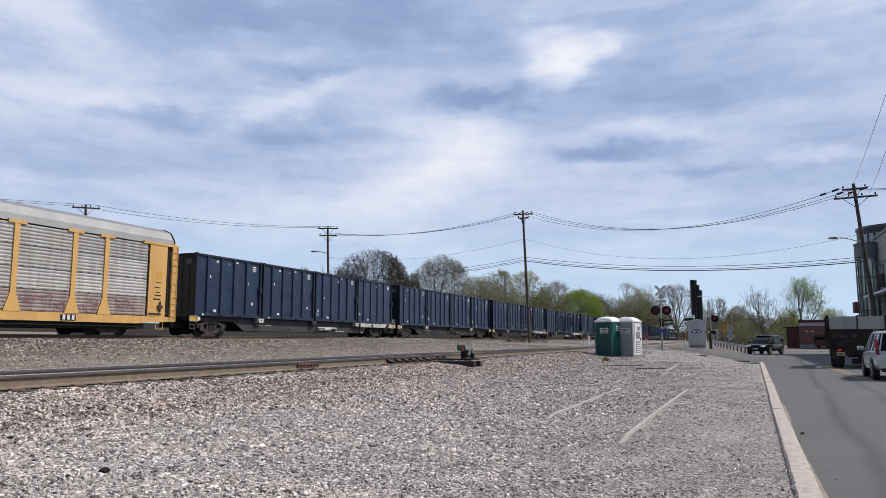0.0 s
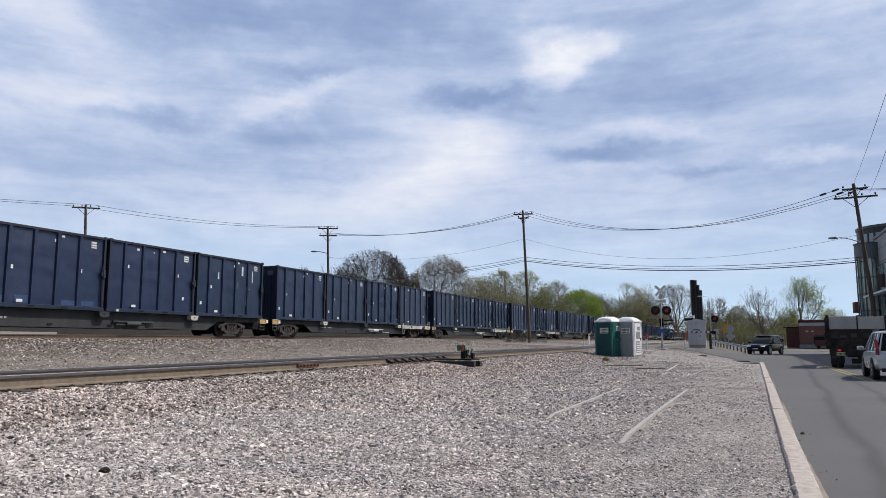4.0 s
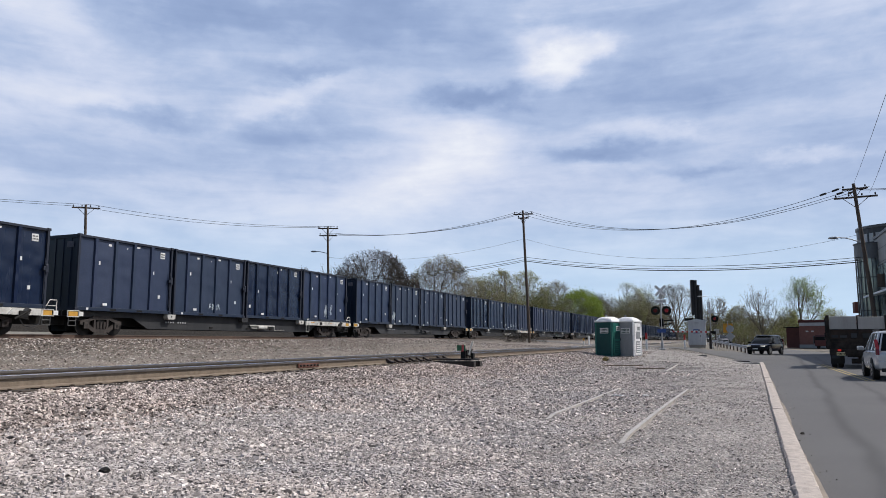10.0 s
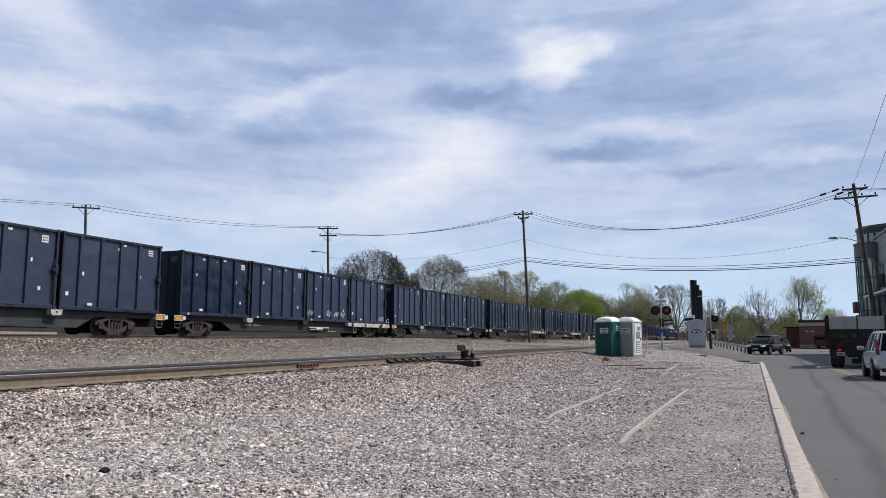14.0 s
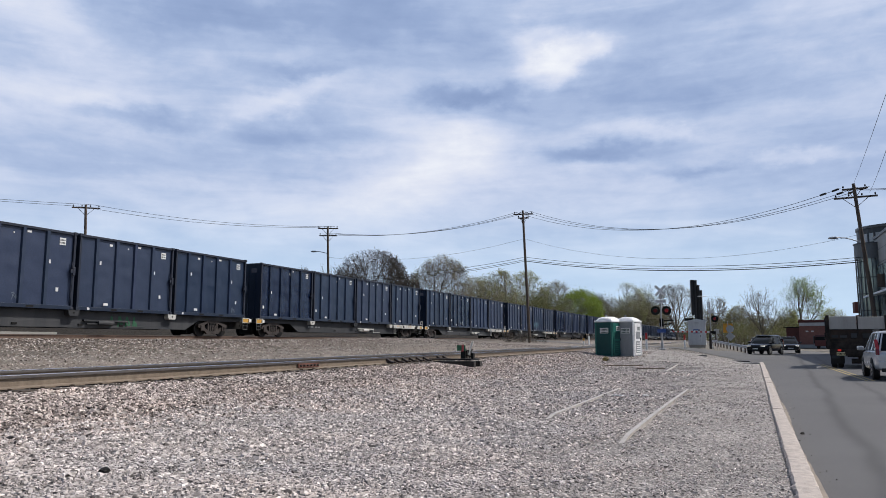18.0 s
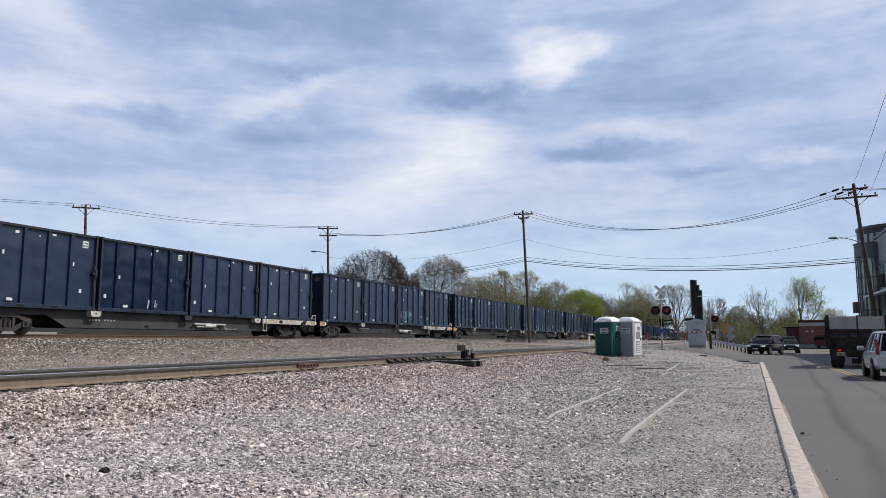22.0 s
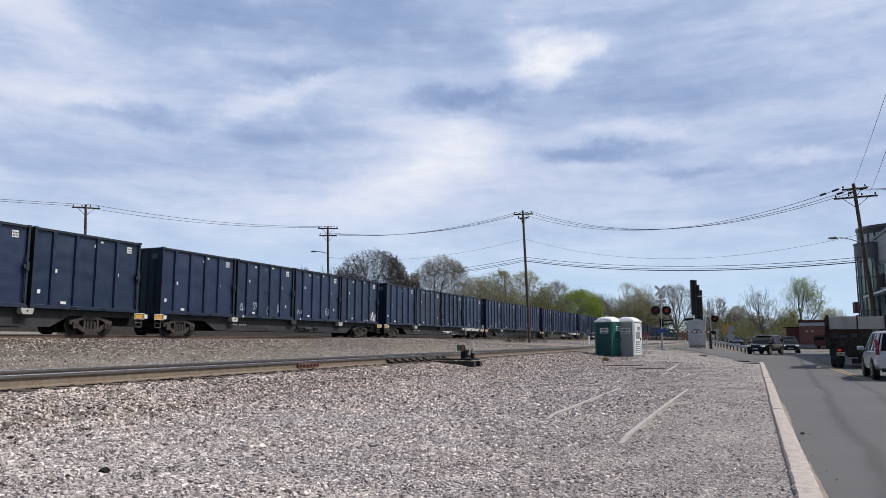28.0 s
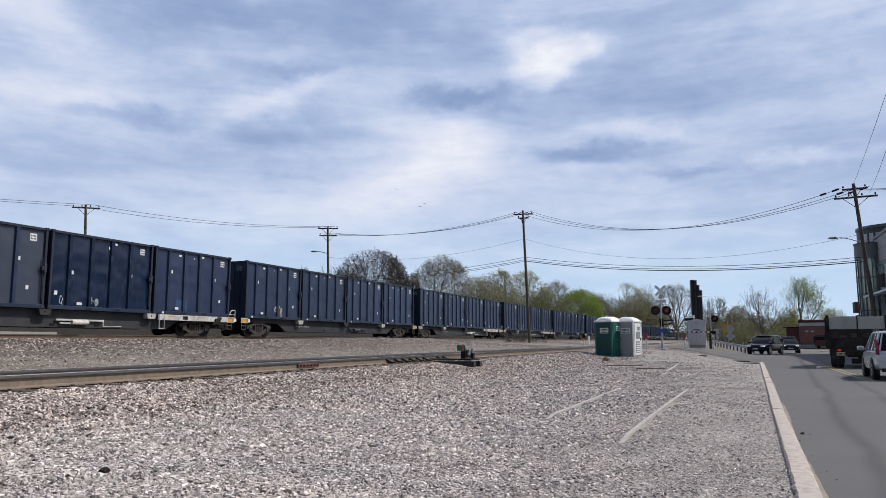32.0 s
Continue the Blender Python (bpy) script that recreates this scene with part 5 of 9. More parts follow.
TREE_LABEL = {"dome": "broad round bare tree with dark spreading limbs", "bare": "bare grey-brown tree with fine twigs", "green": "tall tree in thin fresh green leaf", "bright": "round bright green tree in full spring leaf",
              "haze": "budding brown-green tree behind the tracks", "budding": "spreading tree with pale opening buds", "brown": "grey-brown domed tree with opening buds behind the tracks", "pale": "spreading tree with pale cream buds and visible limbs", "sap": "slender young tree with sparse buds", "open": "tall open tree with crooked limbs and few buds"}
TREES = [(103, 63.2, 13.4, 8.8, 'bare'),
         (106, 56.8, 14.6, 13.6, 'dome'),
         (110, 52.3, 10.6, 6.4, 'bare'),
         (121, 50.5, 14.4, 12.0, 'budding'),
         (140, 66, 14.7, 6.5, 'bare'),
         (126, 84, 15.5, 8.0, 'bare'),
         (131, 46.5, 11.4, 9.5, 'brown'),
         (146, 47.0, 13.2, 11.0, 'brown'),
         (150, 50.0, 14.0, 12.0, 'haze'),
         (158, 45.5, 14.2, 12.5, 'haze'),
         (163, 44.0, 13.4, 10.5, 'haze'),
         (168, 40.5, 12.6, 10.0, 'pale'),
         (179, 37.5, 11.6, 11.5, 'bright'),
         (226, 41, 14.2, 7.0, 'bare'),
         (258, 37.5, 19.2, 13.5, 'haze'),
         (332, 40, 24.5, 14.0, 'haze'),
         (264, 21.5, 19.6, 13.6, 'pale'),
         (178, 6, 11.6, 5.6, 'sap'),
         (185, -4, 13.9, 10.0, 'open'),
         (186, -13, 15.4, 10.0, 'green'),
         (216, 1, 10.4, 8.0, 'brown'),
         (215, -10, 10.2, 6.0, 'haze'),
         (261, -27, 11.4, 10.0, 'haze'),
         (224, 11, 9.3, 7.1, 'brown'),
         (279, 54, 14.5, 10.9, 'haze')]
# limbs and forks by kind; share of bare trunk; unevenness; upward turn; lean of the limbs; leaves; their size; their scatter
TREE_KINDS = {"dome": ((13, 8, 6, 5, 4), 0.08, 0.02, 0.02, (0, 78), 0, 0.1, 0.3), "bare": ((9, 7, 6, 5, 4), 0.10, 0.04, 0.03, (2, 66), 0, 0.1, 0.3), "budding": ((10, 6, 6, 4, 3), 0.07, 0.06, 0.30, (38, 80), 12000, 0.045, 0.16),
              "brown": ((8, 7, 5, 4, 3), 0.10, 0.07, 0.1, (6, 70), 13000, 0.075, 0.22), "haze": ((8, 7, 5, 4, 3), 0.10, 0.08, 0.12, (6, 70), 18000, 0.085, 0.26),
              "pale": ((7, 6, 5, 4, 4), 0.18, 0.06, 0.2, (16, 75), 8000, 0.065, 0.28), "bright": ((9, 7, 5, 3, 2), 0.05, 0.04, 0.04, (-4, 75), 20000, 0.125, 0.42),
              "green": ((6, 5, 4, 4, 3), 0.26, 0.30, 0.3, (30, 78), 15000, 0.075, 0.22), "sap": ((6, 5, 4, 3, 3), 0.26, 0.12, 0.35, (35, 75), 1600, 0.05, 0.2),
              "open": ((6, 5, 4, 3, 3), 0.22, 0.34, 0.3, (25, 70), 1600, 0.05, 0.2)}


def make_tree(i, s, q, h, w, kind):
    rng = np.random.default_rng(300 + i)
    kids, low, lobes, rise, lean, amount, size, stray = TREE_KINDS[kind]
    pos, par, rad, tips, lev = tree_arrays(rng, h, w, kids, low, lobes, rise, lean)
    if kind == "bright":
        # a close round dome of leaf clumps
        d = rng.normal(0, 1, (700, 3))
        d /= np.linalg.norm(d, axis=1, keepdims=True)
        d = d[d[:, 2] > -0.55]
        tips = d * rng.uniform(0.55, 1.0, (len(d), 1)) ** 0.5 * np.array([w / 2, w / 2, h * 0.45]) + np.array([0, 0, h * 0.55])
    tr = thing("tree", TREE_LABEL[kind], "tree", "trees behind the railway", at(s, q, float(ground_z(s, q))))
    v, f = tubes(pos, par, rad, rad > 0.075, 0.05, 6)
    part("trunk", from_arrays("trunk", v, f, M_BARK), M_BARK, tr)
    v, f = tubes(pos, par, rad, (rad <= 0.075) & (lev < 5), 0.016, 3)
    twig = M_TWIG_DARK if kind in ("bare", "dome") else M_TWIG
    tagged(part("branchwork", from_arrays("branchwork", v, f, twig), twig, tr, "fine bare branches and twigs"), kind="stuff")
    v, f = spikes(pos, par, lev == 5, 0.017)
    tagged(part("twigwork", from_arrays("twigwork", v, f, twig), twig, tr, "thin outer twigs"), kind="stuff")
    if amount:
        lv, lf = leaf_arrays(rng, tips, amount, size, stray)
        tone = LEAF[{"sap": "budding", "open": "budding"}.get(kind, kind)]
        tagged(part("crown", from_arrays("crown", lv, lf, tone), tone, tr, "small leaves and buds"), kind="stuff")


for i, (s, q, h, w, kind) in enumerate(TREES):
    make_tree(i, s, q, h, w, kind)


# ---------- vehicles ----------
M_CARBLACK = mat("black_car_paint", (0.003, 0.0045, 0.009), (0.004, 0.0055, 0.010), 0.13, scale=1, spec=0.32)
M_CARSILVER = mat("silver_car_paint", (0.60, 0.61, 0.63), (0.55, 0.56, 0.58), 0.24, 0.35, scale=1)
M_CARDARK = mat("dark_grey_car_paint", (0.010, 0.011, 0.014), (0.014, 0.015, 0.018), 0.16, scale=1, spec=0.6)
M_CARRED = mat("dull_red_van_paint", (0.10, 0.018, 0.018), (0.08, 0.015, 0.015), 0.35, scale=1)
M_TRIM = mat("black_plastic_trim", (0.014, 0.014, 0.015), (0.022, 0.022, 0.022), 0.55, scale=6, spec=0.25)
M_RIM = mat("alloy_rim", (0.45, 0.45, 0.46), (0.35, 0.35, 0.36), 0.35, 0.7, scale=4)
M_TAILLIGHT = mat("red_lamp_lens", (0.20, 0.010, 0.018), (0.15, 0.008, 0.013), 0.2, scale=6)
M_BRAKE = mat("lit_red_lamp", (0.9, 0.06, 0.04), (0.8, 0.05, 0.03), 0.2, scale=6, glow=0.25)
M_HEADLIGHT = mat("lit_head_lamp", (1.0, 0.97, 0.9), (0.95, 0.93, 0.88), 0.1, scale=6, glow=0.7)
M_PLATE = mat("pale_number_plate", (0.55, 0.5, 0.3), (0.5, 0.46, 0.3), 0.5, scale=10)
M_CHROME = mat("chrome_trim", (0.6, 0.6, 0.62), (0.5, 0.5, 0.52), 0.15, 0.9, scale=4)


def car(name, label, paint, length=4.7, width=1.86, roof=1.68, lit=False, group="", detail=True):
    """An estate or SUV, forward is +x, its middle at the origin."""
    c = thing(name, label, "car", group)
    h, w = length / 2, width / 2
    # lower body: stations of x, half width, bottom and top
    st = [(-h, w * 0.80, 0.46, 0.92), (-h + 0.03, w * 0.90, 0.38, 1.00), (-h + 0.28, w * 0.97, 0.32, 1.05), (-h + 1.2, w, 0.28, 1.04), (0.1, w, 0.27, 1.02), (h - 1.45, w, 0.28, 1.01), (h - 1.1, w * 0.99, 0.28, 1.00),
          (h - 0.45, w * 0.96, 0.30, 0.94), (h - 0.12, w * 0.88, 0.33, 0.84), (h - 0.02, w * 0.82, 0.36, 0.74), (h, w * 0.74, 0.44, 0.66)]

    def ring(x, bw, zb, zt):
        half = [(bw * 0.80, zb), (bw * 0.96, zb + 0.05), (bw, zb + 0.16), (bw, zb + 0.55 * (zt - zb)), (bw * 0.975, zt - 0.06), (bw * 0.90, zt)]
        return [(x, -y, z) for y, z in half] + [(x, y, z) for y, z in half[::-1]]
    bm = B()
    rings = [[bm.verts.new(p) for p in ring(*t)] for t in st]
    k = len(rings[0])
    for a, b in zip(rings[:-1], rings[1:]):
        for j in range(k):
            bm.faces.new((a[j], b[j], b[(j + 1) % k], a[(j + 1) % k]))
    bm.faces.new(rings[0][::-1])
    bm.faces.new(rings[-1])
    body = part("body", bm, paint, c, smooth=True)
    body.data.shade_smooth()
    body.modifiers.new("round", "SUBSURF").render_levels = 1

    # glazed cabin under a painted roof, with painted pillars
    def outline(x0, x1, hw, z, r):
        pts = []
        for cx, cy, a0 in ((x1 - r, hw - r, 0), (x0 + r, hw - r, 90), (x0 + r, r - hw, 180), (x1 - r, r - hw, 270)):
            for e in range(5):
                a = radians(a0 + 22.5 * e)
                pts.append(Vector((cx + r * math.cos(a), cy + r * math.sin(a), z)))
        return pts
    low = outline(-h + 0.13, h - 1.12, w * 0.91, 1.0, 0.16)
    high = outline(-h + 0.48, h - 2.12, w * 0.72, roof - 0.07, 0.16)

    def loft(name, loops, material, label="", smooth=True):
        b2 = B()
        vs = [[b2.verts.new(p) for p in lp] for lp in loops]
        n = len(vs[0])
        for a, b in zip(vs[:-1], vs[1:]):
            for j in range(n):
                b2.faces.new((a[j], a[(j + 1) % n], b[(j + 1) % n], b[j]))
        b2.faces.new(vs[-1])
        return part(name, b2, material, c, label, smooth)
    loft("cabin_glass", [low, high], M_GLASS, "dark tinted glass")
    x0, x1, hw = -h + 0.40, h - 2.06, w * 0.735
    loft("roof", [outline(x0, x1, hw, roof - 0.10, 0.17), outline(x0 - 0.015, x1 + 0.015, hw + 0.015, roof - 0.07, 0.17), outline(x0 + 0.03, x1 - 0.05, hw - 0.06, roof - 0.02, 0.16), outline(x0 + 0.25, x1 - 0.3, hw - 0.22, roof, 0.14)], paint)

    def pillar(xl, xh, wide, sg, yl=None, yh=None):
        b2 = B()
        yl, yh = (w * 0.915 if yl is None else yl), (w * 0.727 if yh is None else yh)
        for t0, t1 in ((0.0, 1.0),):
            p, q = Vector((xl, sg * yl, 1.0)), Vector((xh, sg * yh, roof - 0.08))
            e, o = Vector((wide / 2, 0, 0)), Vector((0, sg * 0.022, 0.006))
            vs = [b2.verts.new(v) for v in (p - e + o, p + e + o, q + e + o, q - e + o, p - e - o, p + e - o, q + e - o, q - e - o)]
            for f in ((0, 1, 2, 3), (7, 6, 5, 4), (0, 4, 5, 1), (1, 5, 6, 2), (2, 6, 7, 3), (3, 7, 4, 0)):
                b2.faces.new([vs[k] for k in f])
        part("pillar", b2, paint, c)
    for sg in (-1, 1):
        pillar(h - 1.30, h - 2.22, 0.10, sg)
        pillar(-0.02, -0.12, 0.09, sg)
        pillar(-h + 1.15, -h + 1.10, 0.10, sg)
        pillar(-h + 0.30, -h + 0.60, 0.30, sg)
        pillar(-h + 0.165, -h + 0.47, 0.08, sg, w * 0.80, w * 0.64)
    rr = 0.345
    for x in (-h + 0.95, h - 0.98):
        for sg in (-1, 1):
            y = sg * (w - 0.10)
            bm = B()
            rod(bm, (0, -0.11, 0), (0, 0.11, 0), rr, seg=24)
            bmesh.ops.bevel(bm, geom=[e for e in bm.edges if e.is_manifold and abs(e.verts[0].co.y - e.verts[1].co.y) < 0.01], offset=0.03, segments=2, affect="EDGES")
            wh = part("wheel", bm, M_RUBBER, c, "black tyre on an alloy rim", smooth=True)
            wh.matrix_parent_inverse = Matrix.Translation((x, y, rr))
            bm = B()
            rod(bm, (0, sg * 0.085, 0), (0, sg * 0.118, 0), rr * 0.62, seg=20)
            rim = part("rim", bm, M_RIM, wh, "silver alloy rim")
            for i in range(5):
                a = radians(72 * i)
                bm = B()
                rod(bm, (0.13 * math.cos(a), sg * 0.12, 0.13 * math.sin(a)), (0.13 * math.cos(a), sg * 0.124, 0.13 * math.sin(a)), 0.045, seg=8)
                part("rim_gap", bm, M_BLACK, wh)
            bm = B()
            rod(bm, (x, sg * (w + 0.004), rr), (x, sg * (w - 0.02), rr), rr + 0.07, seg=24)
            part("wheel_arch", bm, M_TRIM, c, "black wheel arch")
    for sg in (-1, 1):
        bm = B()
        box(bm, h - 0.30, h - 0.035, sg * (w * 0.64) - 0.17, sg * (w * 0.64) + 0.17, 0.70, 0.78, 0.03)
        part("head_lamp", bm, M_HEADLIGHT if lit else M_CHROME, c, "white head lamp")
        bm = B()
        prism(bm, [(-h + 0.0, 0.86), (-h + 0.20, 0.90), (-h + 0.20, 1.06), (-h + 0.36, roof - 0.32), (-h + 0.28, roof - 0.30), (-h + 0.03, 1.06)], sg * (w * 0.87) - 0.04, sg * (w * 0.87) + 0.06)
        part("tail_lamp", bm, M_TAILLIGHT, c, "tall red tail lamp")
        bm = B()
        box(bm, h - 1.62, h - 1.38, sg * (w + 0.10) - 0.11, sg * (w + 0.10) + 0.11, 0.98, 1.13, 0.04)
        part("wing_mirror", bm, paint, c)
        bm = B()
        rod(bm, (-h + 0.75, sg * w * 0.68, roof + 0.03), (-h + 2.5, sg * w * 0.68, roof + 0.03), 0.02, seg=6)
        part("roof_rail", bm, M_TRIM, c, "black roof rail")
        for k in range(2):
            bm = B()
            x = -h + 2.08 + k * 0.95 - 0.9
            box(bm, x, x + 0.16, sg * (w + 0.003) - 0.012, sg * (w + 0.003) + 0.012, 0.90, 0.93)
            part("door_handle", bm, M_CHROME, c)
    bm = B()
    box(bm, -h - 0.03, -h + 0.12, -w * 0.88, w * 0.88, 0.40, 0.66, 0.04)
    bp = part("rear_bumper", bm, paint, c)
    bm = B()
    box(bm, -h - 0.04, -h, -w * 0.8, w * 0.8, 0.30, 0.42, 0.02)
    part("bumper_trim", bm, M_TRIM, bp, "black lower trim")
    bm = B()
    box(bm, -h - 0.022, -h, -0.26, 0.26, 0.74, 0.88)
    part("number_plate", bm, M_PLATE, c, "pale number plate")
    bm = B()
    box(bm, h - 0.04, h + 0.012, -0.52, 0.52, 0.55, 0.72, 0.02)
    part("grille", bm, M_TRIM, c, "black grille")
    bm = B()
    box(bm, h - 0.05, h + 0.014, -w * 0.72, w * 0.72, 0.36, 0.46, 0.02)
    part("lower_grille", bm, M_TRIM, c)
    bm = B()
    box(bm, h + 0.010, h + 0.018, -0.24, 0.24, 0.46, 0.56)
    part("front_plate", bm, M_LABEL, c, "pale number plate")
    return c


def heading(s, q, az, z=0.0):
    return at(s, q, z, AZ - az)


silver_suv = car("compact_suv", "silver compact SUV waiting behind the truck on the street", M_CARSILVER, 4.57, 1.82, 1.68)
silver_suv.matrix_basis = heading(30.5, -4.98, AZ + 1.8, 0.02)
black_suv = car("black_suv", "glossy black SUV with lit head lamps waiting at the junction", M_CARBLACK, 4.8, 1.9, 1.72, lit=True)
black_suv.matrix_basis = heading(73.0, -1.7, 223.5, 0.06)
queue_suv = car("dark_suv", "dark SUV with lit head lamps joining the queue", M_CARDARK, 4.6, 1.85, 1.66, lit=True)
M_CARGREY = mat("mid_grey_car_paint", (0.22, 0.22, 0.215), (0.19, 0.19, 0.19), 0.28, 0.3, scale=1)
silver_car = car("grey_car", "grey estate car driving up the street", M_CARGREY, 4.6, 1.8, 1.55)
late_car = car("dark_car", "dark grey car driving up the street", M_CARDARK, 4.6, 1.8, 1.5)


def red_van():
    v = thing("red_van", "dull red van parked beside the brick building", "van", m=heading(122.5, -11.7, 60, 0.05))
    bm = B()
    prism(bm, [(-2.3, 0.35), (2.3, 0.35), (2.35, 0.95), (1.7, 1.15), (1.15, 1.95), (-2.2, 2.0), (-2.35, 1.2)], -0.92, 0.92)
    bmesh.ops.bevel(bm, geom=list(bm.edges), offset=0.07, segments=2, affect="EDGES")
    part("body", bm, M_CARRED, v, smooth=True)
    bm = B()
    box(bm, -0.2, 1.2, -0.935, -0.90, 1.2, 1.75)
    part("side_window", bm, M_GLASS, v)
    bm = B()
    box(bm, -2.38, -2.27, -0.75, 0.75, 1.25, 1.75)
    part("rear_window", bm, M_GLASS, v)
    for x in (-1.5, 1.5):
        for y in (-0.85, 0.85):
            bm = B()
            rod(bm, (x, y - 0.1, 0.34), (x, y + 0.1, 0.34), 0.34, seg=20)
            part("wheel", bm, M_RUBBER, v)


red_van()


def dump_truck():
    """A small dump truck seen from behind; forward is +x, its tail at x = 0."""
    t = thing("dump_truck", "black dump truck with grey board sides and lit tail lamp", "truck", m=heading(39.9, -5.0, 27.0, 0.01))
    M_BOARD = mat("grey_weathered_board", (0.44, 0.43, 0.415), (0.34, 0.33, 0.315), 0.9, scale=3, bump=0.3, streak=True)
    M_BED = mat("dirty_black_steel", (0.010, 0.009, 0.009), (0.045, 0.035, 0.030), 0.6, scale=2.5, spec=0.2, contrast=1.4)
    M_GATE = mat("brown_stained_steel", (0.022, 0.018, 0.017), (0.055, 0.038, 0.032), 0.7, scale=1.8, spec=0.2, contrast=1.5)
    w = 1.22
    for y in (-w, w):
        bm = B()
        box(bm, 0.0, 3.4, y - 0.035, y + 0.035, 0.95, 1.55)
        part("bed_side", bm, M_BED, t, "black steel bed side")
        bm = B()
        box(bm, 0.05, 3.4, y - 0.03, y + 0.03, 1.55, 2.53)
        part("side_board", bm, M_BOARD, t, "grey weathered side board")
        for x in (0.06, 1.1, 2.2, 3.3):
            bm = B()
            box(bm, x - 0.05, x + 0.05, y + math.copysign(0.03, y), y + math.copysign(0.10, y), 0.95, 2.5)
            part("stake", bm, M_BED, t)
    # tail: two board panels above, gate and mesh below
    for y0, y1, z1 in ((-w + 0.06, -0.03, 2.47), (0.0, w - 0.06, 2.50)):
        bm = B()
        box(bm, -0.03, 0.02, y0, y1, 1.86, z1, 0.008)
        part("tail_board", bm, M_BOARD, t, "grey weathered tail board")
    bm = B()
    box(bm, -0.045, 0.0, -0.06, -0.015, 1.3, 2.52)
    part("tail_stake", bm, M_BED, t)
    bm = B()
    box(bm, 0.0, 0.03, -w + 0.05, w - 0.05, 1.42, 1.87)
    part("gate_panel", bm, M_GATE, t, "dark brown-stained gate panel")
    bm = B()
    box(bm, -0.05, 0.03, -w, w, 1.30, 1.42, 0.01)
    box(bm, -0.05, 0.03, -w, w, 1.83, 1.88, 0.01)
    part("gate_rail", bm, M_BED, t)
    bm = B()
    box(bm, -0.03, 0.03, -w + 0.03, w - 0.03, 0.92, 1.30, 0.01)
    part("tail_gate", bm, M_BED, t)
    for i in range(5):
        y = -0.9 + i * 0.42 + random.uniform(-0.08, 0.08)
        bm = B()
        box(bm, -0.034, -0.03, y, y + random.uniform(0.2, 0.34), 1.47, 1.5 + random.uniform(0.04, 0.2))
        part("scuff", bm, M_SILL, t, "pale scuffed patch on the gate")
    for y in (-w - 0.02, w + 0.02):
        bm = B()
        box(bm, -0.08, 0.10, y - 0.07, y + 0.07, 0.92, 2.56, 0.015)
        part("corner_post", bm, M_BED, t)
    bm = B()
    box(bm, -0.10, 0.0, -w, w, 0.62, 0.92, 0.02)
    part("rear_sill", bm, M_BED, t)
    bm = B()
    box(bm, -0.13, -0.10, w - 0.50, w - 0.35, 0.83, 0.91, 0.02)
    part("tail_lamp", bm, M_BRAKE, t, "lit red tail lamp")
    bm = B()
    box(bm, -0.13, -0.10, -w + 0.63, -w + 0.85, 0.80, 0.90, 0.02)
    part("tail_lamp", bm, M_TAILLIGHT, t, "red tail lamp")
    bm = B()
    box(bm, -0.125, -0.10, w - 0.66, w - 0.30, 0.62, 0.78)
    plate = part("number_plate", bm, M_PLATE, t, "pale yellow number plate")
    for i in range(6):
        bm = B()
        box(bm, -0.131, -0.126, w - 0.63 + i * 0.053, w - 0.63 + i * 0.053 + 0.03, 0.66, 0.74)
        part("character_bar", bm, M_BLACK, plate)
    bm = B()
    box(bm, -0.12, -0.10, w - 0.42, w - 0.08, 0.48, 0.62)
    part("reflector_sticker", bm, M_SILL, t, "grey warning sticker")
    bm = B()
    box(bm, 0.05, 6.2, -0.45, 0.45, 0.55, 0.85)
    part("chassis", bm, M_BED, t)
    bm = B()
    rod(bm, (0.3, -0.4, 0.35), (0.3, 0.3, 0.35), 0.12, seg=12)
    box(bm, 0.2, 0.8, -0.9, 0.0, 0.30, 0.62, 0.05)
    part("axle", bm, M_BED, t)
    for x, ys in ((1.0, (-1.02, -0.74, 0.74, 1.02)), (4.9, (-0.98, 0.98))):
        for y in ys:
            bm = B()
            rod(bm, (x, y - 0.12, 0.42), (x, y + 0.12, 0.42), 0.42, seg=24)
            bmesh.ops.bevel(bm, geom=[e for e in bm.edges if abs(e.verts[0].co.y - e.verts[1].co.y) < 0.01], offset=0.04, segments=2, affect="EDGES")
            part("wheel", bm, M_RUBBER, t, "worn truck tyre", smooth=True)
    for y in (-0.88, 0.88):
        bm = B()
        box(bm, 0.42, 0.45, y - 0.3, y + 0.3, 0.22, 0.8)
        part("mud_flap", bm, M_RUBBER, t, "black rubber mud flap")
    bm = B()
    prism(bm, [(3.6, 0.6), (6.3, 0.6), (6.35, 1.25), (5.4, 1.45), (4.9, 2.2), (3.6, 2.25)], -1.0, 1.0)
    part("cab", bm, M_CARBLACK, t, "black cab")
    bm = B()
    box(bm, 3.585, 3.6, -0.8, 0.8, 1.5, 2.05)
    part("cab_window", bm, M_GLASS, t)
    for sg in (-1, 1):
        bm = B()
        box(bm, 4.7, 4.8, sg * 1.22 - 0.12, sg * 1.22 + 0.12, 1.4, 1.75, 0.02)
        part("wing_mirror", bm, M_TRIM, t)


dump_truck()

# ---------- portable toilets ----------
M_GREEN = mat("dark_green_plastic", (0.005, 0.068, 0.063), (0.004, 0.056, 0.052), 0.42, scale=2, shade=0.05)
M_GREEN_L = mat("green_door_frame_plastic", (0.02, 0.15, 0.125), (0.015, 0.115, 0.095), 0.45, scale=2)
M_GREYP = mat("grey_plastic", (0.27, 0.285, 0.305), (0.22, 0.23, 0.25), 0.45, scale=2)
M_WHITEP = mat("white_translucent_plastic", (0.86, 0.86, 0.87), (0.76, 0.76, 0.78), 0.4, scale=2)
M_STICK = mat("sticker_dark_print", (0.05, 0.09, 0.08), (0.08, 0.1, 0.1), 0.6)


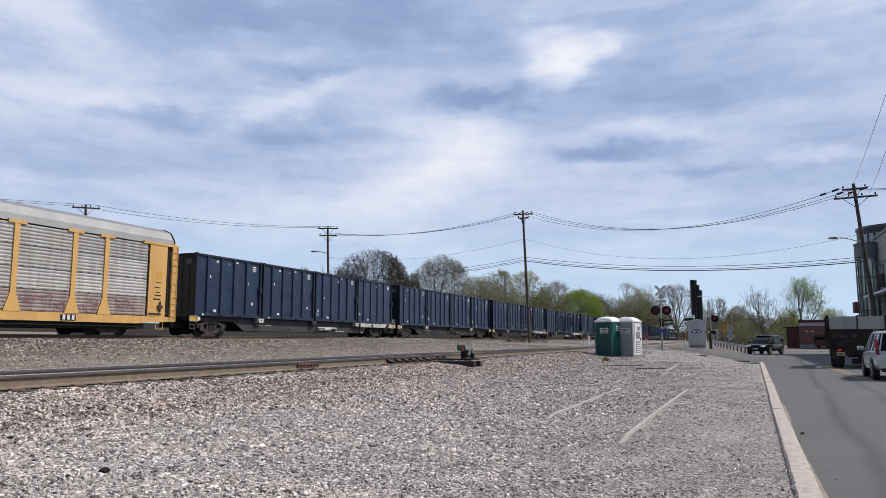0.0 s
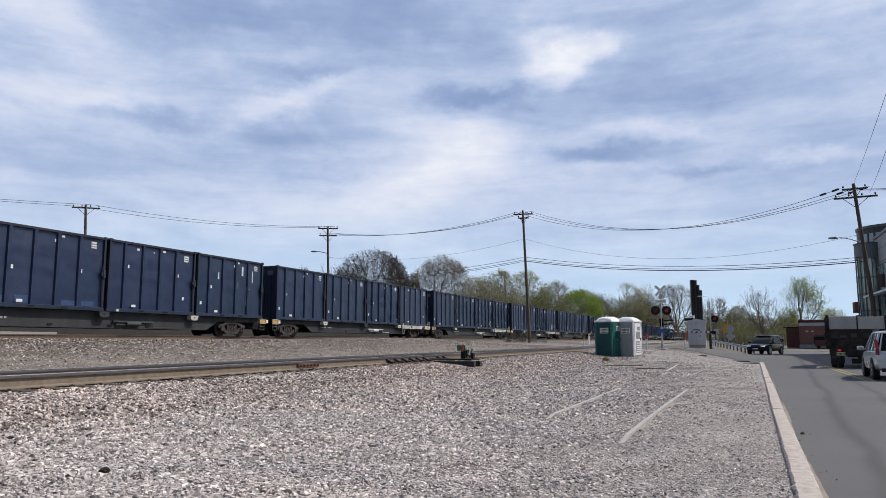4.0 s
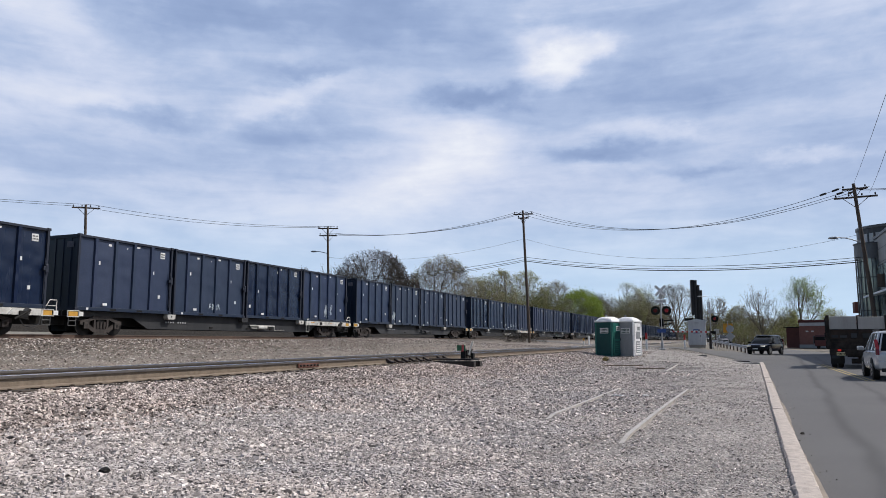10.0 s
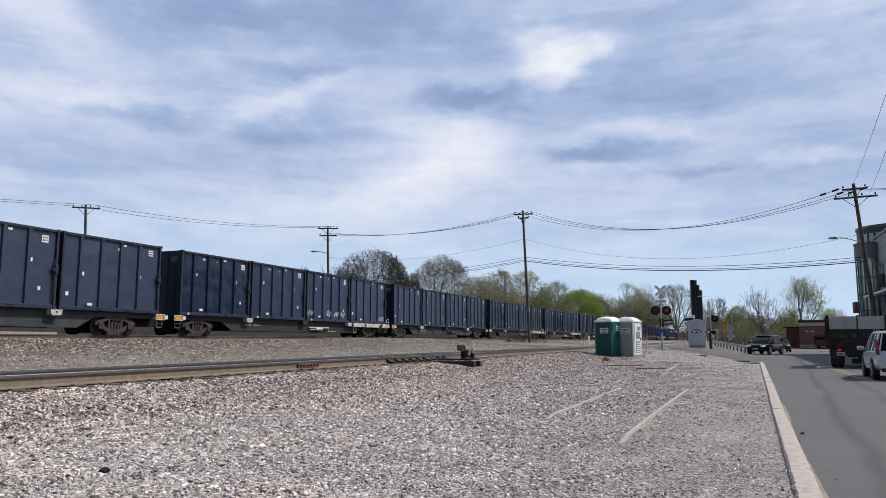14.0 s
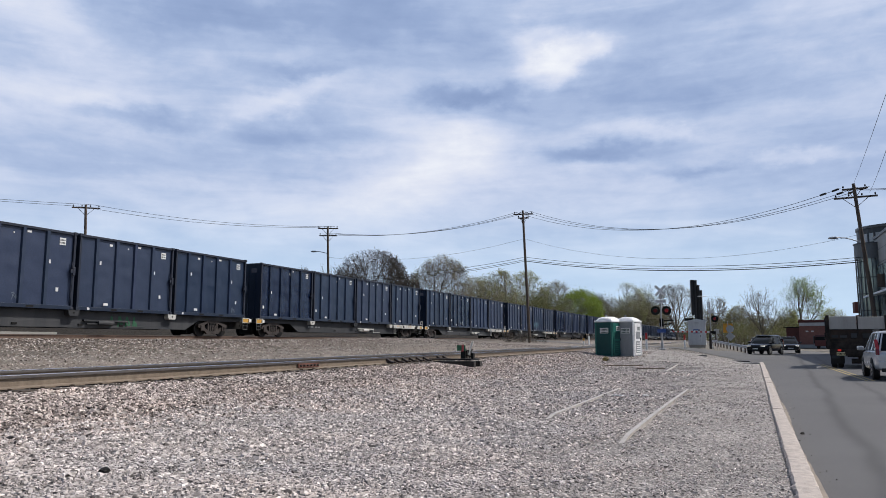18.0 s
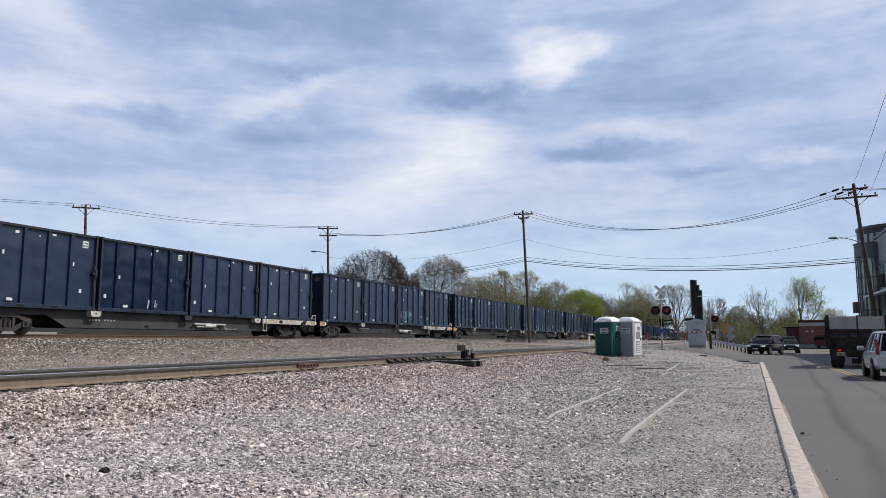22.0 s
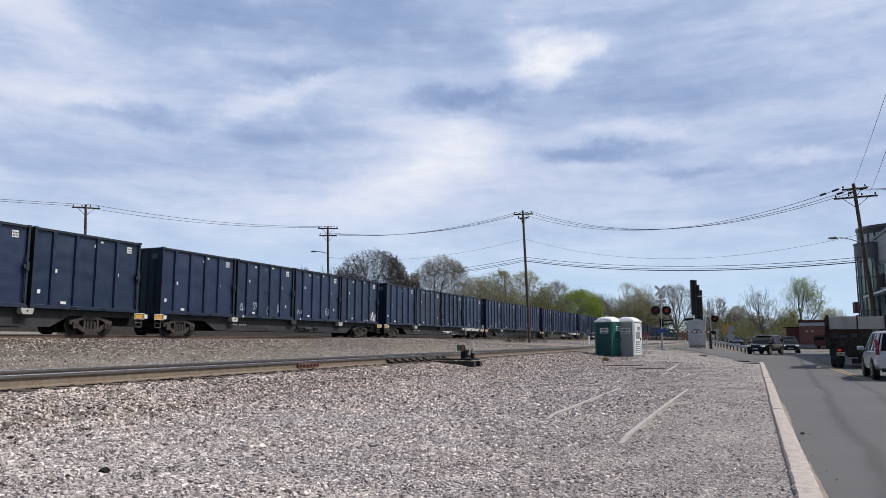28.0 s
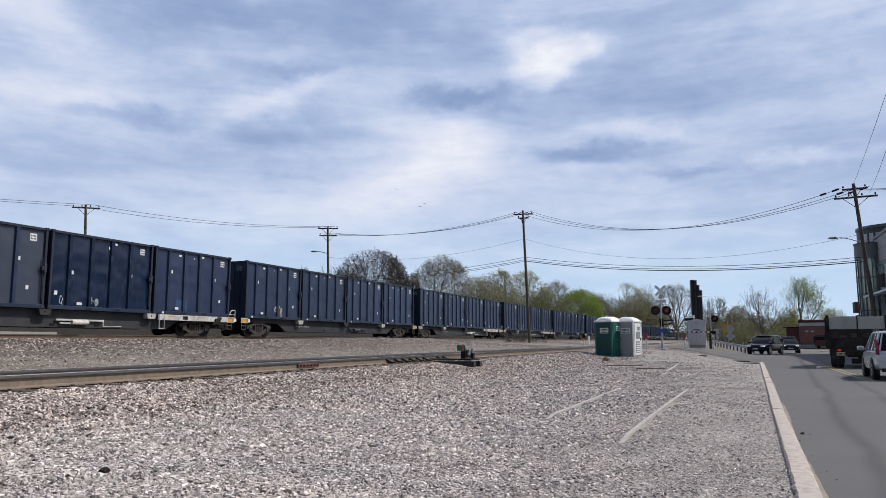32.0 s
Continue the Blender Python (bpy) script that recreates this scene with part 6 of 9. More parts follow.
def portable_toilet(label, shell, doorm, roofm, m, front_door):
    """A moulded cabin 1.12 m square and 2.3 m high; its door is on +x or on -y."""
    t = thing("portable_toilet", label, "portable toilet", "portable toilets", m)
    a = 0.53
    bm = B()
    box(bm, -a - 0.02, a + 0.02, -a - 0.02, a + 0.02, 0.0, 0.12, 0.02)
    part("base_skid", bm, shell, t)
    for nm, x0, x1, y0, y1 in (("wall_panel", -a, a, a - 0.05, a), ("wall_panel", -a, -a + 0.05, -a, a - 0.05), ("wall_panel", a - 0.05, a, -a, a - 0.05), ("wall_panel", -a + 0.05, a - 0.05, -a, -a + 0.05)):
        bm = B()
        box(bm, x0, x1, y0, y1, 0.12, 2.02, 0.012)
        part(nm, bm, shell, t)
    for x in (-a, a):
        for y in (-a, a):
            bm = B()
            rod(bm, (x * 0.96, y * 0.96, 0.1), (x * 0.96, y * 0.96, 2.03), 0.055, seg=10)
            part("corner_moulding", bm, doorm, t, smooth=True)
    bm = B()
    box(bm, -a - 0.04, a + 0.04, -a - 0.04, a + 0.04, 1.98, 2.08, 0.025)
    rim = part("roof_rim", bm, roofm if roofm is M_WHITEP else shell, t)
    # moulded roof: a low dome with rounded bulges across it
    bm = B()
    n, lump = 25, 0.075 if shell is M_GREEN else 0.022
    rows = []
    for i in range(n):
        u = -1 + 2 * i / (n - 1)
        row = []
        for j in range(n):
            v = -1 + 2 * j / (n - 1)
            edge = (1 - abs(u) ** 5) * (1 - abs(v) ** 5)
            z = 2.07 + edge * ((0.13 if shell is M_GREEN else 0.16) + lump * abs(math.sin(math.pi * 2.5 * (v + 1))) + 0.03 * (1 - v * v))
            row.append(bm.verts.new((u * (a + 0.01), v * (a + 0.01), z)))
        rows.append(row)
    for p, q in zip(rows[:-1], rows[1:]):
        for j in range(n - 1):
            bm.faces.new((p[j], q[j], q[j + 1], p[j + 1]))
    part("roof", bm, roofm, t, "white translucent bulging roof", smooth=True)
    # upright grooves moulded into the blank wall
    for y in (-0.27, 0.27):
        bm = B()
        box(bm, -a - 0.012, -a, y - 0.225, y + 0.225, 0.30, 1.20, 0.008)
        part("wall_moulding", bm, shell, t)
    d = B()
    if front_door:
        box(d, a, a + 0.03, -0.40, 0.40, 0.16, 1.92, 0.01)
    else:
        box(d, -0.40, 0.40, -a - 0.03, -a, 0.16, 1.92, 0.01)
    door = part("door", d, doorm, t)
    bm = B()
    for z0, z1 in ((0.26, 0.92), (1.05, 1.45)):
        if front_door:
            box(bm, a + 0.028, a + 0.042, -0.28, 0.28, z0, z1, 0.008)
        else:
            box(bm, -0.28, 0.28, -a - 0.042, -a - 0.028, z0, z1, 0.008)
    part("door_panel", bm, shell, door)
    for k in range(5):
        bm = B()
        z = 0.30 + 0.12 * k
        if front_door:
            box(bm, a + 0.040, a + 0.052, -0.24, 0.24, z, z + 0.05, 0.006)
        else:
            box(bm, -0.24, 0.24, -a - 0.052, -a - 0.040, z, z + 0.05, 0.006)
        part("louvre", bm, doorm, door)
    bm = B()
    if front_door:
        box(bm, a + 0.03, a + 0.07, 0.28, 0.34, 0.95, 1.10, 0.01)
    else:
        box(bm, 0.28, 0.34, -a - 0.07, -a - 0.03, 0.95, 1.10, 0.01)
    part("handle", bm, M_TRIM, door)
    bm = B()
    rod(bm, (0.3, 0.3, 2.1), (0.3, 0.3, 2.42 if not front_door else 2.2), 0.05, seg=10)
    part("vent_pipe", bm, M_GREYP, t)

    def sticker(face, u0, u1, z0, z1, rows):
        bm = B()
        if face == "-x":
            box(bm, -a - 0.012, -a - 0.002, u0, u1, z0, z1)
        elif face == "-y":
            box(bm, u0, u1, -a - 0.052, -a - 0.043, z0, z1)
        st = part("sticker", bm, M_LABEL, t, "white sticker with dark print")
        for fz, fh in rows:
            bm = B()
            zz, hh = z0 + (z1 - z0) * fz, (z1 - z0) * fh
            for i in range(6):
                ua = u0 + (u1 - u0) * (0.08 + i * 0.145)
                ub = ua + (u1 - u0) * 0.11
                if face == "-x":
                    box(bm, -a - 0.016, -a - 0.012, ua, ub, zz, zz + hh)
                else:
                    box(bm, ua, ub, -a - 0.057, -a - 0.052, zz, zz + hh)
            part("print_bar", bm, M_STICK, st)
    sticker("-x", -0.32, 0.22, 1.35, 1.66, ((0.5, 0.36), (0.12, 0.2)))
    if not front_door:
        sticker("-y", -0.12, 0.24, 1.50, 1.75, ((0.5, 0.3), (0.12, 0.2)))
    return t


zt = float(ground_z(44.6, 7.4))
portable_toilet("dark green portable toilet with a white roof on the gravel", M_GREEN, M_GREEN_L, M_WHITEP, at(42.0, 7.17, 0.385, -22), False)
portable_toilet("grey portable toilet with a white door and roof", M_GREYP, M_WHITEP, M_WHITEP, at(42.5, 6.12, 0.385, -16), False)


# ---------- level crossing ----------
M_SIGW = mat("white_sign_sheet", (0.84, 0.84, 0.84), (0.74, 0.74, 0.75), 0.5, scale=5)
M_SIGGREY = mat("dull_aluminium_post", (0.46, 0.46, 0.47), (0.36, 0.36, 0.37), 0.5, 0.2, scale=3)
M_HUT = mat("grey_white_hut_paint", (0.70, 0.70, 0.71), (0.56, 0.56, 0.57), 0.5, scale=1.5, streak=True)
M_REDLAMP = mat("unlit_red_signal_lens", (0.12, 0.010, 0.016), (0.08, 0.008, 0.012), 0.25, scale=8)
M_REDLIT = mat("lit_red_signal_lens", (0.42, 0.02, 0.035), (0.32, 0.02, 0.03), 0.25, scale=8)
M_REDWHITE = mat("red_reflective_tape", (0.55, 0.035, 0.03), (0.45, 0.03, 0.03), 0.45, scale=6)
M_BLUE = mat("blue_sign", (0.03, 0.08, 0.30), (0.02, 0.06, 0.22), 0.5, scale=6)
M_SIGNY = mat("orange_yellow_sign", (0.75, 0.36, 0.03), (0.65, 0.30, 0.03), 0.5, scale=6)
M_SIGNBACK = mat("aluminium_sign_back", (0.48, 0.49, 0.50), (0.4, 0.41, 0.42), 0.45, 0.3, scale=4)


def lamp_head(parent, y, z, lit, x=0.0):
    """A round crossing lamp that looks towards -x."""
    bm = B()
    rod(bm, (x - 0.02, y, z), (x + 0.02, y, z), 0.30, seg=24)
    tgt = part("lamp_target", bm, M_BLACK, parent, "round black lamp background")
    bm = B()
    rod(bm, (x - 0.05, y, z), (x - 0.02, y, z), 0.13, seg=20)
    part("lens", bm, M_REDLIT if lit else M_REDLAMP, tgt, "red signal lens" + (", lit" if lit else ""))
    bm = B()
    rod(bm, (x, y, z), (x + 0.22, y, z), 0.14, 0.10, seg=14)
    part("lamp_housing", bm, M_BLACK, tgt)
    bm = B()
    for i in range(9):
        a0, a1 = radians(20 + 140 * i / 9), radians(20 + 140 * (i + 1) / 9)
        ps = [(x - 0.03, y + 0.17 * math.cos(a0), z + 0.17 * math.sin(a0)), (x - 0.03, y + 0.17 * math.cos(a1), z + 0.17 * math.sin(a1)), (x - 0.24, y + 0.165 * math.cos(a1), z + 0.15 * math.sin(a1)), (x - 0.24, y + 0.165 * math.cos(a0), z + 0.15 * math.sin(a0))]
        top = [bm.verts.new(p) for p in ps]
        bm.faces.new(top)
    bmesh.ops.solidify(bm, geom=list(bm.faces), thickness=0.008)
    part("hood", bm, M_BLACK, tgt)


def crossing_signal(label, m, full):
    g = thing("crossing_signal", label, "crossing signal", "crossing signals", m)
    bm = B()
    rod(bm, (0, 0, 0), (0, 0, 4.1), 0.055, seg=12)
    part("mast", bm, M_SIGGREY, g, "grey aluminium mast")
    bm = B()
    box(bm, -0.22, 0.22, -0.22, 0.22, 0.0, 0.10, 0.02)
    rod(bm, (0, 0, 0.1), (0, 0, 0.5), 0.12, 0.08, seg=12)
    part("base", bm, M_SIGGREY, g)
    for y, lit in (((0.36, False), (-0.36, True)) if full else ((-0.36, True),)):
        lamp_head(g, y, 2.62, lit, -0.08)
    bm = B()
    rod(bm, (0.0, -0.36, 2.62), (0.0, 0.36, 2.62), 0.03, seg=8)
    part("lamp_arm", bm, M_BLACK, g)
    if full:
        for turn in (45, -45):
            bm = B()
            box(bm, -0.012, 0.012, -0.46, 0.46, -0.085, 0.085, 0.004)
            blade = part("crossbuck_blade", bm, M_SIGW, g, "white crossbuck blade with worn letters")
            blade.matrix_basis = pose(-0.09 - (0.02 if turn > 0 else 0), 0, 3.95, turn, 0, 0)
            for i in range(8):
                if i == 4 or i == 3:
                    continue
                bm = B()
                y = -0.42 + i * 0.11
                box(bm, -0.016, -0.0125, y, y + 0.05, -0.05, 0.05)
                part("letter_bar", bm, M_SIGGREY, blade)
        bm = B()
        box(bm, -0.09, -0.07, -0.36, 0.36, 3.12, 3.36, 0.004)
        tp = part("track_count_plate", bm, M_SIGW, g, "white plate below the crossbuck")
        for i in range(6):
            bm = B()
            box(bm, -0.095, -0.0905, -0.30 + i * 0.10, -0.30 + i * 0.10 + 0.07, 3.17, 3.31)
            part("letter_bar", bm, M_SIGGREY, tp)
        bm = B()
        box(bm, -0.075, -0.055, -0.10, 0.10, 3.4, 3.72)
        part("small_plate", bm, M_SIGGREY, g)
        bm = B()
        box(bm, -0.10, -0.08, -0.28, 0.28, 1.15, 1.38, 0.004)
        part("blue_plate", bm, M_BLUE, g, "small blue notice plate")
        bm = B()
        rod(bm, (0.1, -0.1, 1.95), (0.3, -0.75, 2.0), 0.05, seg=8)
        rod(bm, (0.1, -0.1, 1.70), (0.3, -0.6, 1.75), 0.05, seg=8)
        box(bm, -0.05, 0.30, -0.14, 0.14, 1.55, 2.1, 0.03)
        part("bell_and_back_lamp", bm, M_BLACK, g)
    else:
        bm = B()
        box(bm, -0.09, -0.07, -0.36, 0.16, 3.12, 3.40, 0.004)
        part("small_plate", bm, M_SIGW, g)
        bm = B()
        box(bm, -0.02, 0.02, -0.04, 0.09, 3.6, 4.1)
        part("sign_edge", bm, M_SIGW, g, "white sign seen edge on")
    return g


crossing_signal("grey crossing signal with crossbuck and red lamps", at(50.6, 5.1, 0.70), True)
crossing_signal("crossing signal mast beside the signal hut", at(69.0, 2.75, 0.60), False)


def gate_arm():
    g = thing("crossing_gate", "lowered red and white crossing gate arm", "crossing gate", m=at(66.6, 2.72, 0.60, 0))
    bm = B()
    box(bm, -0.10, 0.10, -0.10, 0.10, 0.0, 1.25, 0.03)
    rod(bm, (0, 0, 1.1), (0, 0, 1.75), 0.05, seg=10)
    part("gate_machine", bm, M_TRUCK, g)
    for i in range(17):
        bm = B()
        y0 = 0.05 + (i // 2) * 0.38 + (0.21 if i % 2 else 0.0)
        box(bm, -0.03, 0.03, y0, y0 + (0.17 if i % 2 else 0.21), 1.37 + 0.003 * i, 1.50 + 0.003 * i, 0.008)
        part("arm_stripe", bm, M_REDWHITE if i % 2 else M_SIGW, g, "red stripe" if i % 2 else "white stripe")
    for y in (0.9, 2.0, 3.1):
        bm = B()
        rod(bm, (0, y, 1.5), (0, y, 1.64), 0.05, seg=8)
        part("arm_lamp", bm, M_REDLAMP, g)
    bm = B()
    prism(bm, [(-0.45, 1.22), (-0.45, 1.52), (0.08, 1.50), (0.08, 1.36)], 0.06, 0.12, axis="x")
    part("counterweight_arm", bm, M_BLACK, g)


gate_arm()


def signal_hut():
    h = thing("signal_hut", "pale grey metal signal hut beside the crossing", "signal hut", m=at(69.6, 3.95, 0.66, 2) @ Matrix.Diagonal((0.8, 0.86, 0.95, 1)))
    bm = B()
    box(bm, -0.9, 0.9, -0.88, 0.88, 0.25, 2.45, 0.02)
    part("body", bm, M_HUT, h)
    bm = B()
    prism(bm, [(-1.02, 2.42), (1.02, 2.42), (1.02, 2.50), (0.0, 2.72), (-1.02, 2.50)], -1.0, 1.0, axis="x")
    part("roof", bm, M_HUT, h, "shallow metal roof")
    bm = B()
    box(bm, -0.8, 0.8, -0.8, 0.8, 0.0, 0.25)
    part("plinth", bm, M_KERB, h)
    bm = B()
    box(bm, -0.93, -0.90, -0.42, 0.42, 0.32, 2.2, 0.008)
    d = part("door", bm, M_HUT, h)
    bm = B()
    box(bm, -0.95, -0.932, -0.26, 0.34, 1.35, 1.72)
    part("notice", bm, M_BLUE, d, "blue notice on the door")
    for i in range(3):
        bm = B()
        box(bm, -0.956, -0.951, -0.2, 0.28, 1.42 + i * 0.09, 1.45 + i * 0.09)
        part("print_bar", bm, M_SIGW, d)
    bm = B()
    rod(bm, (-0.97, -0.34, 1.0), (-0.97, -0.34, 1.2), 0.02, seg=6)
    part("handle", bm, M_TRIM, d)
    bm = B()
    box(bm, -0.92, -0.90, -0.2, 0.2, 2.28, 2.36)
    part("vent", bm, M_SIGGREY, h)


signal_hut()


M_SIGBLACK = mat("weathered_black_paint", (0.012, 0.011, 0.013), (0.03, 0.028, 0.03), 0.5, scale=2, streak=True)


def signal_tower():
    """Stepped black panels round a mast, above and behind the hut."""
    g = thing("railway_signal", "tall black railway signal with stepped panels on a mast", "railway signal", m=at(72.2, 4.0, 0.22, -4))
    bm = B()
    rod(bm, (0, 0, 0), (0, 0, 6.2), 0.10, seg=12)
    part("mast", bm, M_BLACK, g)
    for i, (y, z0, z1, w) in enumerate(((0.37, 3.45, 6.75, 0.26), (0.10, 2.95, 6.72, 0.30), (-0.15, 2.85, 6.25, 0.24), (-0.36, 2.8, 5.75, 0.24))):
        bm = B()
        curve = [(w / 2 * math.cos(math.pi * k / 10), -w * 0.42 * math.sin(math.pi * k / 10)) for k in range(11)]
        prism(bm, [(c[1] - 0.06 + 0.05 * i, y + c[0]) for c in curve] + [(0.06 + 0.05 * i, y - w / 2), (0.06 + 0.05 * i, y + w / 2)], z0, z1, axis="z")
        pn = part("panel", bm, M_SIGBLACK, g, "weathered black upright panel")
        bm = B()
        box(bm, -0.10 + 0.05 * i, 0.07 + 0.05 * i, y - w / 2 - 0.02, y + w / 2 + 0.02, z1 - 0.02, z1 + 0.03, 0.01)
        part("cap", bm, M_BLACK, pn)
    # added pale strip: the highlight down the left panel's side, put in as colour
    bm = B()
    box(bm, -0.12, 0.02, 0.50, 0.56, 3.5, 6.7, 0.01)
    part("edge_strip", bm, M_SIGGREY, g, "grey strip standing for the highlight on the panel's edge")
    for y, z in ((0.9, 3.05), (0.6, 2.9)):
        bm = B()
        box(bm, -0.12, 0.12, y - 0.5, y + 0.3, z - 0.13, z + 0.13, 0.05)
        part("lamp_box", bm, M_BLACK, g)
    bm = B()
    box(bm, -0.4, 0.4, -0.8, 0.6, 2.55, 2.65)
    part("platform", bm, M_BLACK, g)
    bm = B()
    rod(bm, (-0.2, -0.1, 5.2), (-0.2, -1.0, 5.2), 0.03, seg=6)
    part("arm", bm, M_SIGW, g, "white side arm")
    bm = B()
    box(bm, -0.2, 0.2, -0.75, -0.5, 2.65, 3.1, 0.03)
    part("case", bm, M_SIGGREY, g)


signal_tower()


def marker_post(s, q, z, h, top, label):
    g = thing("marker_post", label, "marker post", "marker posts at the crossing", at(s, q, z))
    bm = B()
    box(bm, -0.05, 0.05, -0.06, 0.06, 0.0, h, 0.012)
    p = part("post", bm, M_SIGW, g)
    bm = B()
    box(bm, -0.056, 0.056, -0.066, 0.066, h * 0.62, h + 0.01, 0.012)
    part("band", bm, top, g, "coloured top band")


marker_post(50.0, 6.05, 0.74, 1.08, M_REDWHITE, "white flexible post with a red top")
marker_post(62.0, 4.5, 0.68, 1.1, M_REDWHITE, "white post with a red band by the gate")
marker_post(62.0, 12.7, 0.95, 0.55, M_ORANGE, "short orange and white marker post by the tracks")
marker_post(61.5, 12.15, 0.95, 0.75, M_SIGW, "short white marker post by the tracks")


def road_signs():
    g = thing("road_sign", "orange-yellow sign with grey sign backs on a post", "road sign", m=at(78.0, 1.50, 0.32, -6))
    bm = B()
    rod(bm, (0, 0, 0), (0, 0, 2.9), 0.035, seg=8)
    part("post", bm, M_SIGGREY, g)
    bm = B()
    box(bm, 0.02, 0.04, -0.45, 0.45, 1.75, 2.65, 0.004)
    part("yellow_panel", bm, M_SIGNY, g, "orange-yellow sign panel")
    bm = B()
    rod(bm, (-0.04, -0.2, 2.12), (-0.06, -0.2, 2.12), 0.38, seg=8)
    part("octagon", bm, M_SIGNBACK, g, "grey back of an octagonal sign")
    bm = B()
    box(bm, -0.01, 0.01, -0.33, 0.33, -0.33, 0.33, 0.004)
    d = part("diamond", bm, M_SIGNBACK, g, "grey back of a diamond sign")
    d.matrix_basis = pose(-0.05, -0.2, 1.38, 45, 0, 0)
    g2 = thing("small_sign", "small grey sign back on a thin post", "road sign", m=at(79.0, 2.6, 0.2, -6))
    bm = B()
    rod(bm, (0, 0, 0), (0, 0, 2.3), 0.03, seg=8)
    part("post", bm, M_SIGGREY, g2)
    bm = B()
    box(bm, -0.05, -0.03, -0.25, 0.25, 1.75, 2.25, 0.004)
    part("panel", bm, M_SIGNBACK, g2)


road_signs()


def guardrail():
    g = thing("guardrail", "weathered grey steel guardrail on short posts", "guardrail", m=PLAN)
    pts = [(76.5 + i * 2.0, -0.65 + 0.385 * i) for i in range(14)]
    for (s, q), (s2, q2) in zip(pts[:-1], pts[1:]):
        z = float(ground_z(s, q)) + 0.05
        a = math.degrees(math.atan2(q2 - q, s2 - s))
        ln = math.hypot(s2 - s, q2 - q)
        bm = B()
        prof = [(-0.02, 0.44), (0.03, 0.50), (-0.03, 0.57), (0.03, 0.64), (-0.02, 0.72), (-0.035, 0.72), (0.005, 0.64), (-0.045, 0.57), (0.005, 0.50), (-0.035, 0.44)]
        prism(bm, prof, 0, ln + 0.05, axis="x")
        b = part("beam", bm, M_GALV, g, "corrugated steel beam")
        b.matrix_basis = pose(s, q, z, 0, 0, a)
        bm = B()
        box(bm, -0.05, 0.05, -0.17, -0.05, -0.2, 0.66)
        p = part("post", bm, M_POLE, g, "dark wooden post")
        p.matrix_basis = pose(s, q, z, 0, 0, a)


guardrail()


M_TARRED = mat("tarred_timber", (0.016, 0.014, 0.015), (0.035, 0.03, 0.028), 0.75, scale=5, bump=0.4)


def switch_stand():
    """Low switch stand with a red and green target on two long ties."""
    z = NEAR_RAIL - 0.19
    g = thing("switch_stand", "low black switch stand with green and red target", "switch stand", m=at(21.3, 8.25, z))
    for x in (-0.28, 0.28):
        bm = B()
        box(bm, x - 0.11, x + 0.11, -0.6, 1.2, -0.15, 0.01, 0.012)
        part("head_tie", bm, M_TARRED, g, "tarred timber head tie")
    bm = B()
    box(bm, -0.36, 0.36, -0.50, -0.05, 0.04, 0.085, 0.01)
    part("base_plate", bm, M_BLACK, g)
    bm = B()
    prism(bm, [(-0.10, 0.08), (0.10, 0.08), (0.055, 0.40), (-0.055, 0.40)], -0.20, -0.06, axis="y")
    rod(bm, (0, -0.13, 0.36), (0, -0.13, 0.44), 0.05, seg=10)
    part("gear_housing", bm, M_BLACK, g)
    bm = B()
    rod(bm, (0, -0.13, 0.40), (0, -0.13, 0.52), 0.018, seg=8)
    part("spindle", bm, M_BLACK, g)
    bm = B()
    box(bm, -0.112, -0.092, -0.22, 0.05, 0.33, 0.50, 0.004)
    t = part("target", bm, mat("green_target", (0.03, 0.16, 0.085), (0.02, 0.12, 0.06), 0.5), g, "green target plate")
    bm = B()
    box(bm, -0.125, -0.11, -0.175, -0.105, 0.31, 0.51, 0.004)
    part("red_blade", bm, mat("red_target", (0.55, 0.10, 0.10), (0.4, 0.07, 0.07), 0.5), t, "faded red target blade")
    bm = B()
    for y in (-0.26, -0.33, -0.40):
        rod(bm, (-0.05, y, 0.08), (0.05, y + 0.05, 0.34), 0.020, seg=6)
    rod(bm, (0, -0.10, 0.20), (0, -0.46, 0.14), 0.022, seg=6)
    rod(bm, (0, -0.10, 0.30), (0, -0.44, 0.36), 0.018, seg=6)
    box(bm, -0.08, 0.08, -0.47, -0.38, 0.08, 0.26, 0.02)
    part("linkage", bm, M_BLACK, g, "black rods and cranks")
    bm = B()
    rod(bm, (-0.12, -0.34, 0.20), (-0.10, -0.42, 0.48), 0.022, seg=8)
    rod(bm, (-0.10, -0.42, 0.48), (-0.09, -0.47, 0.62), 0.034, seg=8)
    part("throw_lever", bm, M_WHITE, g, "pale throw lever")
    bm = B()
    rod(bm, (0, -0.05, 0.06), (0, 1.2, 0.06), 0.025, seg=8)
    part("connecting_rod", bm, M_TRUCK, g)
    # braces along the outer rail, and the joint bar
    for i, s in enumerate((18.3, 18.8, 19.3, 19.8, 20.3, 20.8, 21.9, 22.4)):
        b = thing("rail_brace", "rusty steel rail brace against the siding rail", "rail brace", "rail braces", at(s, 9.3 - 0.07, NEAR_RAIL - 0.17))
        bm = B()
        prism(bm, [(-0.26, 0.0), (0.02, 0.0), (0.055, 0.11), (0.02, 0.12), (-0.10, 0.05), (-0.26, 0.03)], -0.05, 0.05, axis="x")
        part("casting", bm, M_TRUCK, b)
        bm = B()
        rod(bm, (0, -0.2, 0.0), (0, -0.2, 0.06), 0.022, seg=6)
        part("bolt", bm, M_RAIL, b)
    j = thing("joint_bar", "rusty bolted joint bar on the rail", "joint bar", m=at(14.3, 9.3 - 0.028, NEAR_RAIL - 0.1))
    bm = B()
    box(bm, -0.42, 0.42, -0.03, 0.0, -0.055, 0.05, 0.008)
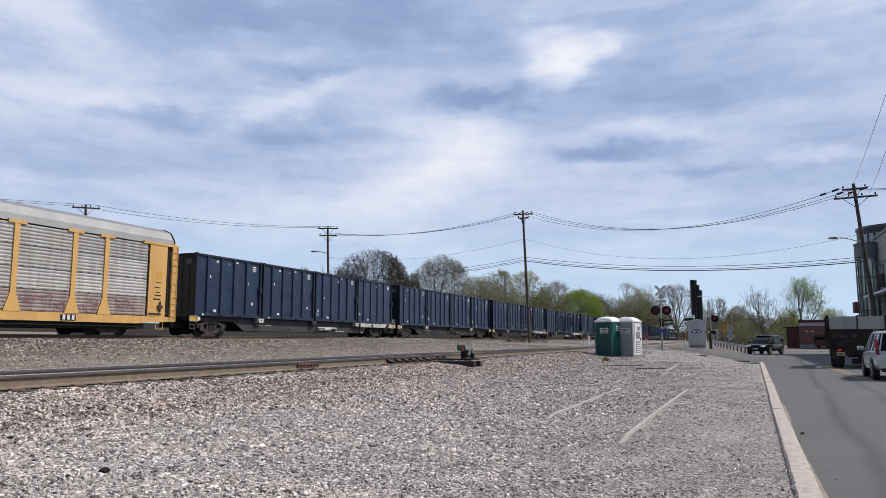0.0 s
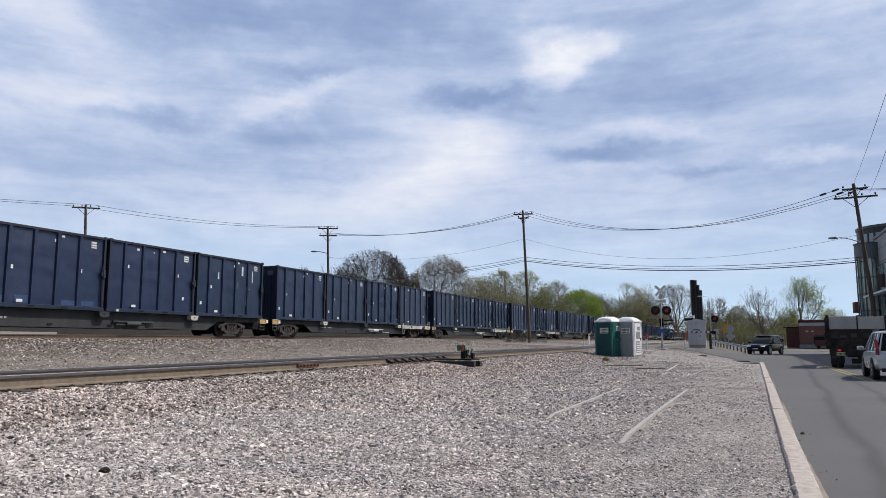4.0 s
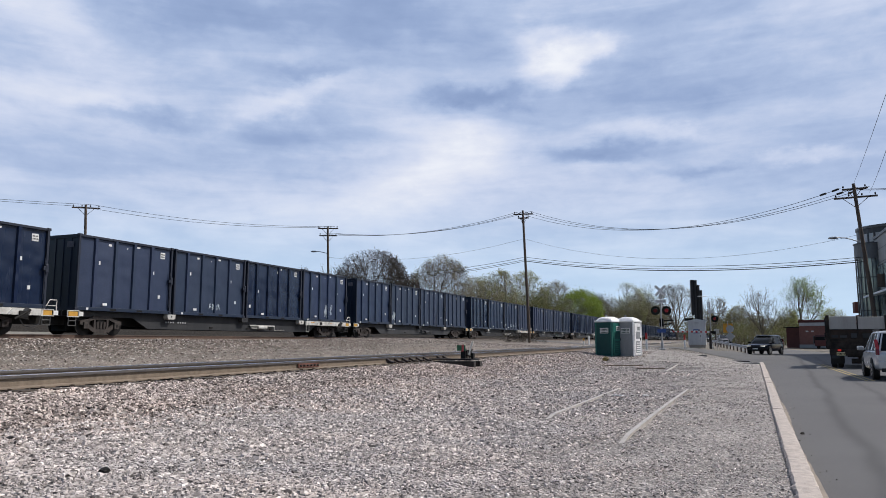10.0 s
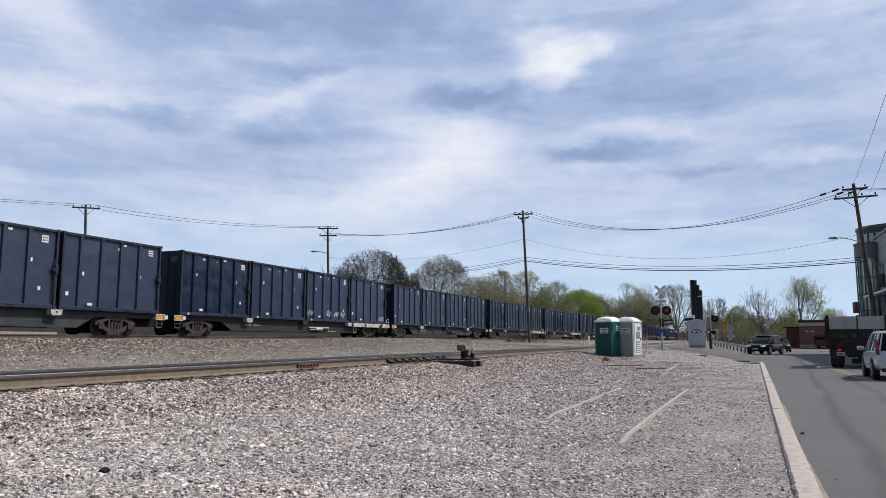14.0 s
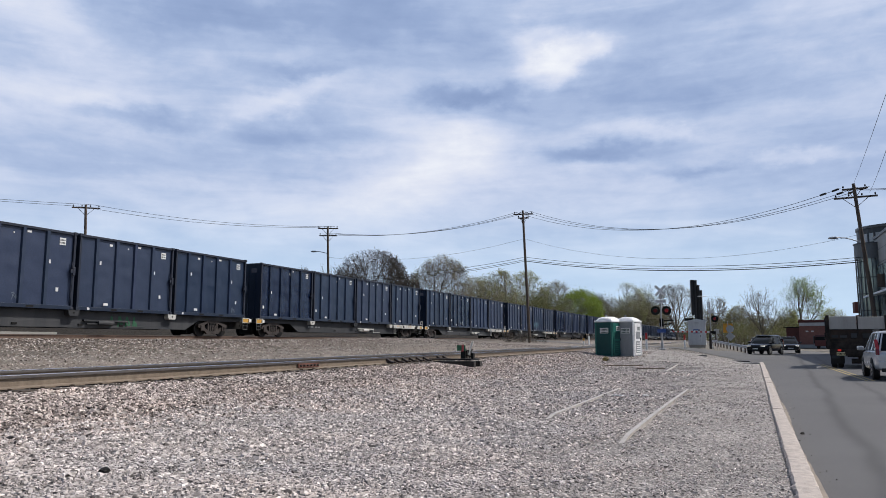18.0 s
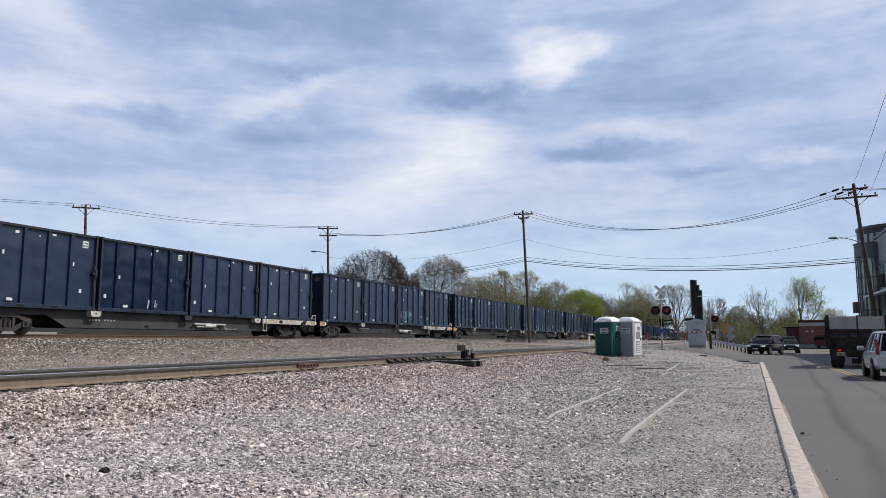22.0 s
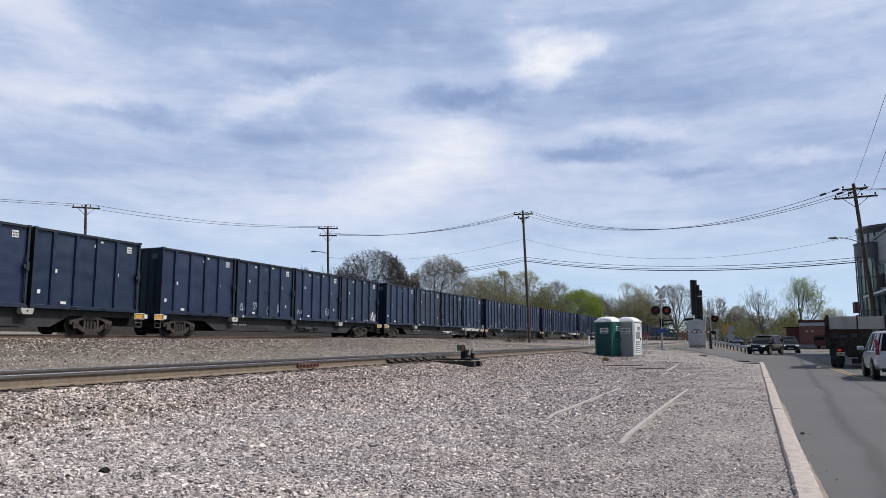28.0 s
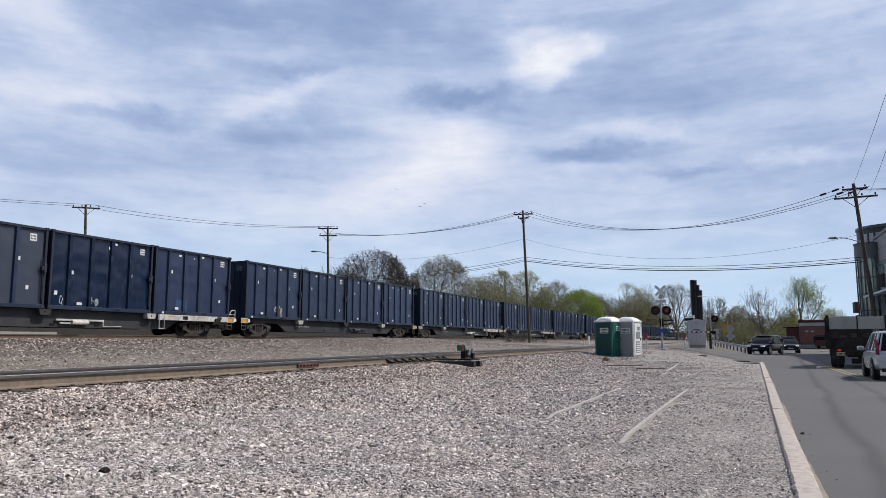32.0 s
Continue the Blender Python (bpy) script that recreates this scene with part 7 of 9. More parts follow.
    part("bar", bm, mat("red_rust", (0.15, 0.062, 0.045), (0.10, 0.045, 0.035), 0.85, scale=9), j)
    for i in range(6):
        bm = B()
        x = -0.35 + i * 0.14
        rod(bm, (x, -0.075, 0), (x, -0.02, 0), 0.022, seg=6)
        part("bolt", bm, M_TRUCK, j)


switch_stand()


def buried_rails():
    g = thing("buried_rail_track", "old rails sunk in the gravel", "railway track", m=PLAN, kind="structure")
    for q0, s0, s1, dz in ((1.45, 8.9, 19.6, 0.048), (2.96, 11.4, 19.0, 0.036), (2.87, 29.4, 35.0, 0.045)):
        bm = B()
        n = 40
        for i in range(n):
            a, b = s0 + (s1 - s0) * i / n, s0 + (s1 - s0) * (i + 1) / n
            q = q0 - 0.12 * (i / n) ** 2 if q0 < 2 else q0
            za, zb = (float(ground_z(e, q)) + (dz + 0.02) * min(1, k / 3, (n - k) / 2) - 0.02 for e, k in ((a, i), (b, i + 1)))
            vs = [bm.verts.new(p) for p in ((a, q - 0.03, za - 0.1), (a, q + 0.03, za - 0.1), (a, q + 0.03, za), (a, q - 0.03, za), (b, q - 0.03, zb - 0.1), (b, q + 0.03, zb - 0.1), (b, q + 0.03, zb), (b, q - 0.03, zb))]
            for f in ((3, 2, 6, 7), (0, 3, 7, 4), (2, 1, 5, 6)):
                bm.faces.new([vs[k] for k in f])
        part("rail", bm, mat("dull_worn_rail", (0.50, 0.465, 0.435), (0.36, 0.325, 0.295), 0.5, 0.2, scale=6), g, "dull rail head flush with the gravel")


buried_rails()

# Paint on the street
for q in (-3.72, -3.94):
    bm = B()
    box(bm, 28.2, 46, q - 0.05, q + 0.05, 0.018, 0.025)
    sheet("yellow_line", bm, M_PAINT_Y, "worn yellow centre line on the asphalt", PLAN, "road marking")
bm = B()
box(bm, 43.2, 43.7, -0.7, 1.7, 0.0, 0.13)
sheet("stop_line", bm, M_PAINT_W, "worn white stop line at the end of the kerb", PLAN, "road marking")
M_REPAIR = mat("dark_tar_patch", (0.05, 0.05, 0.052), (0.075, 0.075, 0.075), 0.8, scale=2)
for s0, s1, q0, q1, z in ((46.2, 47.2, -0.2, 1.4, 0.18), (47.5, 48.0, 2.2, 3.0, 0.26)):
    bm = B()
    zg = float(ground_z((s0 + s1) / 2, (q0 + q1) / 2))
    box(bm, s0, s1, q0, q1, zg - 0.1, zg + 0.02)
    sheet("tar_patch", bm, M_REPAIR, "dark tar patch in the street", PLAN, "road patch")

M_DUST = mat("sandy_gutter_dust", (0.30, 0.255, 0.21), (0.20, 0.18, 0.16), 0.95, scale=3, fine=80)
v, f = [], []
rngd = np.random.default_rng(3)
for i in range(160):
    s = -5 + i * 0.31
    q = -0.47 - 0.0098 * s
    w = 0.045 + 0.02 * math.sin(i * 0.21) + rngd.uniform(0, 0.02)
    v += [(s, q + 0.02, 0.012), (s, q - w, 0.014)]
for i in range(159):
    f.append((2 * i, 2 * i + 1, 2 * i + 3, 2 * i + 2))
gut = tagged(new("gutter_dust", from_arrays("gutter_dust", v, f, M_DUST)), "sandy dust in the gutter along the kerb", "dust", kind="structure")
gut.matrix_basis = PLAN

# ---------- buildings ----------
M_BRICK = mat("red_brick", (0.27, 0.12, 0.095), (0.20, 0.092, 0.075), 0.9, scale=2.5, fine=25, bump=0.3)
M_CONC = mat("pale_render", (0.42, 0.41, 0.40), (0.33, 0.33, 0.32), 0.85, scale=0.8, streak=True)
M_METALW = mat("grey_window_frame", (0.14, 0.145, 0.15), (0.10, 0.10, 0.105), 0.5, 0.3, scale=3)
M_PANE = glass("green_grey_glass", (0.48, 0.54, 0.52), 0.10, 0.5)
M_PANE.node_tree.nodes["Principled BSDF"].inputs["Metallic"].default_value = 0.45
M_DARKBRICK = mat("dark_red_stack", (0.11, 0.035, 0.03), (0.08, 0.03, 0.025), 0.85, scale=3)


def brick_building():
    g = thing("brick_building", "low red brick building with a flat roof", "building", m=at(128, -8.0, 0.05, -22))
    L, W, H = 9.0, 14.0, 4.4
    bm = B()
    box(bm, 0, L, -W, 0, 0, H - 0.5)
    part("wall", bm, M_BRICK, g)
    bm = B()
    box(bm, -0.08, L + 0.08, -W, 0.08, H - 0.5, H, 0.02)
    part("parapet", bm, M_DARKBRICK, g, "dark red parapet band")
    bm = B()
    box(bm, -0.12, -0.085, -W, -0.1, H - 0.95, H - 0.45)
    part("fascia", bm, M_SIGGREY, g, "blue-grey fascia strip")
    bm = B()
    box(bm, -0.1, 0.0, -W, 0.0, 0, 0.55)
    part("plinth", bm, M_CONC, g)
    for y in (-2.6, -7.5):
        bm = B()
        box(bm, -0.06, 0.03, y - 0.55, y + 0.55, 0.7, 1.9)
        w = part("window", bm, M_METALW, g, "dark boarded window")
        bm = B()
        box(bm, -0.075, -0.06, y - 0.47, y + 0.47, 0.78, 1.82)
        part("pane", bm, M_GLASS, w)
    for y in (-1.2, -2.0):
        bm = B()
        box(bm, -0.02, 0.01, y - 0.2, y + 0.2, 2.55, 2.7)
        part("wall_sign", bm, M_SIGW, g, "small white wall sign")
    # lower wing with piers
    bm = B()
    box(bm, 0.5, 10.0, 0.02, 2.1, 0, 3.2)
    part("wing_wall", bm, M_DARKBRICK, g, "dark brick lower wing")
    for i in range(4):
        bm = B()
        x = 1.2 + i * 2.2
        box(bm, x, x + 0.6, 2.1, 2.25, 0, 3.1)
        part("pier", bm, M_BRICK, g)
    bm = B()
    prism(bm, [(0.3, 3.2), (10.2, 3.2), (10.2, 3.34), (0.3, 3.34)], -0.1, 2.4)
    part("wing_roof", bm, M_BLACK, g)


brick_building()


def round_building():
    """Rounded glazed stair tower, a dark drum behind it and the pale block beside it."""
    g = thing("round_glass_building", "grey building with a rounded glazed stair tower", "building", m=at(76.0, -10.95, 0.0, 0))
    r, n = 1.15, 10

    def ring_wall(name, z0, z1, rad, m, label="", cx=0.0, cy=0.0):
        bm = B()
        rod(bm, (cx, cy, z0), (cx, cy, z1), rad, seg=40)
        return part(name, bm, m, g, label)
    ring_wall("plinth", 0, 1.0, r + 0.03, M_CONC)
    ring_wall("glass_core", 1.0, 8.7, r - 0.10, M_PANE, "green-grey glazing")
    for i in range(n):
        a = radians(80 + 150 * i / (n - 1))
        bm = B()
        box(bm, -0.05, 0.03, -0.025, 0.025, 1.0, 8.7)
        p = part("mullion", bm, M_METALW, g, "thin grey mullion")
        p.matrix_basis = pose(r * math.cos(a), r * math.sin(a), 0, 0, 0, math.degrees(a))
    for z in (2.5, 4.0, 5.5, 7.0):
        ring_wall("transom", z - 0.05, z + 0.05, r - 0.02, M_METALW)
    ring_wall("cornice", 8.7, 10.05, r + 0.06, M_DRUM, "grey rounded metal-clad top")
    ring_wall("roof_lip", 10.05, 10.15, r + 0.12, M_METALW)
    ring_wall("dark_drum", 0, 11.9, 3.5, M_DRUM2, "dark clad drum", 4.5, -3.2)
    ring_wall("drum_lip", 11.9, 12.15, 3.58, M_METALW, "", 4.5, -3.2)
    for i in range(11):
        a = radians(110 + 11 * i)
        bm = B()
        box(bm, 3.46, 3.53, -0.22, 0.22, 10.6, 11.4)
        p = part("drum_window", bm, M_SIGNBACK, g, "small pale drum window")
        p.matrix_basis = pose(4.5, -3.2, 0, 0, 0, math.degrees(a))
    # the long side of the block runs back along the street
    bm = B()
    box(bm, -30, 0.4, -12.0, -0.55, 0, 10.5)
    block = part("block", bm, M_CONC, g, "pale panelled block")
    bm = B()
    box(bm, -30, 0.5, -12.1, -0.45, 10.5, 10.75, 0.02)
    part("coping", bm, M_METALW, block)
    for z in (3.0, 5.7, 8.2, 9.4):
        bm = B()
        box(bm, -30, 0.4, -0.55, -0.535, z, z + 0.04)
        part("panel_joint", bm, M_METALW, block)
    for z, hh in ((0.6, 2.2), (3.4, 2.1), (6.1, 1.9)):
        for i in range(3):
            x = -1.8 - i * 3.2
            bm = B()
            box(bm, x - 1.35, x + 1.35, -0.56, -0.48, z, z + hh)
            w = part("window", bm, M_METALW, g, "grey framed ribbon window")
            for j in range(4):
                bm = B()
                box(bm, x - 1.28 + j * 0.65, x - 1.28 + j * 0.65 + 0.58, -0.48, -0.465, z + 0.08, z + hh - 0.08)
                part("pane", bm, M_PANE, w)
    bm = B()
    prism(bm, [(-0.5, 5.35), (1.0, 5.05), (1.0, 5.2), (-0.5, 5.55)], -14.0, -2.0, axis="x")
    part("canopy", bm, M_SIGW, g, "pale sloping canopy")


M_DRUM = mat("grey_drum_cladding", (0.21, 0.215, 0.22), (0.15, 0.155, 0.16), 0.55, 0.2, scale=1.5, streak=True)
M_DRUM2 = mat("dark_drum_cladding", (0.075, 0.078, 0.085), (0.055, 0.056, 0.06), 0.5, 0.2, scale=1.5, streak=True)
round_building()
s0 = thing("dark_stack", "dark red metal stack on a roof behind", "building", m=at(101, -12.6, 0))
bm = B()
box(bm, -1.5, 3.0, -6.0, -0.4, 0, 4.4)
part("base_block", bm, M_DARKBRICK, s0)
bm = B()
box(bm, -1.0, 1.0, -1.4, 0.1, 4.6, 5.9, 0.02)
part("stack", bm, M_DARKBRICK, s0)

# Low pale wall and embankment behind the main line
bm = B()
box(bm, -10, 28.5, 34.5, 34.8, 1.2, 1.80)
sheet("low_wall", bm, M_CONC, "long low pale concrete wall behind the main line", PLAN, "wall")


# ---------- loose stones ----------
def stone_material(name, stops, rough=0.92):
    m = bpy.data.materials.new(name)
    m.use_nodes = True
    n, l = m.node_tree.nodes, m.node_tree.links
    b = n["Principled BSDF"]
    b.inputs["Roughness"].default_value = rough
    b.inputs["Specular IOR Level"].default_value = 0.25
    geo = n.new("ShaderNodeNewGeometry")
    r = n.new("ShaderNodeValToRGB")
    cr = r.color_ramp
    while len(cr.elements) < len(stops):
        cr.elements.new(0.5)
    for e, (p, c) in zip(cr.elements, stops):
        e.position, e.color = p, (*c, 1)
    l.new(geo.outputs["Random Per Island"], r.inputs[0])
    co = n.new("ShaderNodeTexCoord")
    no = n.new("ShaderNodeTexNoise")
    no.inputs["Scale"].default_value, no.inputs["Detail"].default_value = 45, 4
    l.new(co.outputs["Object"], no.inputs[0])
    mr = n.new("ShaderNodeMapRange")
    mr.inputs["From Min"].default_value, mr.inputs["From Max"].default_value = 0.3, 0.7
    mr.inputs["To Min"].default_value, mr.inputs["To Max"].default_value = 0.8, 1.2
    l.new(no.outputs["Fac"], mr.inputs["Value"])
    hsv = n.new("ShaderNodeHueSaturation")
    # loads of different stone lie in broad patches: warmer here, darker there
    warm = n.new("ShaderNodeTexNoise")
    warm.inputs["Scale"].default_value, warm.inputs["Detail"].default_value, warm.inputs["Roughness"].default_value = 0.45, 5, 0.65
    l.new(co.outputs["Object"], warm.inputs[0])
    wr = n.new("ShaderNodeMapRange")
    wr.inputs["From Min"].default_value, wr.inputs["From Max"].default_value = 0.38, 0.62
    l.new(warm.outputs["Fac"], wr.inputs["Value"])
    tint = n.new("ShaderNodeMix")
    tint.data_type = "RGBA"
    tint.inputs["A"].default_value, tint.inputs["B"].default_value = (0.93, 0.93, 0.94, 1), (1.10, 1.06, 1.035, 1)
    l.new(wr.outputs[0], tint.inputs["Factor"])
    mul = n.new("ShaderNodeMix")
    mul.data_type, mul.blend_type = "RGBA", "MULTIPLY"
    mul.inputs["Factor"].default_value = 1.0
    l.new(r.outputs[0], mul.inputs["A"])
    l.new(tint.outputs["Result"], mul.inputs["B"])
    l.new(mul.outputs["Result"], hsv.inputs["Color"])
    l.new(mr.outputs[0], hsv.inputs["Value"])
    l.new(hsv.outputs[0], b.inputs["Base Color"])
    return m


M_STONE = stone_material("crushed_stone", [(0.0, (0.09, 0.082, 0.079)), (0.14, (0.27, 0.248, 0.239)), (0.4, (0.39, 0.358, 0.345)), (0.7, (0.475, 0.437, 0.42)), (0.9, (0.60, 0.555, 0.532)), (1.0, (0.80, 0.75, 0.72))])
M_BALLAST = stone_material("pale_ballast_stone", [(0.0, (0.06, 0.05, 0.047)), (0.22, (0.19, 0.16, 0.147)), (0.5, (0.36, 0.308, 0.283)), (0.75, (0.53, 0.465, 0.43)), (1.0, (0.78, 0.71, 0.665))])

CHIP_V = np.array([(-1, -1, -1), (1, -1, -1), (1, 1, -1), (-1, 1, -1), (-0.72, -0.66, 0.8), (0.66, -0.72, 0.8), (0.72, 0.66, 0.8), (-0.66, 0.72, 0.8)], float) * 0.66
CHIP_F = np.array([(4, 5, 6, 7), (0, 1, 5, 4), (1, 2, 6, 5), (2, 3, 7, 6), (3, 0, 4, 7)])
WEDGE_V = np.array([(-1, -1, -1), (1, -1, -1), (1, 1, -1), (-1, 1, -1), (-0.55, 0.1, 0.85), (0.55, -0.1, 0.85)], float) * 0.66
WEDGE_F = np.array([(0, 1, 5, 4), (2, 3, 4, 5), (1, 2, 5, 5), (3, 0, 4, 4)])


def stones(name, rng, S, Q, R, material, label, sink=0.15, near=True, flat=(0.36, 0.8), tilt=0.3):
    n = len(S)
    shape0, faces = (CHIP_V, CHIP_F) if near else (WEDGE_V, WEDGE_F)
    nv = len(shape0)
    Z = wavy_ground(S, Q)
    yaw, tip, roll = rng.uniform(0, 6.283, n), rng.normal(0, tilt, n), rng.normal(0, tilt, n)
    cy, sy, ct, st, cr, sr = np.cos(yaw), np.sin(yaw), np.cos(tip), np.sin(tip), np.cos(roll), np.sin(roll)
    rot = np.stack([cy * ct, cy * st * sr - sy * cr, cy * st * cr + sy * sr, sy * ct, sy * st * sr + cy * cr, sy * st * cr - cy * sr, -st, ct * sr, ct * cr], 1).reshape(n, 3, 3)
    shape = shape0[None] * rng.uniform(0.6, 1.2, (n, nv, 3)) * np.stack([rng.uniform(1.0, 2.0, n), rng.uniform(0.6, 1.05, n), rng.uniform(flat[0], flat[1], n)], 1)[:, None, :]
    v = np.einsum("nij,nkj->nki", rot, shape) * R[:, None, None]
    v += np.stack([S, Q, Z + R * (0.50 - sink)], 1)[:, None, :]
    f = faces[None] + (np.arange(n) * nv)[:, None, None]
    me = from_arrays(name, v.reshape(-1, 3), f.reshape(-1, 4), material) if near else wedge_mesh(name, v.reshape(-1, 3), n, material)
    ob = tagged(new(name, me), label, "gravel", kind="stuff")
    ob.matrix_basis = PLAN
    return ob


def wedge_mesh(name, v, n, material):
    """Small two-faced ridges: two quads and two end triangles each."""
    k = (np.arange(n) * 6)[:, None]
    quads = np.concatenate([k + np.array([[0, 1, 5, 4]]), k + np.array([[2, 3, 4, 5]])], 1).reshape(-1, 4)
    tris = np.concatenate([k + np.array([[1, 2, 5]]), k + np.array([[3, 0, 4]])], 1).reshape(-1, 3)
    me = bpy.data.meshes.new(name)
    me.vertices.add(len(v))
    me.vertices.foreach_set("co", v.ravel())
    me.loops.add(len(quads) * 4 + len(tris) * 3)
    me.loops.foreach_set("vertex_index", np.concatenate([quads.ravel(), tris.ravel()]).astype(np.int32))
    me.polygons.add(len(quads) + len(tris))
    me.polygons.foreach_set("loop_start", np.concatenate([np.arange(len(quads)) * 4, len(quads) * 4 + np.arange(len(tris)) * 3]).astype(np.int32))
    me.update(calc_edges=True)
    me.materials.append(material)
    me.shade_flat()
    return me


def spread_stones(rng, y0, y1, per_m2, q0, q1):
    """Even random places on the ground ahead of the stand between two depths and two lines along the tracks."""
    a = (y1 * y1 - y0 * y0) * 0.64
    n = int(a * per_m2)
    Y = np.sqrt(rng.uniform(y0 * y0, y1 * y1, n))
    X = rng.uniform(-0.66, 0.62, n) * Y
    ca, sn = math.cos(radians(AZ)), math.sin(radians(AZ))
    S, Q = X * sn + Y * ca, -X * ca + Y * sn
    ok = (Q > q0) & (Q < q1)
    return S[ok], Q[ok]


def patchy(S, Q):
    return 0.5 + 0.5 * np.sin(S * 0.9 + 1.3 * np.sin(Q * 0.8)) * np.cos(Q * 1.1 + np.sin(S * 0.6))


def off_rails(S, Q):
    """True where no old rail lies."""
    bend = 1.46 - 0.12 * np.clip((S - 8.4) / 11.2, 0, 1) ** 2
    return ~(((np.abs(Q - bend) < 0.055) & (S > 8.3) & (S < 19.7)) | ((np.abs(Q - 2.96) < 0.055) & (S > 10.9) & (S < 19.1)) | ((np.abs(Q - 2.87) < 0.06) & (S > 29.2) & (S < 35.2)))


rng = np.random.default_rng(7)
for y0, y1, dens, r0, r1 in ((4.2, 7.5, 2500, 0.010, 0.0225), (7.5, 12.0, 1500, 0.0125, 0.026), (12.0, 20.0, 680, 0.017, 0.033), (20.0, 36.0, 200, 0.020, 0.036)):
    S, Q = spread_stones(rng, y0, y1, dens, -0.40, 7.1)
    sandy = np.clip((S - 31.0 - 1.5 * np.sin(Q * 1.3)) / 3, 0, 1) * np.clip((7.2 - Q) / 1.5, 0, 1)
    keep = rng.random(len(S)) < (0.15 + 0.85 * np.clip(0.5 * patchy(S, Q) ** 2 + np.clip((Q - 0.9) / 2.2, 0, 1) + np.clip((7.5 - S) / 4, 0, 0.4), 0, 1)) * (1 - 0.70 * sandy)
    keep &= off_rails(S, Q)
    S, Q = S[keep], Q[keep]
    R = rng.uniform(r0, r1, len(S)) * (0.62 + 0.46 * np.clip((Q - 0.2) / 3.5, 0, 1)) * rng.choice([0.65, 1.0, 1.6], len(S), p=[0.36, 0.50, 0.14])
    stones("gravel", rng, S, Q, R, M_STONE, "loose grey crushed stone of the yard", 0.15, y0 < 7, (0.32, 0.66) if y0 < 12 else (0.40, 0.85), 0.2 if y0 < 12 else 0.3)
for y0, y1, dens, r0, r1 in ((5.0, 12.0, 1100, 0.018, 0.033), (12.0, 24.0, 640, 0.019, 0.036), (24.0, 46.0, 210, 0.026, 0.044)):
    S, Q = spread_stones(rng, y0, y1, dens, 5.2, 9.1)
    thin = rng.random(len(S)) < np.clip((Q - 5.0 - 1.3 * np.clip((14 - S) / 6, 0, 1)) / 2.0, 0, 1)
    S, Q = S[thin], Q[thin]
    stones("ballast", rng, S, Q, rng.uniform(r0, r1, len(S)), M_BALLAST, "pale pinkish grey ballast stone on the shoulder", 0.12, y0 < 12, (0.5, 0.95), 0.4)
# grit on the trodden apron before the crossing street
S, Q = rng.uniform(31, 62, 9000), rng.uniform(-0.35, 7.0, 9000)
keep = (S < 45.5 + 2.3 * np.clip(Q + 0.5, 0, 6.5)) & (rng.random(9000) < 0.25 + 0.75 * patchy(S * 1.3, Q * 1.7))
S, Q = S[keep], Q[keep]
stones("apron_grit", rng, S, Q, rng.uniform(0.018, 0.040, len(S)), M_STONE, "pale grit scattered over the trodden apron", 0.2, False)
M_DARK_BITS = stone_material("dark_stone_bits", [(0.0, (0.035, 0.033, 0.033)), (0.6, (0.07, 0.065, 0.062)), (0.85, (0.16, 0.145, 0.135)), (1.0, (0.5, 0.47, 0.45))])
# bits of stone washed into the gutter and out on the street
S = rng.uniform(5.5, 34, 110)
Q = 0.135 - 0.0098 * S - 0.62 - rng.exponential(0.09, 110)
stones("street_grit", rng, S, Q, rng.uniform(0.004, 0.011, 110), M_DARK_BITS, "stone bits lying in the gutter", -0.3).matrix_basis = PLAN @ pose(0, 0, 0.010 - float(ground_z(12.0, -0.85)))
S, Q = spread_stones(rng, 7, 30, 40, 9.4, 12.2)
stones("track_ballast", rng, S, Q, rng.uniform(0.03, 0.045, len(S)), M_BALLAST, "ballast stone between the siding rails", 0.35)
M_DARKSTONE = stone_material("brown_grey_ballast", [(0.0, (0.055, 0.045, 0.04)), (0.35, (0.18, 0.15, 0.132)), (0.65, (0.32, 0.272, 0.245)), (0.82, (0.48, 0.44, 0.41)), (1.0, (0.72, 0.69, 0.66))])
n_mid = 15000
S, Q = rng.uniform(10, 58, n_mid), rng.uniform(12.0, 21.0, n_mid)
stones("strip_gravel", rng, S, Q, rng.uniform(0.018, 0.045, n_mid), M_DARKSTONE, "loose stones on the strip between the tracks", 0.15, False)
n_far = 24000
S, Q = rng.uniform(12, 62, n_far), 20.5 + 6.9 * np.sqrt(rng.random(n_far))
stones("main_line_ballast", rng, S, Q, rng.uniform(0.022, 0.05, n_far), M_DARKSTONE, "brown-grey ballast on the main line slope", 0.1, False)

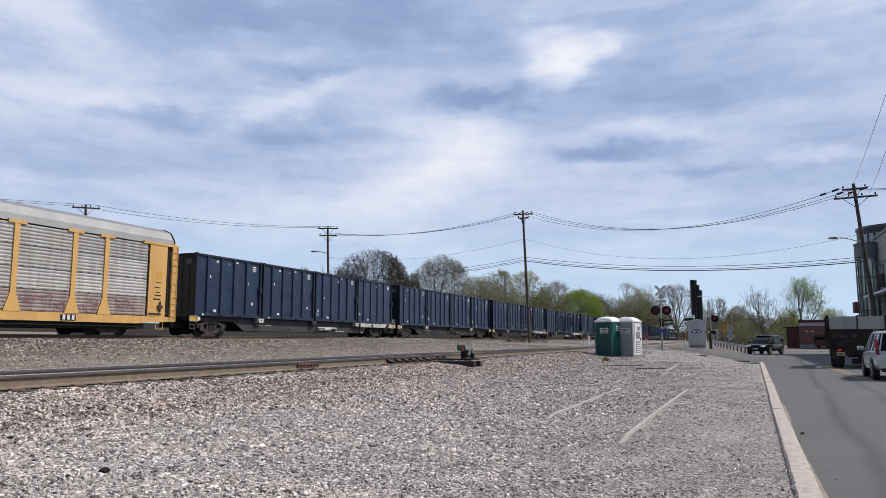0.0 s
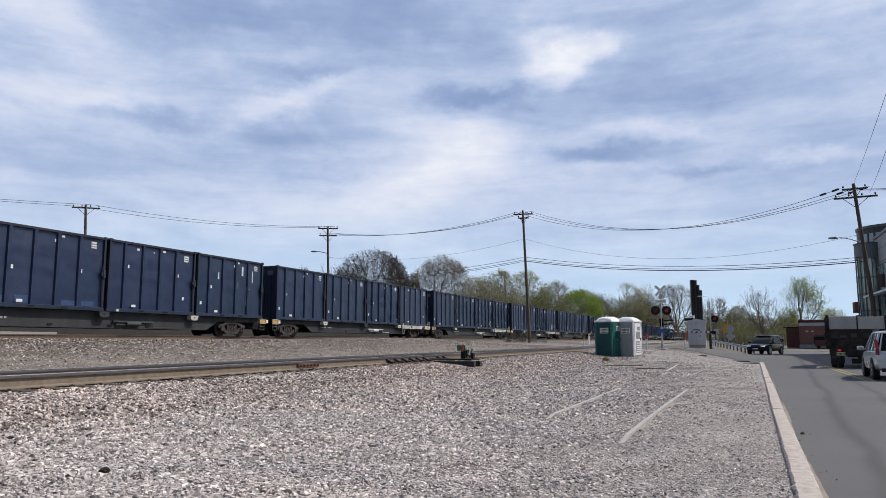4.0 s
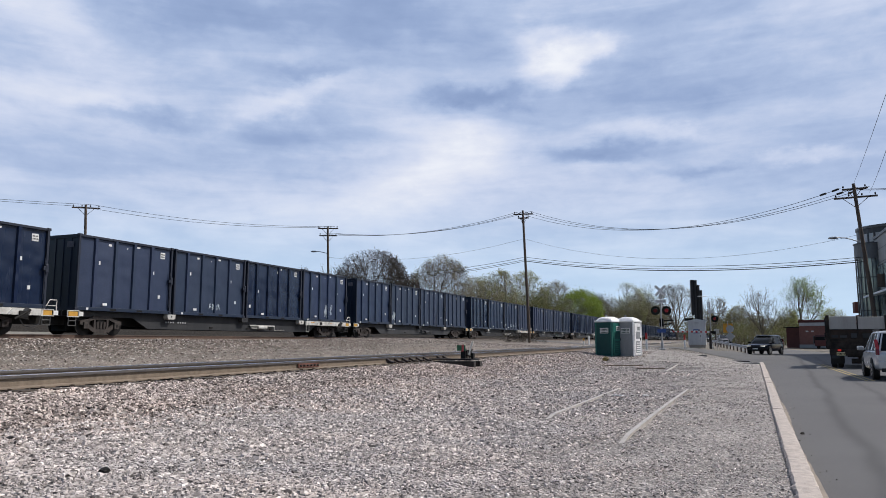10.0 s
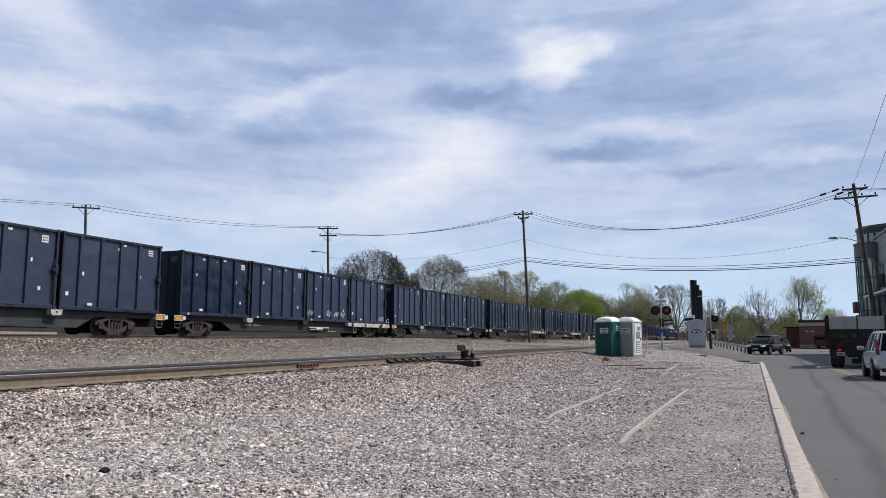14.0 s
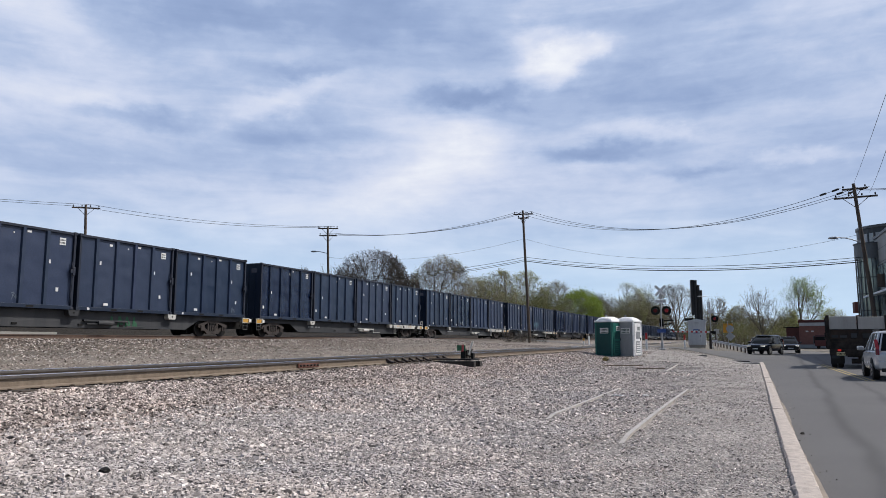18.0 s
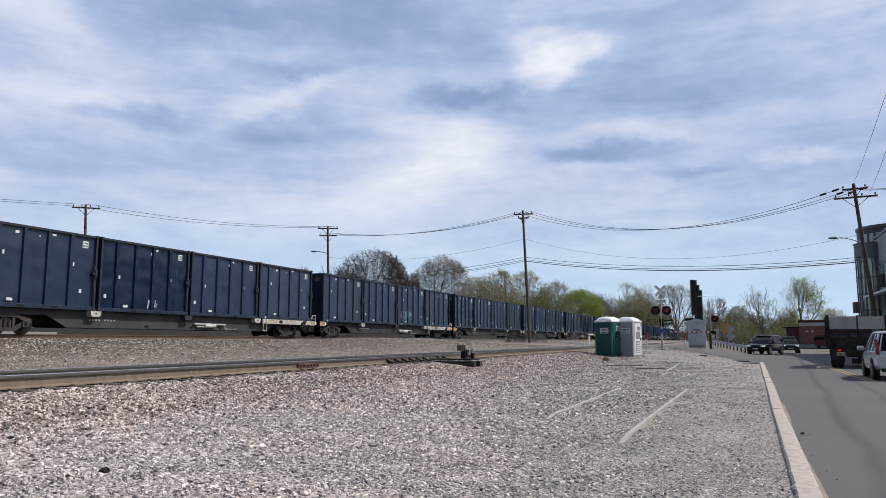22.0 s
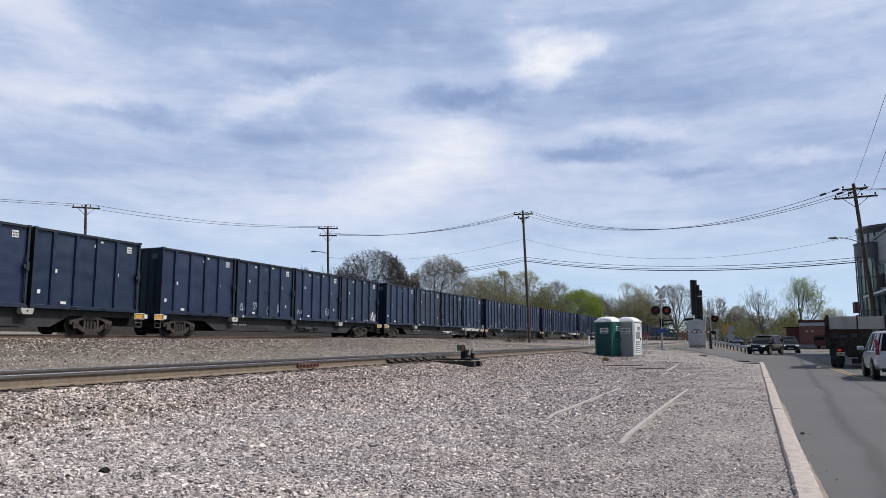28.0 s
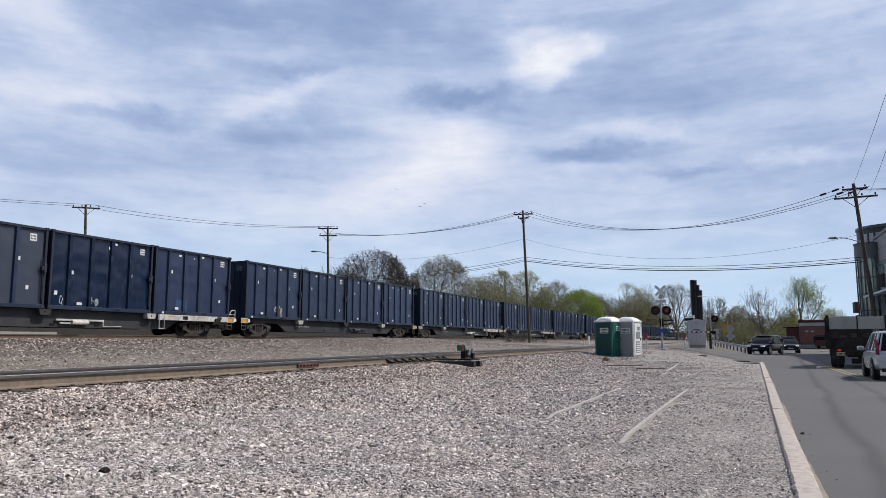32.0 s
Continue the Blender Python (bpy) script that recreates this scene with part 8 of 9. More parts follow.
# ---------- thicket behind the crossing ----------
def thicket(name, label, spots, tone, seed, hgt):
    rng = np.random.default_rng(seed)
    kinds = []
    for i in range(4):
        pos, par, rad, tips, _ = tree_arrays(rng, 7.0, 6.5, (4, 3, 2, 2, 2), 0.05, 0.2, 0.25, (15, 75))
        top, half = np.percentile(pos[:, 2], 99), np.percentile(np.hypot(pos[:, 0], pos[:, 1]), 94)
        tv, tf = tubes(pos, par, rad, rad > 0.018, 0.03, 3)
        lv, lf = leaf_arrays(rng, tips, 1200, 0.11, 0.6)
        for a in (tv, lv):
            a[:, :2] /= half
            a[:, 2] /= top
        kinds.append((tv, tf, lv, lf))
    V, F, V2, F2, n1, n2 = [], [], [], [], 0, 0
    for s, q, w, h in spots:
        tv, tf, lv, lf = kinds[rng.integers(4)]
        a = rng.uniform(0, 6.28)
        rm = np.array([[math.cos(a), -math.sin(a), 0], [math.sin(a), math.cos(a), 0], [0, 0, 1]])
        z = float(ground_z(s, q)) - 0.1
        sc = np.array([w, w, h])
        V.append(tv @ rm.T * sc + (s, q, z))
        F.append(tf + n1)
        n1 += len(tv)
        V2.append(lv @ rm.T * sc + (s, q, z))
        F2.append(lf + n2)
        n2 += len(lv)
    t = thing(name, label, "thicket", m=PLAN, kind="stuff")
    tagged(part("stems", from_arrays("stems", np.concatenate(V), np.concatenate(F), M_TWIG), M_TWIG, t), kind="stuff")
    tagged(part("leaves", from_arrays("leaves", np.concatenate(V2), np.concatenate(F2), tone), tone, t), kind="stuff")


rng = np.random.default_rng(21)
M_BRUSH = leafy("brown_green_brush", (0.150, 0.138, 0.080), (0.108, 0.099, 0.058), 0.2)
M_BRUSH2 = leafy("olive_brush", (0.150, 0.154, 0.068), (0.110, 0.113, 0.050), 0.2)
spots = []
for i in range(150):
    s = rng.uniform(190, 290)
    b = rng.uniform(-12, 46) * s / 200
    if b / s < 0.07 or b > 35:
        spots.append((s, b, rng.uniform(3.0, 5.0), rng.uniform(7.0, 12.5) if b > 35 else rng.uniform(4.5, 8.5)))
spots = spots[:74]
for i in range(34):
    s = rng.uniform(285, 420)
    spots.append((s, max(38.0, rng.uniform(0.07, 0.17) * s), rng.uniform(5.0, 7.5), rng.uniform(9.0, 16.0)))
thicket("thicket", "brown budding woodland edge behind the crossing", spots, M_BRUSH, 5, 7)
spots = []
for i in range(90):
    s = rng.uniform(165, 215)
    b = rng.uniform(-24, 13) * s / 190
    if len(spots) < 44 and b / s < 0.066:
        spots.append((s, b, rng.uniform(2.4, 4.2), rng.uniform(3.0, 5.5)))
for i in range(46):
    s = rng.uniform(135, 215)
    spots.append((s, rng.uniform(38, 84) * s / 170 + 4, rng.uniform(3.5, 5.5), rng.uniform(7.0, 11.0)))
thicket("olive_thicket", "olive-green budding scrub behind the railway", spots, M_BRUSH2, 6, 7)
spots = [(69.5 + rng.uniform(-2.5, 2.5), 20.4 + rng.uniform(-2.5, 1.2), rng.uniform(0.35, 0.8), rng.uniform(0.5, 1.1)) for i in range(16)]
M_DRYBRUSH = mat("dry_dark_brush", (0.055, 0.045, 0.035), (0.035, 0.03, 0.022), 0.9, scale=2, island=0.4)
thicket("dry_brush", "dark dry brush round the foot of the pole", spots, M_DRYBRUSH, 8, 1)

# ---------- graffiti on the containers ----------
M_TEAL = mat("teal_spray_paint", (0.22, 0.42, 0.48), (0.14, 0.30, 0.35), 0.6, scale=12)
M_BLUEPATCH = mat("mid_blue_patch", (0.02, 0.05, 0.13), (0.03, 0.065, 0.15), 0.5, scale=5)
M_GREENTAG = mat("green_spray_paint", (0.02, 0.12, 0.055), (0.015, 0.08, 0.04), 0.6, scale=6)
M_FAINT = mat("faded_spray_paint", (0.12, 0.15, 0.19), (0.08, 0.11, 0.15), 0.6, scale=10)
M_CREAM = mat("cream_spray_paint", (0.55, 0.46, 0.3), (0.42, 0.36, 0.24), 0.6, scale=10)


def graffiti(car, i, x, z, w, h, seed, material, letters=3, fat=0.032, label="sprayed tag"):
    """Loose strokes sprayed on a container's side: x and z of the lower left corner as shares of its length and height."""
    c = BOXES[car, i]
    r = random.Random(seed)
    bm = B()
    x0, z0 = x * LEN_C, z * TALL_C
    step = w / letters

    def stroke(a, b, y):
        d = Vector((b[0] - a[0], 0, b[1] - a[1]))
        if d.length < 0.004:
            return
        u = Vector((-d.z, 0, d.x)).normalized() * fat * 0.38
        p, q = Vector((a[0], y, a[1])), Vector((b[0], y, b[1]))
        bm.faces.new([bm.verts.new(v) for v in (p - u, q - u, q + u, p + u)])
    k = 0
    for n in range(letters):
        pts = [(x0 + step * (n + r.uniform(0.05, 0.95)), z0 + h * r.random()) for _ in range(r.randint(6, 9))]
        pts[0] = (x0 + step * (n + 0.1), z0 + h * r.uniform(0.0, 0.3))
        pts[1] = (x0 + step * (n + r.uniform(0.2, 0.6)), z0 + h * r.uniform(0.75, 1.0))
        ends = [pts[0]] + pts + [pts[-1]]
        for p0, p1, p2, p3 in zip(ends[:-3], ends[1:-2], ends[2:-1], ends[3:]):
            # a rounded sweep through the corner points
            last = p1
            for m in range(1, 6):
                u = m / 5
                here = tuple(0.5 * (2 * p1[c] + (p2[c] - p0[c]) * u + (2 * p0[c] - 5 * p1[c] + 4 * p2[c] - p3[c]) * u * u + (3 * p1[c] - p0[c] - 3 * p2[c] + p3[c]) * u ** 3) for c in (0, 1))
                stroke(last, here, 0.052 - 0.0001 * k)
                last = here
                k += 1
    bmesh.ops.translate(bm, verts=bm.verts, vec=(0, 0.025, 0))
    g = part("graffiti", bm, material, c, label)
    c["label"] = "navy steel waste container with " + label
    return g


def patches(car, i, rects, material, label):
    c = BOXES[car, i]
    for x, z, w, h in rects:
        bm = B()
        box(bm, x * LEN_C, x * LEN_C + w, 0.080, 0.087, z * TALL_C, z * TALL_C + h, 0.0)
        part("paint_patch", bm, material, c, label)
    c["label"] = "navy steel waste container with " + label


patches(1, 1, [(0.03, 0.055, 0.75, 0.28), (0.24, 0.055, 0.65, 0.34), (0.62, 0.055, 0.75, 0.22), (0.80, 0.055, 0.7, 0.24)], M_BLUEPATCH, "blue touched-up paint patches")
patches(1, 3, [(0.66, 0.72, 0.16, 0.55), (0.56, 0.48, 0.22, 0.42), (0.74, 0.2, 0.18, 1.15), (0.30, 0.62, 0.10, 0.4), (0.83, 0.62, 0.08, 0.7)], M_TAG, "pale blue scraped streaks")
graffiti(2, 2, 0.88, 0.10, 0.5, 0.22, 3, M_FAINT, 1, 0.03, "a faint sprayed tick")
graffiti(2, 3, 0.05, 0.06, 0.6, 0.28, 4, M_FAINT, 2, 0.025, "a faint sprayed tag")
graffiti(3, 1, 0.45, 0.10, 0.5, 0.5, 5, M_FAINT, 2, 0.03, "a faint sprayed tag")
graffiti(3, 2, 0.72, 0.07, 0.95, 0.55, 6, M_TAG, 3, 0.035, "a pale sprayed tag")
graffiti(3, 2, 0.08, 0.08, 0.5, 0.35, 7, M_FAINT, 2, 0.03, "a pale sprayed tag")
graffiti(4, 1, 0.48, 0.10, 1.0, 0.38, 8, M_TAG, 4, 0.04, "a white sprayed tag")
graffiti(4, 3, 0.48, 0.08, 1.1, 0.95, 9, M_TAG, 4, 0.05, "a large white sprayed tag")
graffiti(5, 1, 0.06, 0.10, 0.75, 0.78, 10, M_TAG, 4, 0.06, "a white sprayed tag")
graffiti(6, 2, 0.02, 0.10, 0.9, 0.42, 11, M_TAG, 4, 0.045, "a row of white sprayed tags")
graffiti(6, 2, 0.46, 0.10, 0.85, 0.45, 12, M_TAG, 4, 0.045, "a row of white sprayed tags")
graffiti(6, 2, 0.64, 0.10, 1.6, 0.42, 13, M_TAG, 7, 0.045, "a row of white sprayed tags")
graffiti(6, 3, 0.80, 0.07, 0.85, 0.36, 14, M_TAG, 5, 0.04, "a white sprayed tag")
graffiti(7, 1, 0.5, 0.08, 0.5, 0.35, 15, M_FAINT, 2, 0.03, "a faint sprayed tag")
graffiti(7, 3, 0.80, 0.06, 0.35, 0.35, 16, M_FAINT, 2, 0.03, "a faint sprayed tag")
graffiti(9, 1, 0.52, 0.06, 0.7, 0.55, 17, M_TAG, 3, 0.04, "a white sprayed tag")
graffiti(10, 2, 0.12, 0.08, 2.3, 1.0, 18, M_TEAL, 6, 0.05, "a tall teal sprayed outline")
graffiti(11, 2, 0.5, 0.08, 0.8, 0.3, 19, M_FAINT, 3, 0.02, "a faint sprayed tag")
for j, fx in enumerate((0.06, 0.28, 0.50, 0.70)):
    graffiti(12, 1, fx, 0.08 + 0.03 * (j % 2), 0.55, 0.62, 20 + j, M_TAG, 1, 0.04, "four pale sprayed letter shapes")
graffiti(12, 2, 0.06, 0.08, 0.7, 0.5, 25, M_TAG, 2, 0.03, "two pale sprayed tags")
graffiti(12, 2, 0.66, 0.08, 0.7, 0.75, 26, M_TAG, 2, 0.035, "two pale sprayed tags")
graffiti(12, 3, 0.80, 0.04, 0.9, 0.75, 27, M_LABEL, 4, 0.05, "a bold white sprayed tag")
graffiti(12, 3, 0.62, 0.02, 1.0, 0.22, 28, M_LABEL, 4, 0.035, "a bold white sprayed tag")
graffiti(12, 3, 0.08, 0.1, 1.5, 0.4, 29, M_FAINT, 5, 0.02, "a bold white sprayed tag")
graffiti(13, 1, 0.04, 0.08, 0.5, 0.35, 30, M_FAINT, 2, 0.03, "a faint sprayed tag")
graffiti(13, 2, 0.10, 0.06, 0.2, 0.5, 31, M_TAG, 1, 0.03, "small pale sprayed marks")
graffiti(13, 2, 0.38, 0.06, 0.5, 0.45, 32, M_TAG, 2, 0.04, "small pale sprayed marks")
patches(13, 3, [(0.28, 0.06, 0.85, 0.6)], M_BLUEPATCH, "a mid-blue paint patch")
graffiti(14, 0, 0.5, 0.06, 1.0, 0.62, 33, M_CREAM, 3, 0.06, "a cream sprayed tag")
# paler navy: the lighter reflection on this container's walls is in the colour
M_NAVY_SHEEN = mat("navy_with_pale_sheen", (0.018, 0.030, 0.060), (0.036, 0.047, 0.076), 0.5, scale=0.8, streak=True, dent=0.6)
for o in BOXES[13, 1].children:
    if o.name.startswith("side_wall"):
        o.data = o.data.copy()
        o.data.materials[0] = M_NAVY_SHEEN
graffiti(16, 1, 0.3, 0.08, 1.2, 0.5, 34, M_TAG, 4, 0.05, "a white sprayed tag")

graffiti(0, 2, 0.04, 0.09, 0.32, 0.34, 40, M_TAG, 2, 0.035, "a small white sprayed tag")
bm = B()
r = random.Random(61)
k = 0
for i in range(4):
    pts = [(14.5 + 0.47 * i + r.uniform(0.0, 0.42), 0.40 + 0.5 * r.random()) for _ in range(6)]
    pts[0], pts[1] = (14.52 + 0.47 * i, 0.40), (14.58 + 0.47 * i, 0.90)
    for a, b in zip(pts[:-1], pts[1:]):
        d = Vector((b[0] - a[0], 0, b[1] - a[1]))
        u = Vector((-d.z, 0, d.x)).normalized() * 0.045
        y = 0.292 - 0.0005 * k
        k += 1
        bm.faces.new([bm.verts.new(Vector((q[0], y, q[1])) + e * u) for q, e in ((a, -1), (b, -1), (b, 1), (a, 1))])
part("sill_graffiti", bm, M_GREENTAG, FLATS[7], "green sprayed lettering on the sill")

# small litter on the yard
M_TIMBER = mat("weathered_plank", (0.32, 0.25, 0.19), (0.22, 0.17, 0.13), 0.9, scale=6, streak=False)


def plank(s, q, ln, turn, label):
    z = float(ground_z(s, q))
    p = thing("plank", label, "plank", "loose planks", at(s, q, z + 0.03, turn))
    bm = B()
    box(bm, 0, ln, -0.05, 0.05, 0.0, 0.045, 0.006)
    part("board", bm, M_TIMBER, p)


plank(31.0, 5.5, 1.6, -66, "weathered brown plank lying on the gravel")
plank(30.6, 4.1, 1.1, -70, "thin weathered plank lying on the gravel")
lump = thing("rubble_lump", "small yellow and black lump of rubble on gravel", "rubble", m=at(35.3, 6.2, float(ground_z(35.3, 6.2))))
bm = B()
bmesh.ops.create_icosphere(bm, subdivisions=2, radius=0.16)
for v in bm.verts:
    v.co *= random.uniform(0.75, 1.15)
    v.co.z = max(v.co.z * 0.9 + 0.1, -0.04)
part("stone", bm, mat("mossy_stone", (0.24, 0.19, 0.07), (0.06, 0.05, 0.03), 0.9, scale=9, contrast=2), lump)
lump = thing("road_stone", "small dark stone lying on the asphalt by the kerb", "stone", m=at(12.15, -0.72, 0.008, 25))
bm = B()
prism(bm, [(-0.03, 0.0), (0.03, 0.0), (0.022, 0.014), (0.003, 0.024), (-0.016, 0.034), (-0.024, 0.017)], -0.02, 0.02)
part("stone", bm, M_DARK_BITS, lump)
dark = thing("dark_stone", "single dark slag stone lying on the gravel", "stone", m=at(4.88, 5.22, float(ground_z(4.88, 5.22)) + 0.02))
bm = B()
bmesh.ops.create_icosphere(bm, subdivisions=2, radius=0.04)
for v in bm.verts:
    v.co *= random.uniform(0.7, 1.2)
    v.co.x *= 1.5
    v.co.z = max(v.co.z * 0.7 + 0.02, -0.02)
part("lump", bm, M_BLACK, dark)
for s, q, a in ((16.5, 2.05, 20), (16.2, 2.6, 70), (33.0, 2.0, 10)):
    sc = thing("paper_scrap", "crumpled white paper scrap on the gravel", "litter", "litter on the gravel", at(s, q, float(ground_z(s, q)) + 0.03, a))
    bm = B()
    box(bm, -0.12, 0.12, -0.05, 0.05, 0, 0.02, 0.006)
    part("paper", bm, M_LABEL, sc)


# faded purple scrawl along the foot of the car carrier
M_PURPLE = mat("faded_purple_spray", (0.20, 0.075, 0.11), (0.28, 0.15, 0.17), 0.7, scale=6)
for seed, x0, w, letters in ((51, -9.1, 2.3, 4), (52, -6.2, 1.3, 3), (53, -12.0, 2.2, 4), (54, -4.3, 1.6, 2)):
    r = random.Random(seed)
    bm = B()
    for n in range(letters):
        pts = [(x0 + w / letters * (n + r.uniform(0, 1)), 1.05 + 0.75 * r.random()) for _ in range(7)]
        for k, (a, b) in enumerate(zip(pts[:-1], pts[1:])):
            d = Vector((b[0] - a[0], 0, b[1] - a[1]))
            u = Vector((-d.z, 0, d.x)).normalized() * 0.02
            y = 0.012 - 0.0006 * (k + 7 * n)
            bm.faces.new([bm.verts.new(Vector((p[0], y, p[1])) + e * u) for p, e in ((a, -1), (b, -1), (b, 1), (a, 1))])
    part("graffiti", bm, M_PURPLE, AUTO_RACK, "faded purple sprayed scrawl")

# ---------- birds crossing the sky late on ----------
M_BIRD = mat("dark_feathers", (0.035, 0.033, 0.032), (0.06, 0.055, 0.05), 0.8, scale=20)
BIRDS, BIRD_WINGS = [], {1: [], -1: []}


def bird(size):
    b = thing("bird", "small dark bird in level flight with beating wings", "bird", "birds in flight")
    bm = B()
    rod(bm, (-0.10 * size, 0, 0), (0.02 * size, 0, 0), 0.008 * size, 0.034 * size, seg=8)
    rod(bm, (0.02 * size, 0, 0), (0.11 * size, 0, 0.01 * size), 0.034 * size, 0.014 * size, seg=8)
    part("body", bm, M_BIRD, b, smooth=True)
    bm = B()
    prism(bm, [(-0.19 * size, 0.004), (-0.19 * size, -0.004), (-0.09 * size, -0.008), (-0.09 * size, 0.008)], -0.03 * size, 0.03 * size)
    part("tail", bm, M_BIRD, b)
    for sg in (1, -1):
        bm = B()
        pts = [(0.05, 0.0), (0.045, 0.12), (0.0, 0.26), (-0.03, 0.255), (-0.045, 0.13), (-0.05, 0.0)]
        lo = [bm.verts.new((x * size, sg * y * size, -0.004)) for x, y in pts]
        hi = [bm.verts.new((x * size, sg * y * size, 0.004)) for x, y in pts]
        bm.faces.new(lo)
        bm.faces.new(hi[::-1])
        for i in range(6):
            bm.faces.new((lo[i], lo[(i + 1) % 6], hi[(i + 1) % 6], hi[i]))
        bmesh.ops.recalc_face_normals(bm, faces=bm.faces)
        w = part("wing", bm, M_BIRD, b)
        w.location = (0.01 * size, sg * 0.02 * size, 0.012 * size)
        BIRD_WINGS[sg].append(w)
    BIRDS.append(b)


for size in (0.66, 0.74, 0.7):
    bird(size)


# ---------- what moves ----------
def plan_path(points):
    """Plan places (seconds, s, q) to rows that stand on the street and head along the path."""
    rows = []
    for i, (t, s, q) in enumerate(points):
        a = points[max(i - 1, 0)]
        b = points[min(i + 1, len(points) - 1)]
        ds, dq = b[1] - a[1], b[2] - a[2]
        if math.hypot(ds, dq) < 0.02:
            turn = rows[-1][3] if rows else 180.0
        else:
            turn = math.degrees(math.atan2(dq, ds))
            if turn < 0:
                turn += 360
        rows.append((t, s, q, turn))
    return rows


def drive(ob, knots):
    """Key a car along smooth knots (seconds, s, q), its wheels turning with the way it goes."""
    ts = np.array([k[0] for k in knots])
    times = [i * 0.5 for i in range(65)]

    def smooth(vals):
        out = []
        vals = np.array(vals, float)
        slope = np.gradient(vals, ts)
        still = np.abs(np.diff(vals)) < 0.45
        slope[:-1][still] = 0
        slope[1:][still] = 0
        for t in times:
            i = int(np.clip(np.searchsorted(ts, t) - 1, 0, len(ts) - 2))
            h = ts[i + 1] - ts[i]
            u = (t - ts[i]) / h
            out.append((2 * u ** 3 - 3 * u ** 2 + 1) * vals[i] + (u ** 3 - 2 * u ** 2 + u) * h * slope[i] + (-2 * u ** 3 + 3 * u ** 2) * vals[i + 1] + (u ** 3 - u ** 2) * h * slope[i + 1])
        return out
    S, Q = smooth([k[1] for k in knots]), smooth([k[2] for k in knots])
    rows = plan_path(list(zip(times, S, Q)))
    for i in range(len(rows) - 2, -1, -1):
        if math.hypot(S[i + 1] - S[i], Q[i + 1] - Q[i]) < 0.02 and S[0] == S[i]:
            rows[i] = (*rows[i][:3], rows[i + 1][3])
    walk(ob, [(t, at(s, q, float(ground_z(s, q)) + 0.06, turn)) for t, s, q, turn in rows])
    gone = np.concatenate([[0], np.cumsum(np.hypot(np.diff(S), np.diff(Q)))])
    fine = [i * 0.05 for i in range(641)]
    way = np.interp(fine, times, gone)
    spin = [(t, pose(0, 0, 0, 0, math.degrees(w / 0.345), 0)) for t, w in zip(fine, way)]
    wheels = [o for o in ob.children if o.name.startswith("wheel") and not o.name.startswith("wheel_arch")]
    walk(wheels[0], spin)
    share_keys(wheels[0], wheels[1:])


def share_keys(first, others):
    act, slot = first.animation_data.action, first.animation_data.action_slot
    for w in others:
        w.rotation_mode = "QUATERNION"
        w.animation_data_create()
        w.animation_data.action = act
        w.animation_data.action_slot = slot


def motions():
    for ob, s0, q, dz in MOVING:
        rows = []
        for t, gone in TRAIN_WAY:
            s = s0 - gone
            z = FAR_RAIL + FAR_GRADE * (s - 23.0) + dz
            rows.append((t, PLAN @ Matrix.Translation((s, q, z)) @ pose(0, 0, 0, 0, -math.degrees(FAR_GRADE), 0)))
        walk(ob, rows)
    # wheels roll on the rail: one turn for all
    walk(WHEELS[0], [(i / FPS, pose(0, 0, 0, 0, -math.degrees(TRAIN_V / 0.42) * i / FPS, 0)) for i in range(32 * FPS + 1)])
    share_keys(WHEELS[0], WHEELS[1:])
    # cars on the street beyond the junction
    drive(silver_car, SILVER_WAY)
    drive(queue_suv, QUEUE_WAY)
    drive(late_car, LATE_WAY)
    # three birds fly over from behind, their wings beating
    for b, (z, way) in zip(BIRDS, BIRD_WAY):
        rows = []
        for i, (t, x, y) in enumerate(way):
            (_, xa, ya), (_, xb, yb) = way[max(i - 1, 0)], way[min(i + 1, len(way) - 1)]
            rows.append((t, pose(x, y, z, 0, 0, math.degrees(math.atan2(yb - ya, xb - xa)))))
        walk(b, rows)
    for sg in (1, -1):
        first = BIRD_WINGS[sg][0]
        walk(first, [(i * 0.05, pose(0.01, sg * 0.02, 0.012, sg * (12 + 38 * math.sin(i * 1.9)), 0, 0)) for i in range(641)])
        share_keys(first, BIRD_WINGS[sg][1:])
    # the clouds drift slowly
    walk(BACKDROP, [(t, pose(*EYE, 0, 0, 1.32 * (t / 32.0 - 0.19))) for t in (0.0, 8.0, 16.0, 24.0, 32.0)])


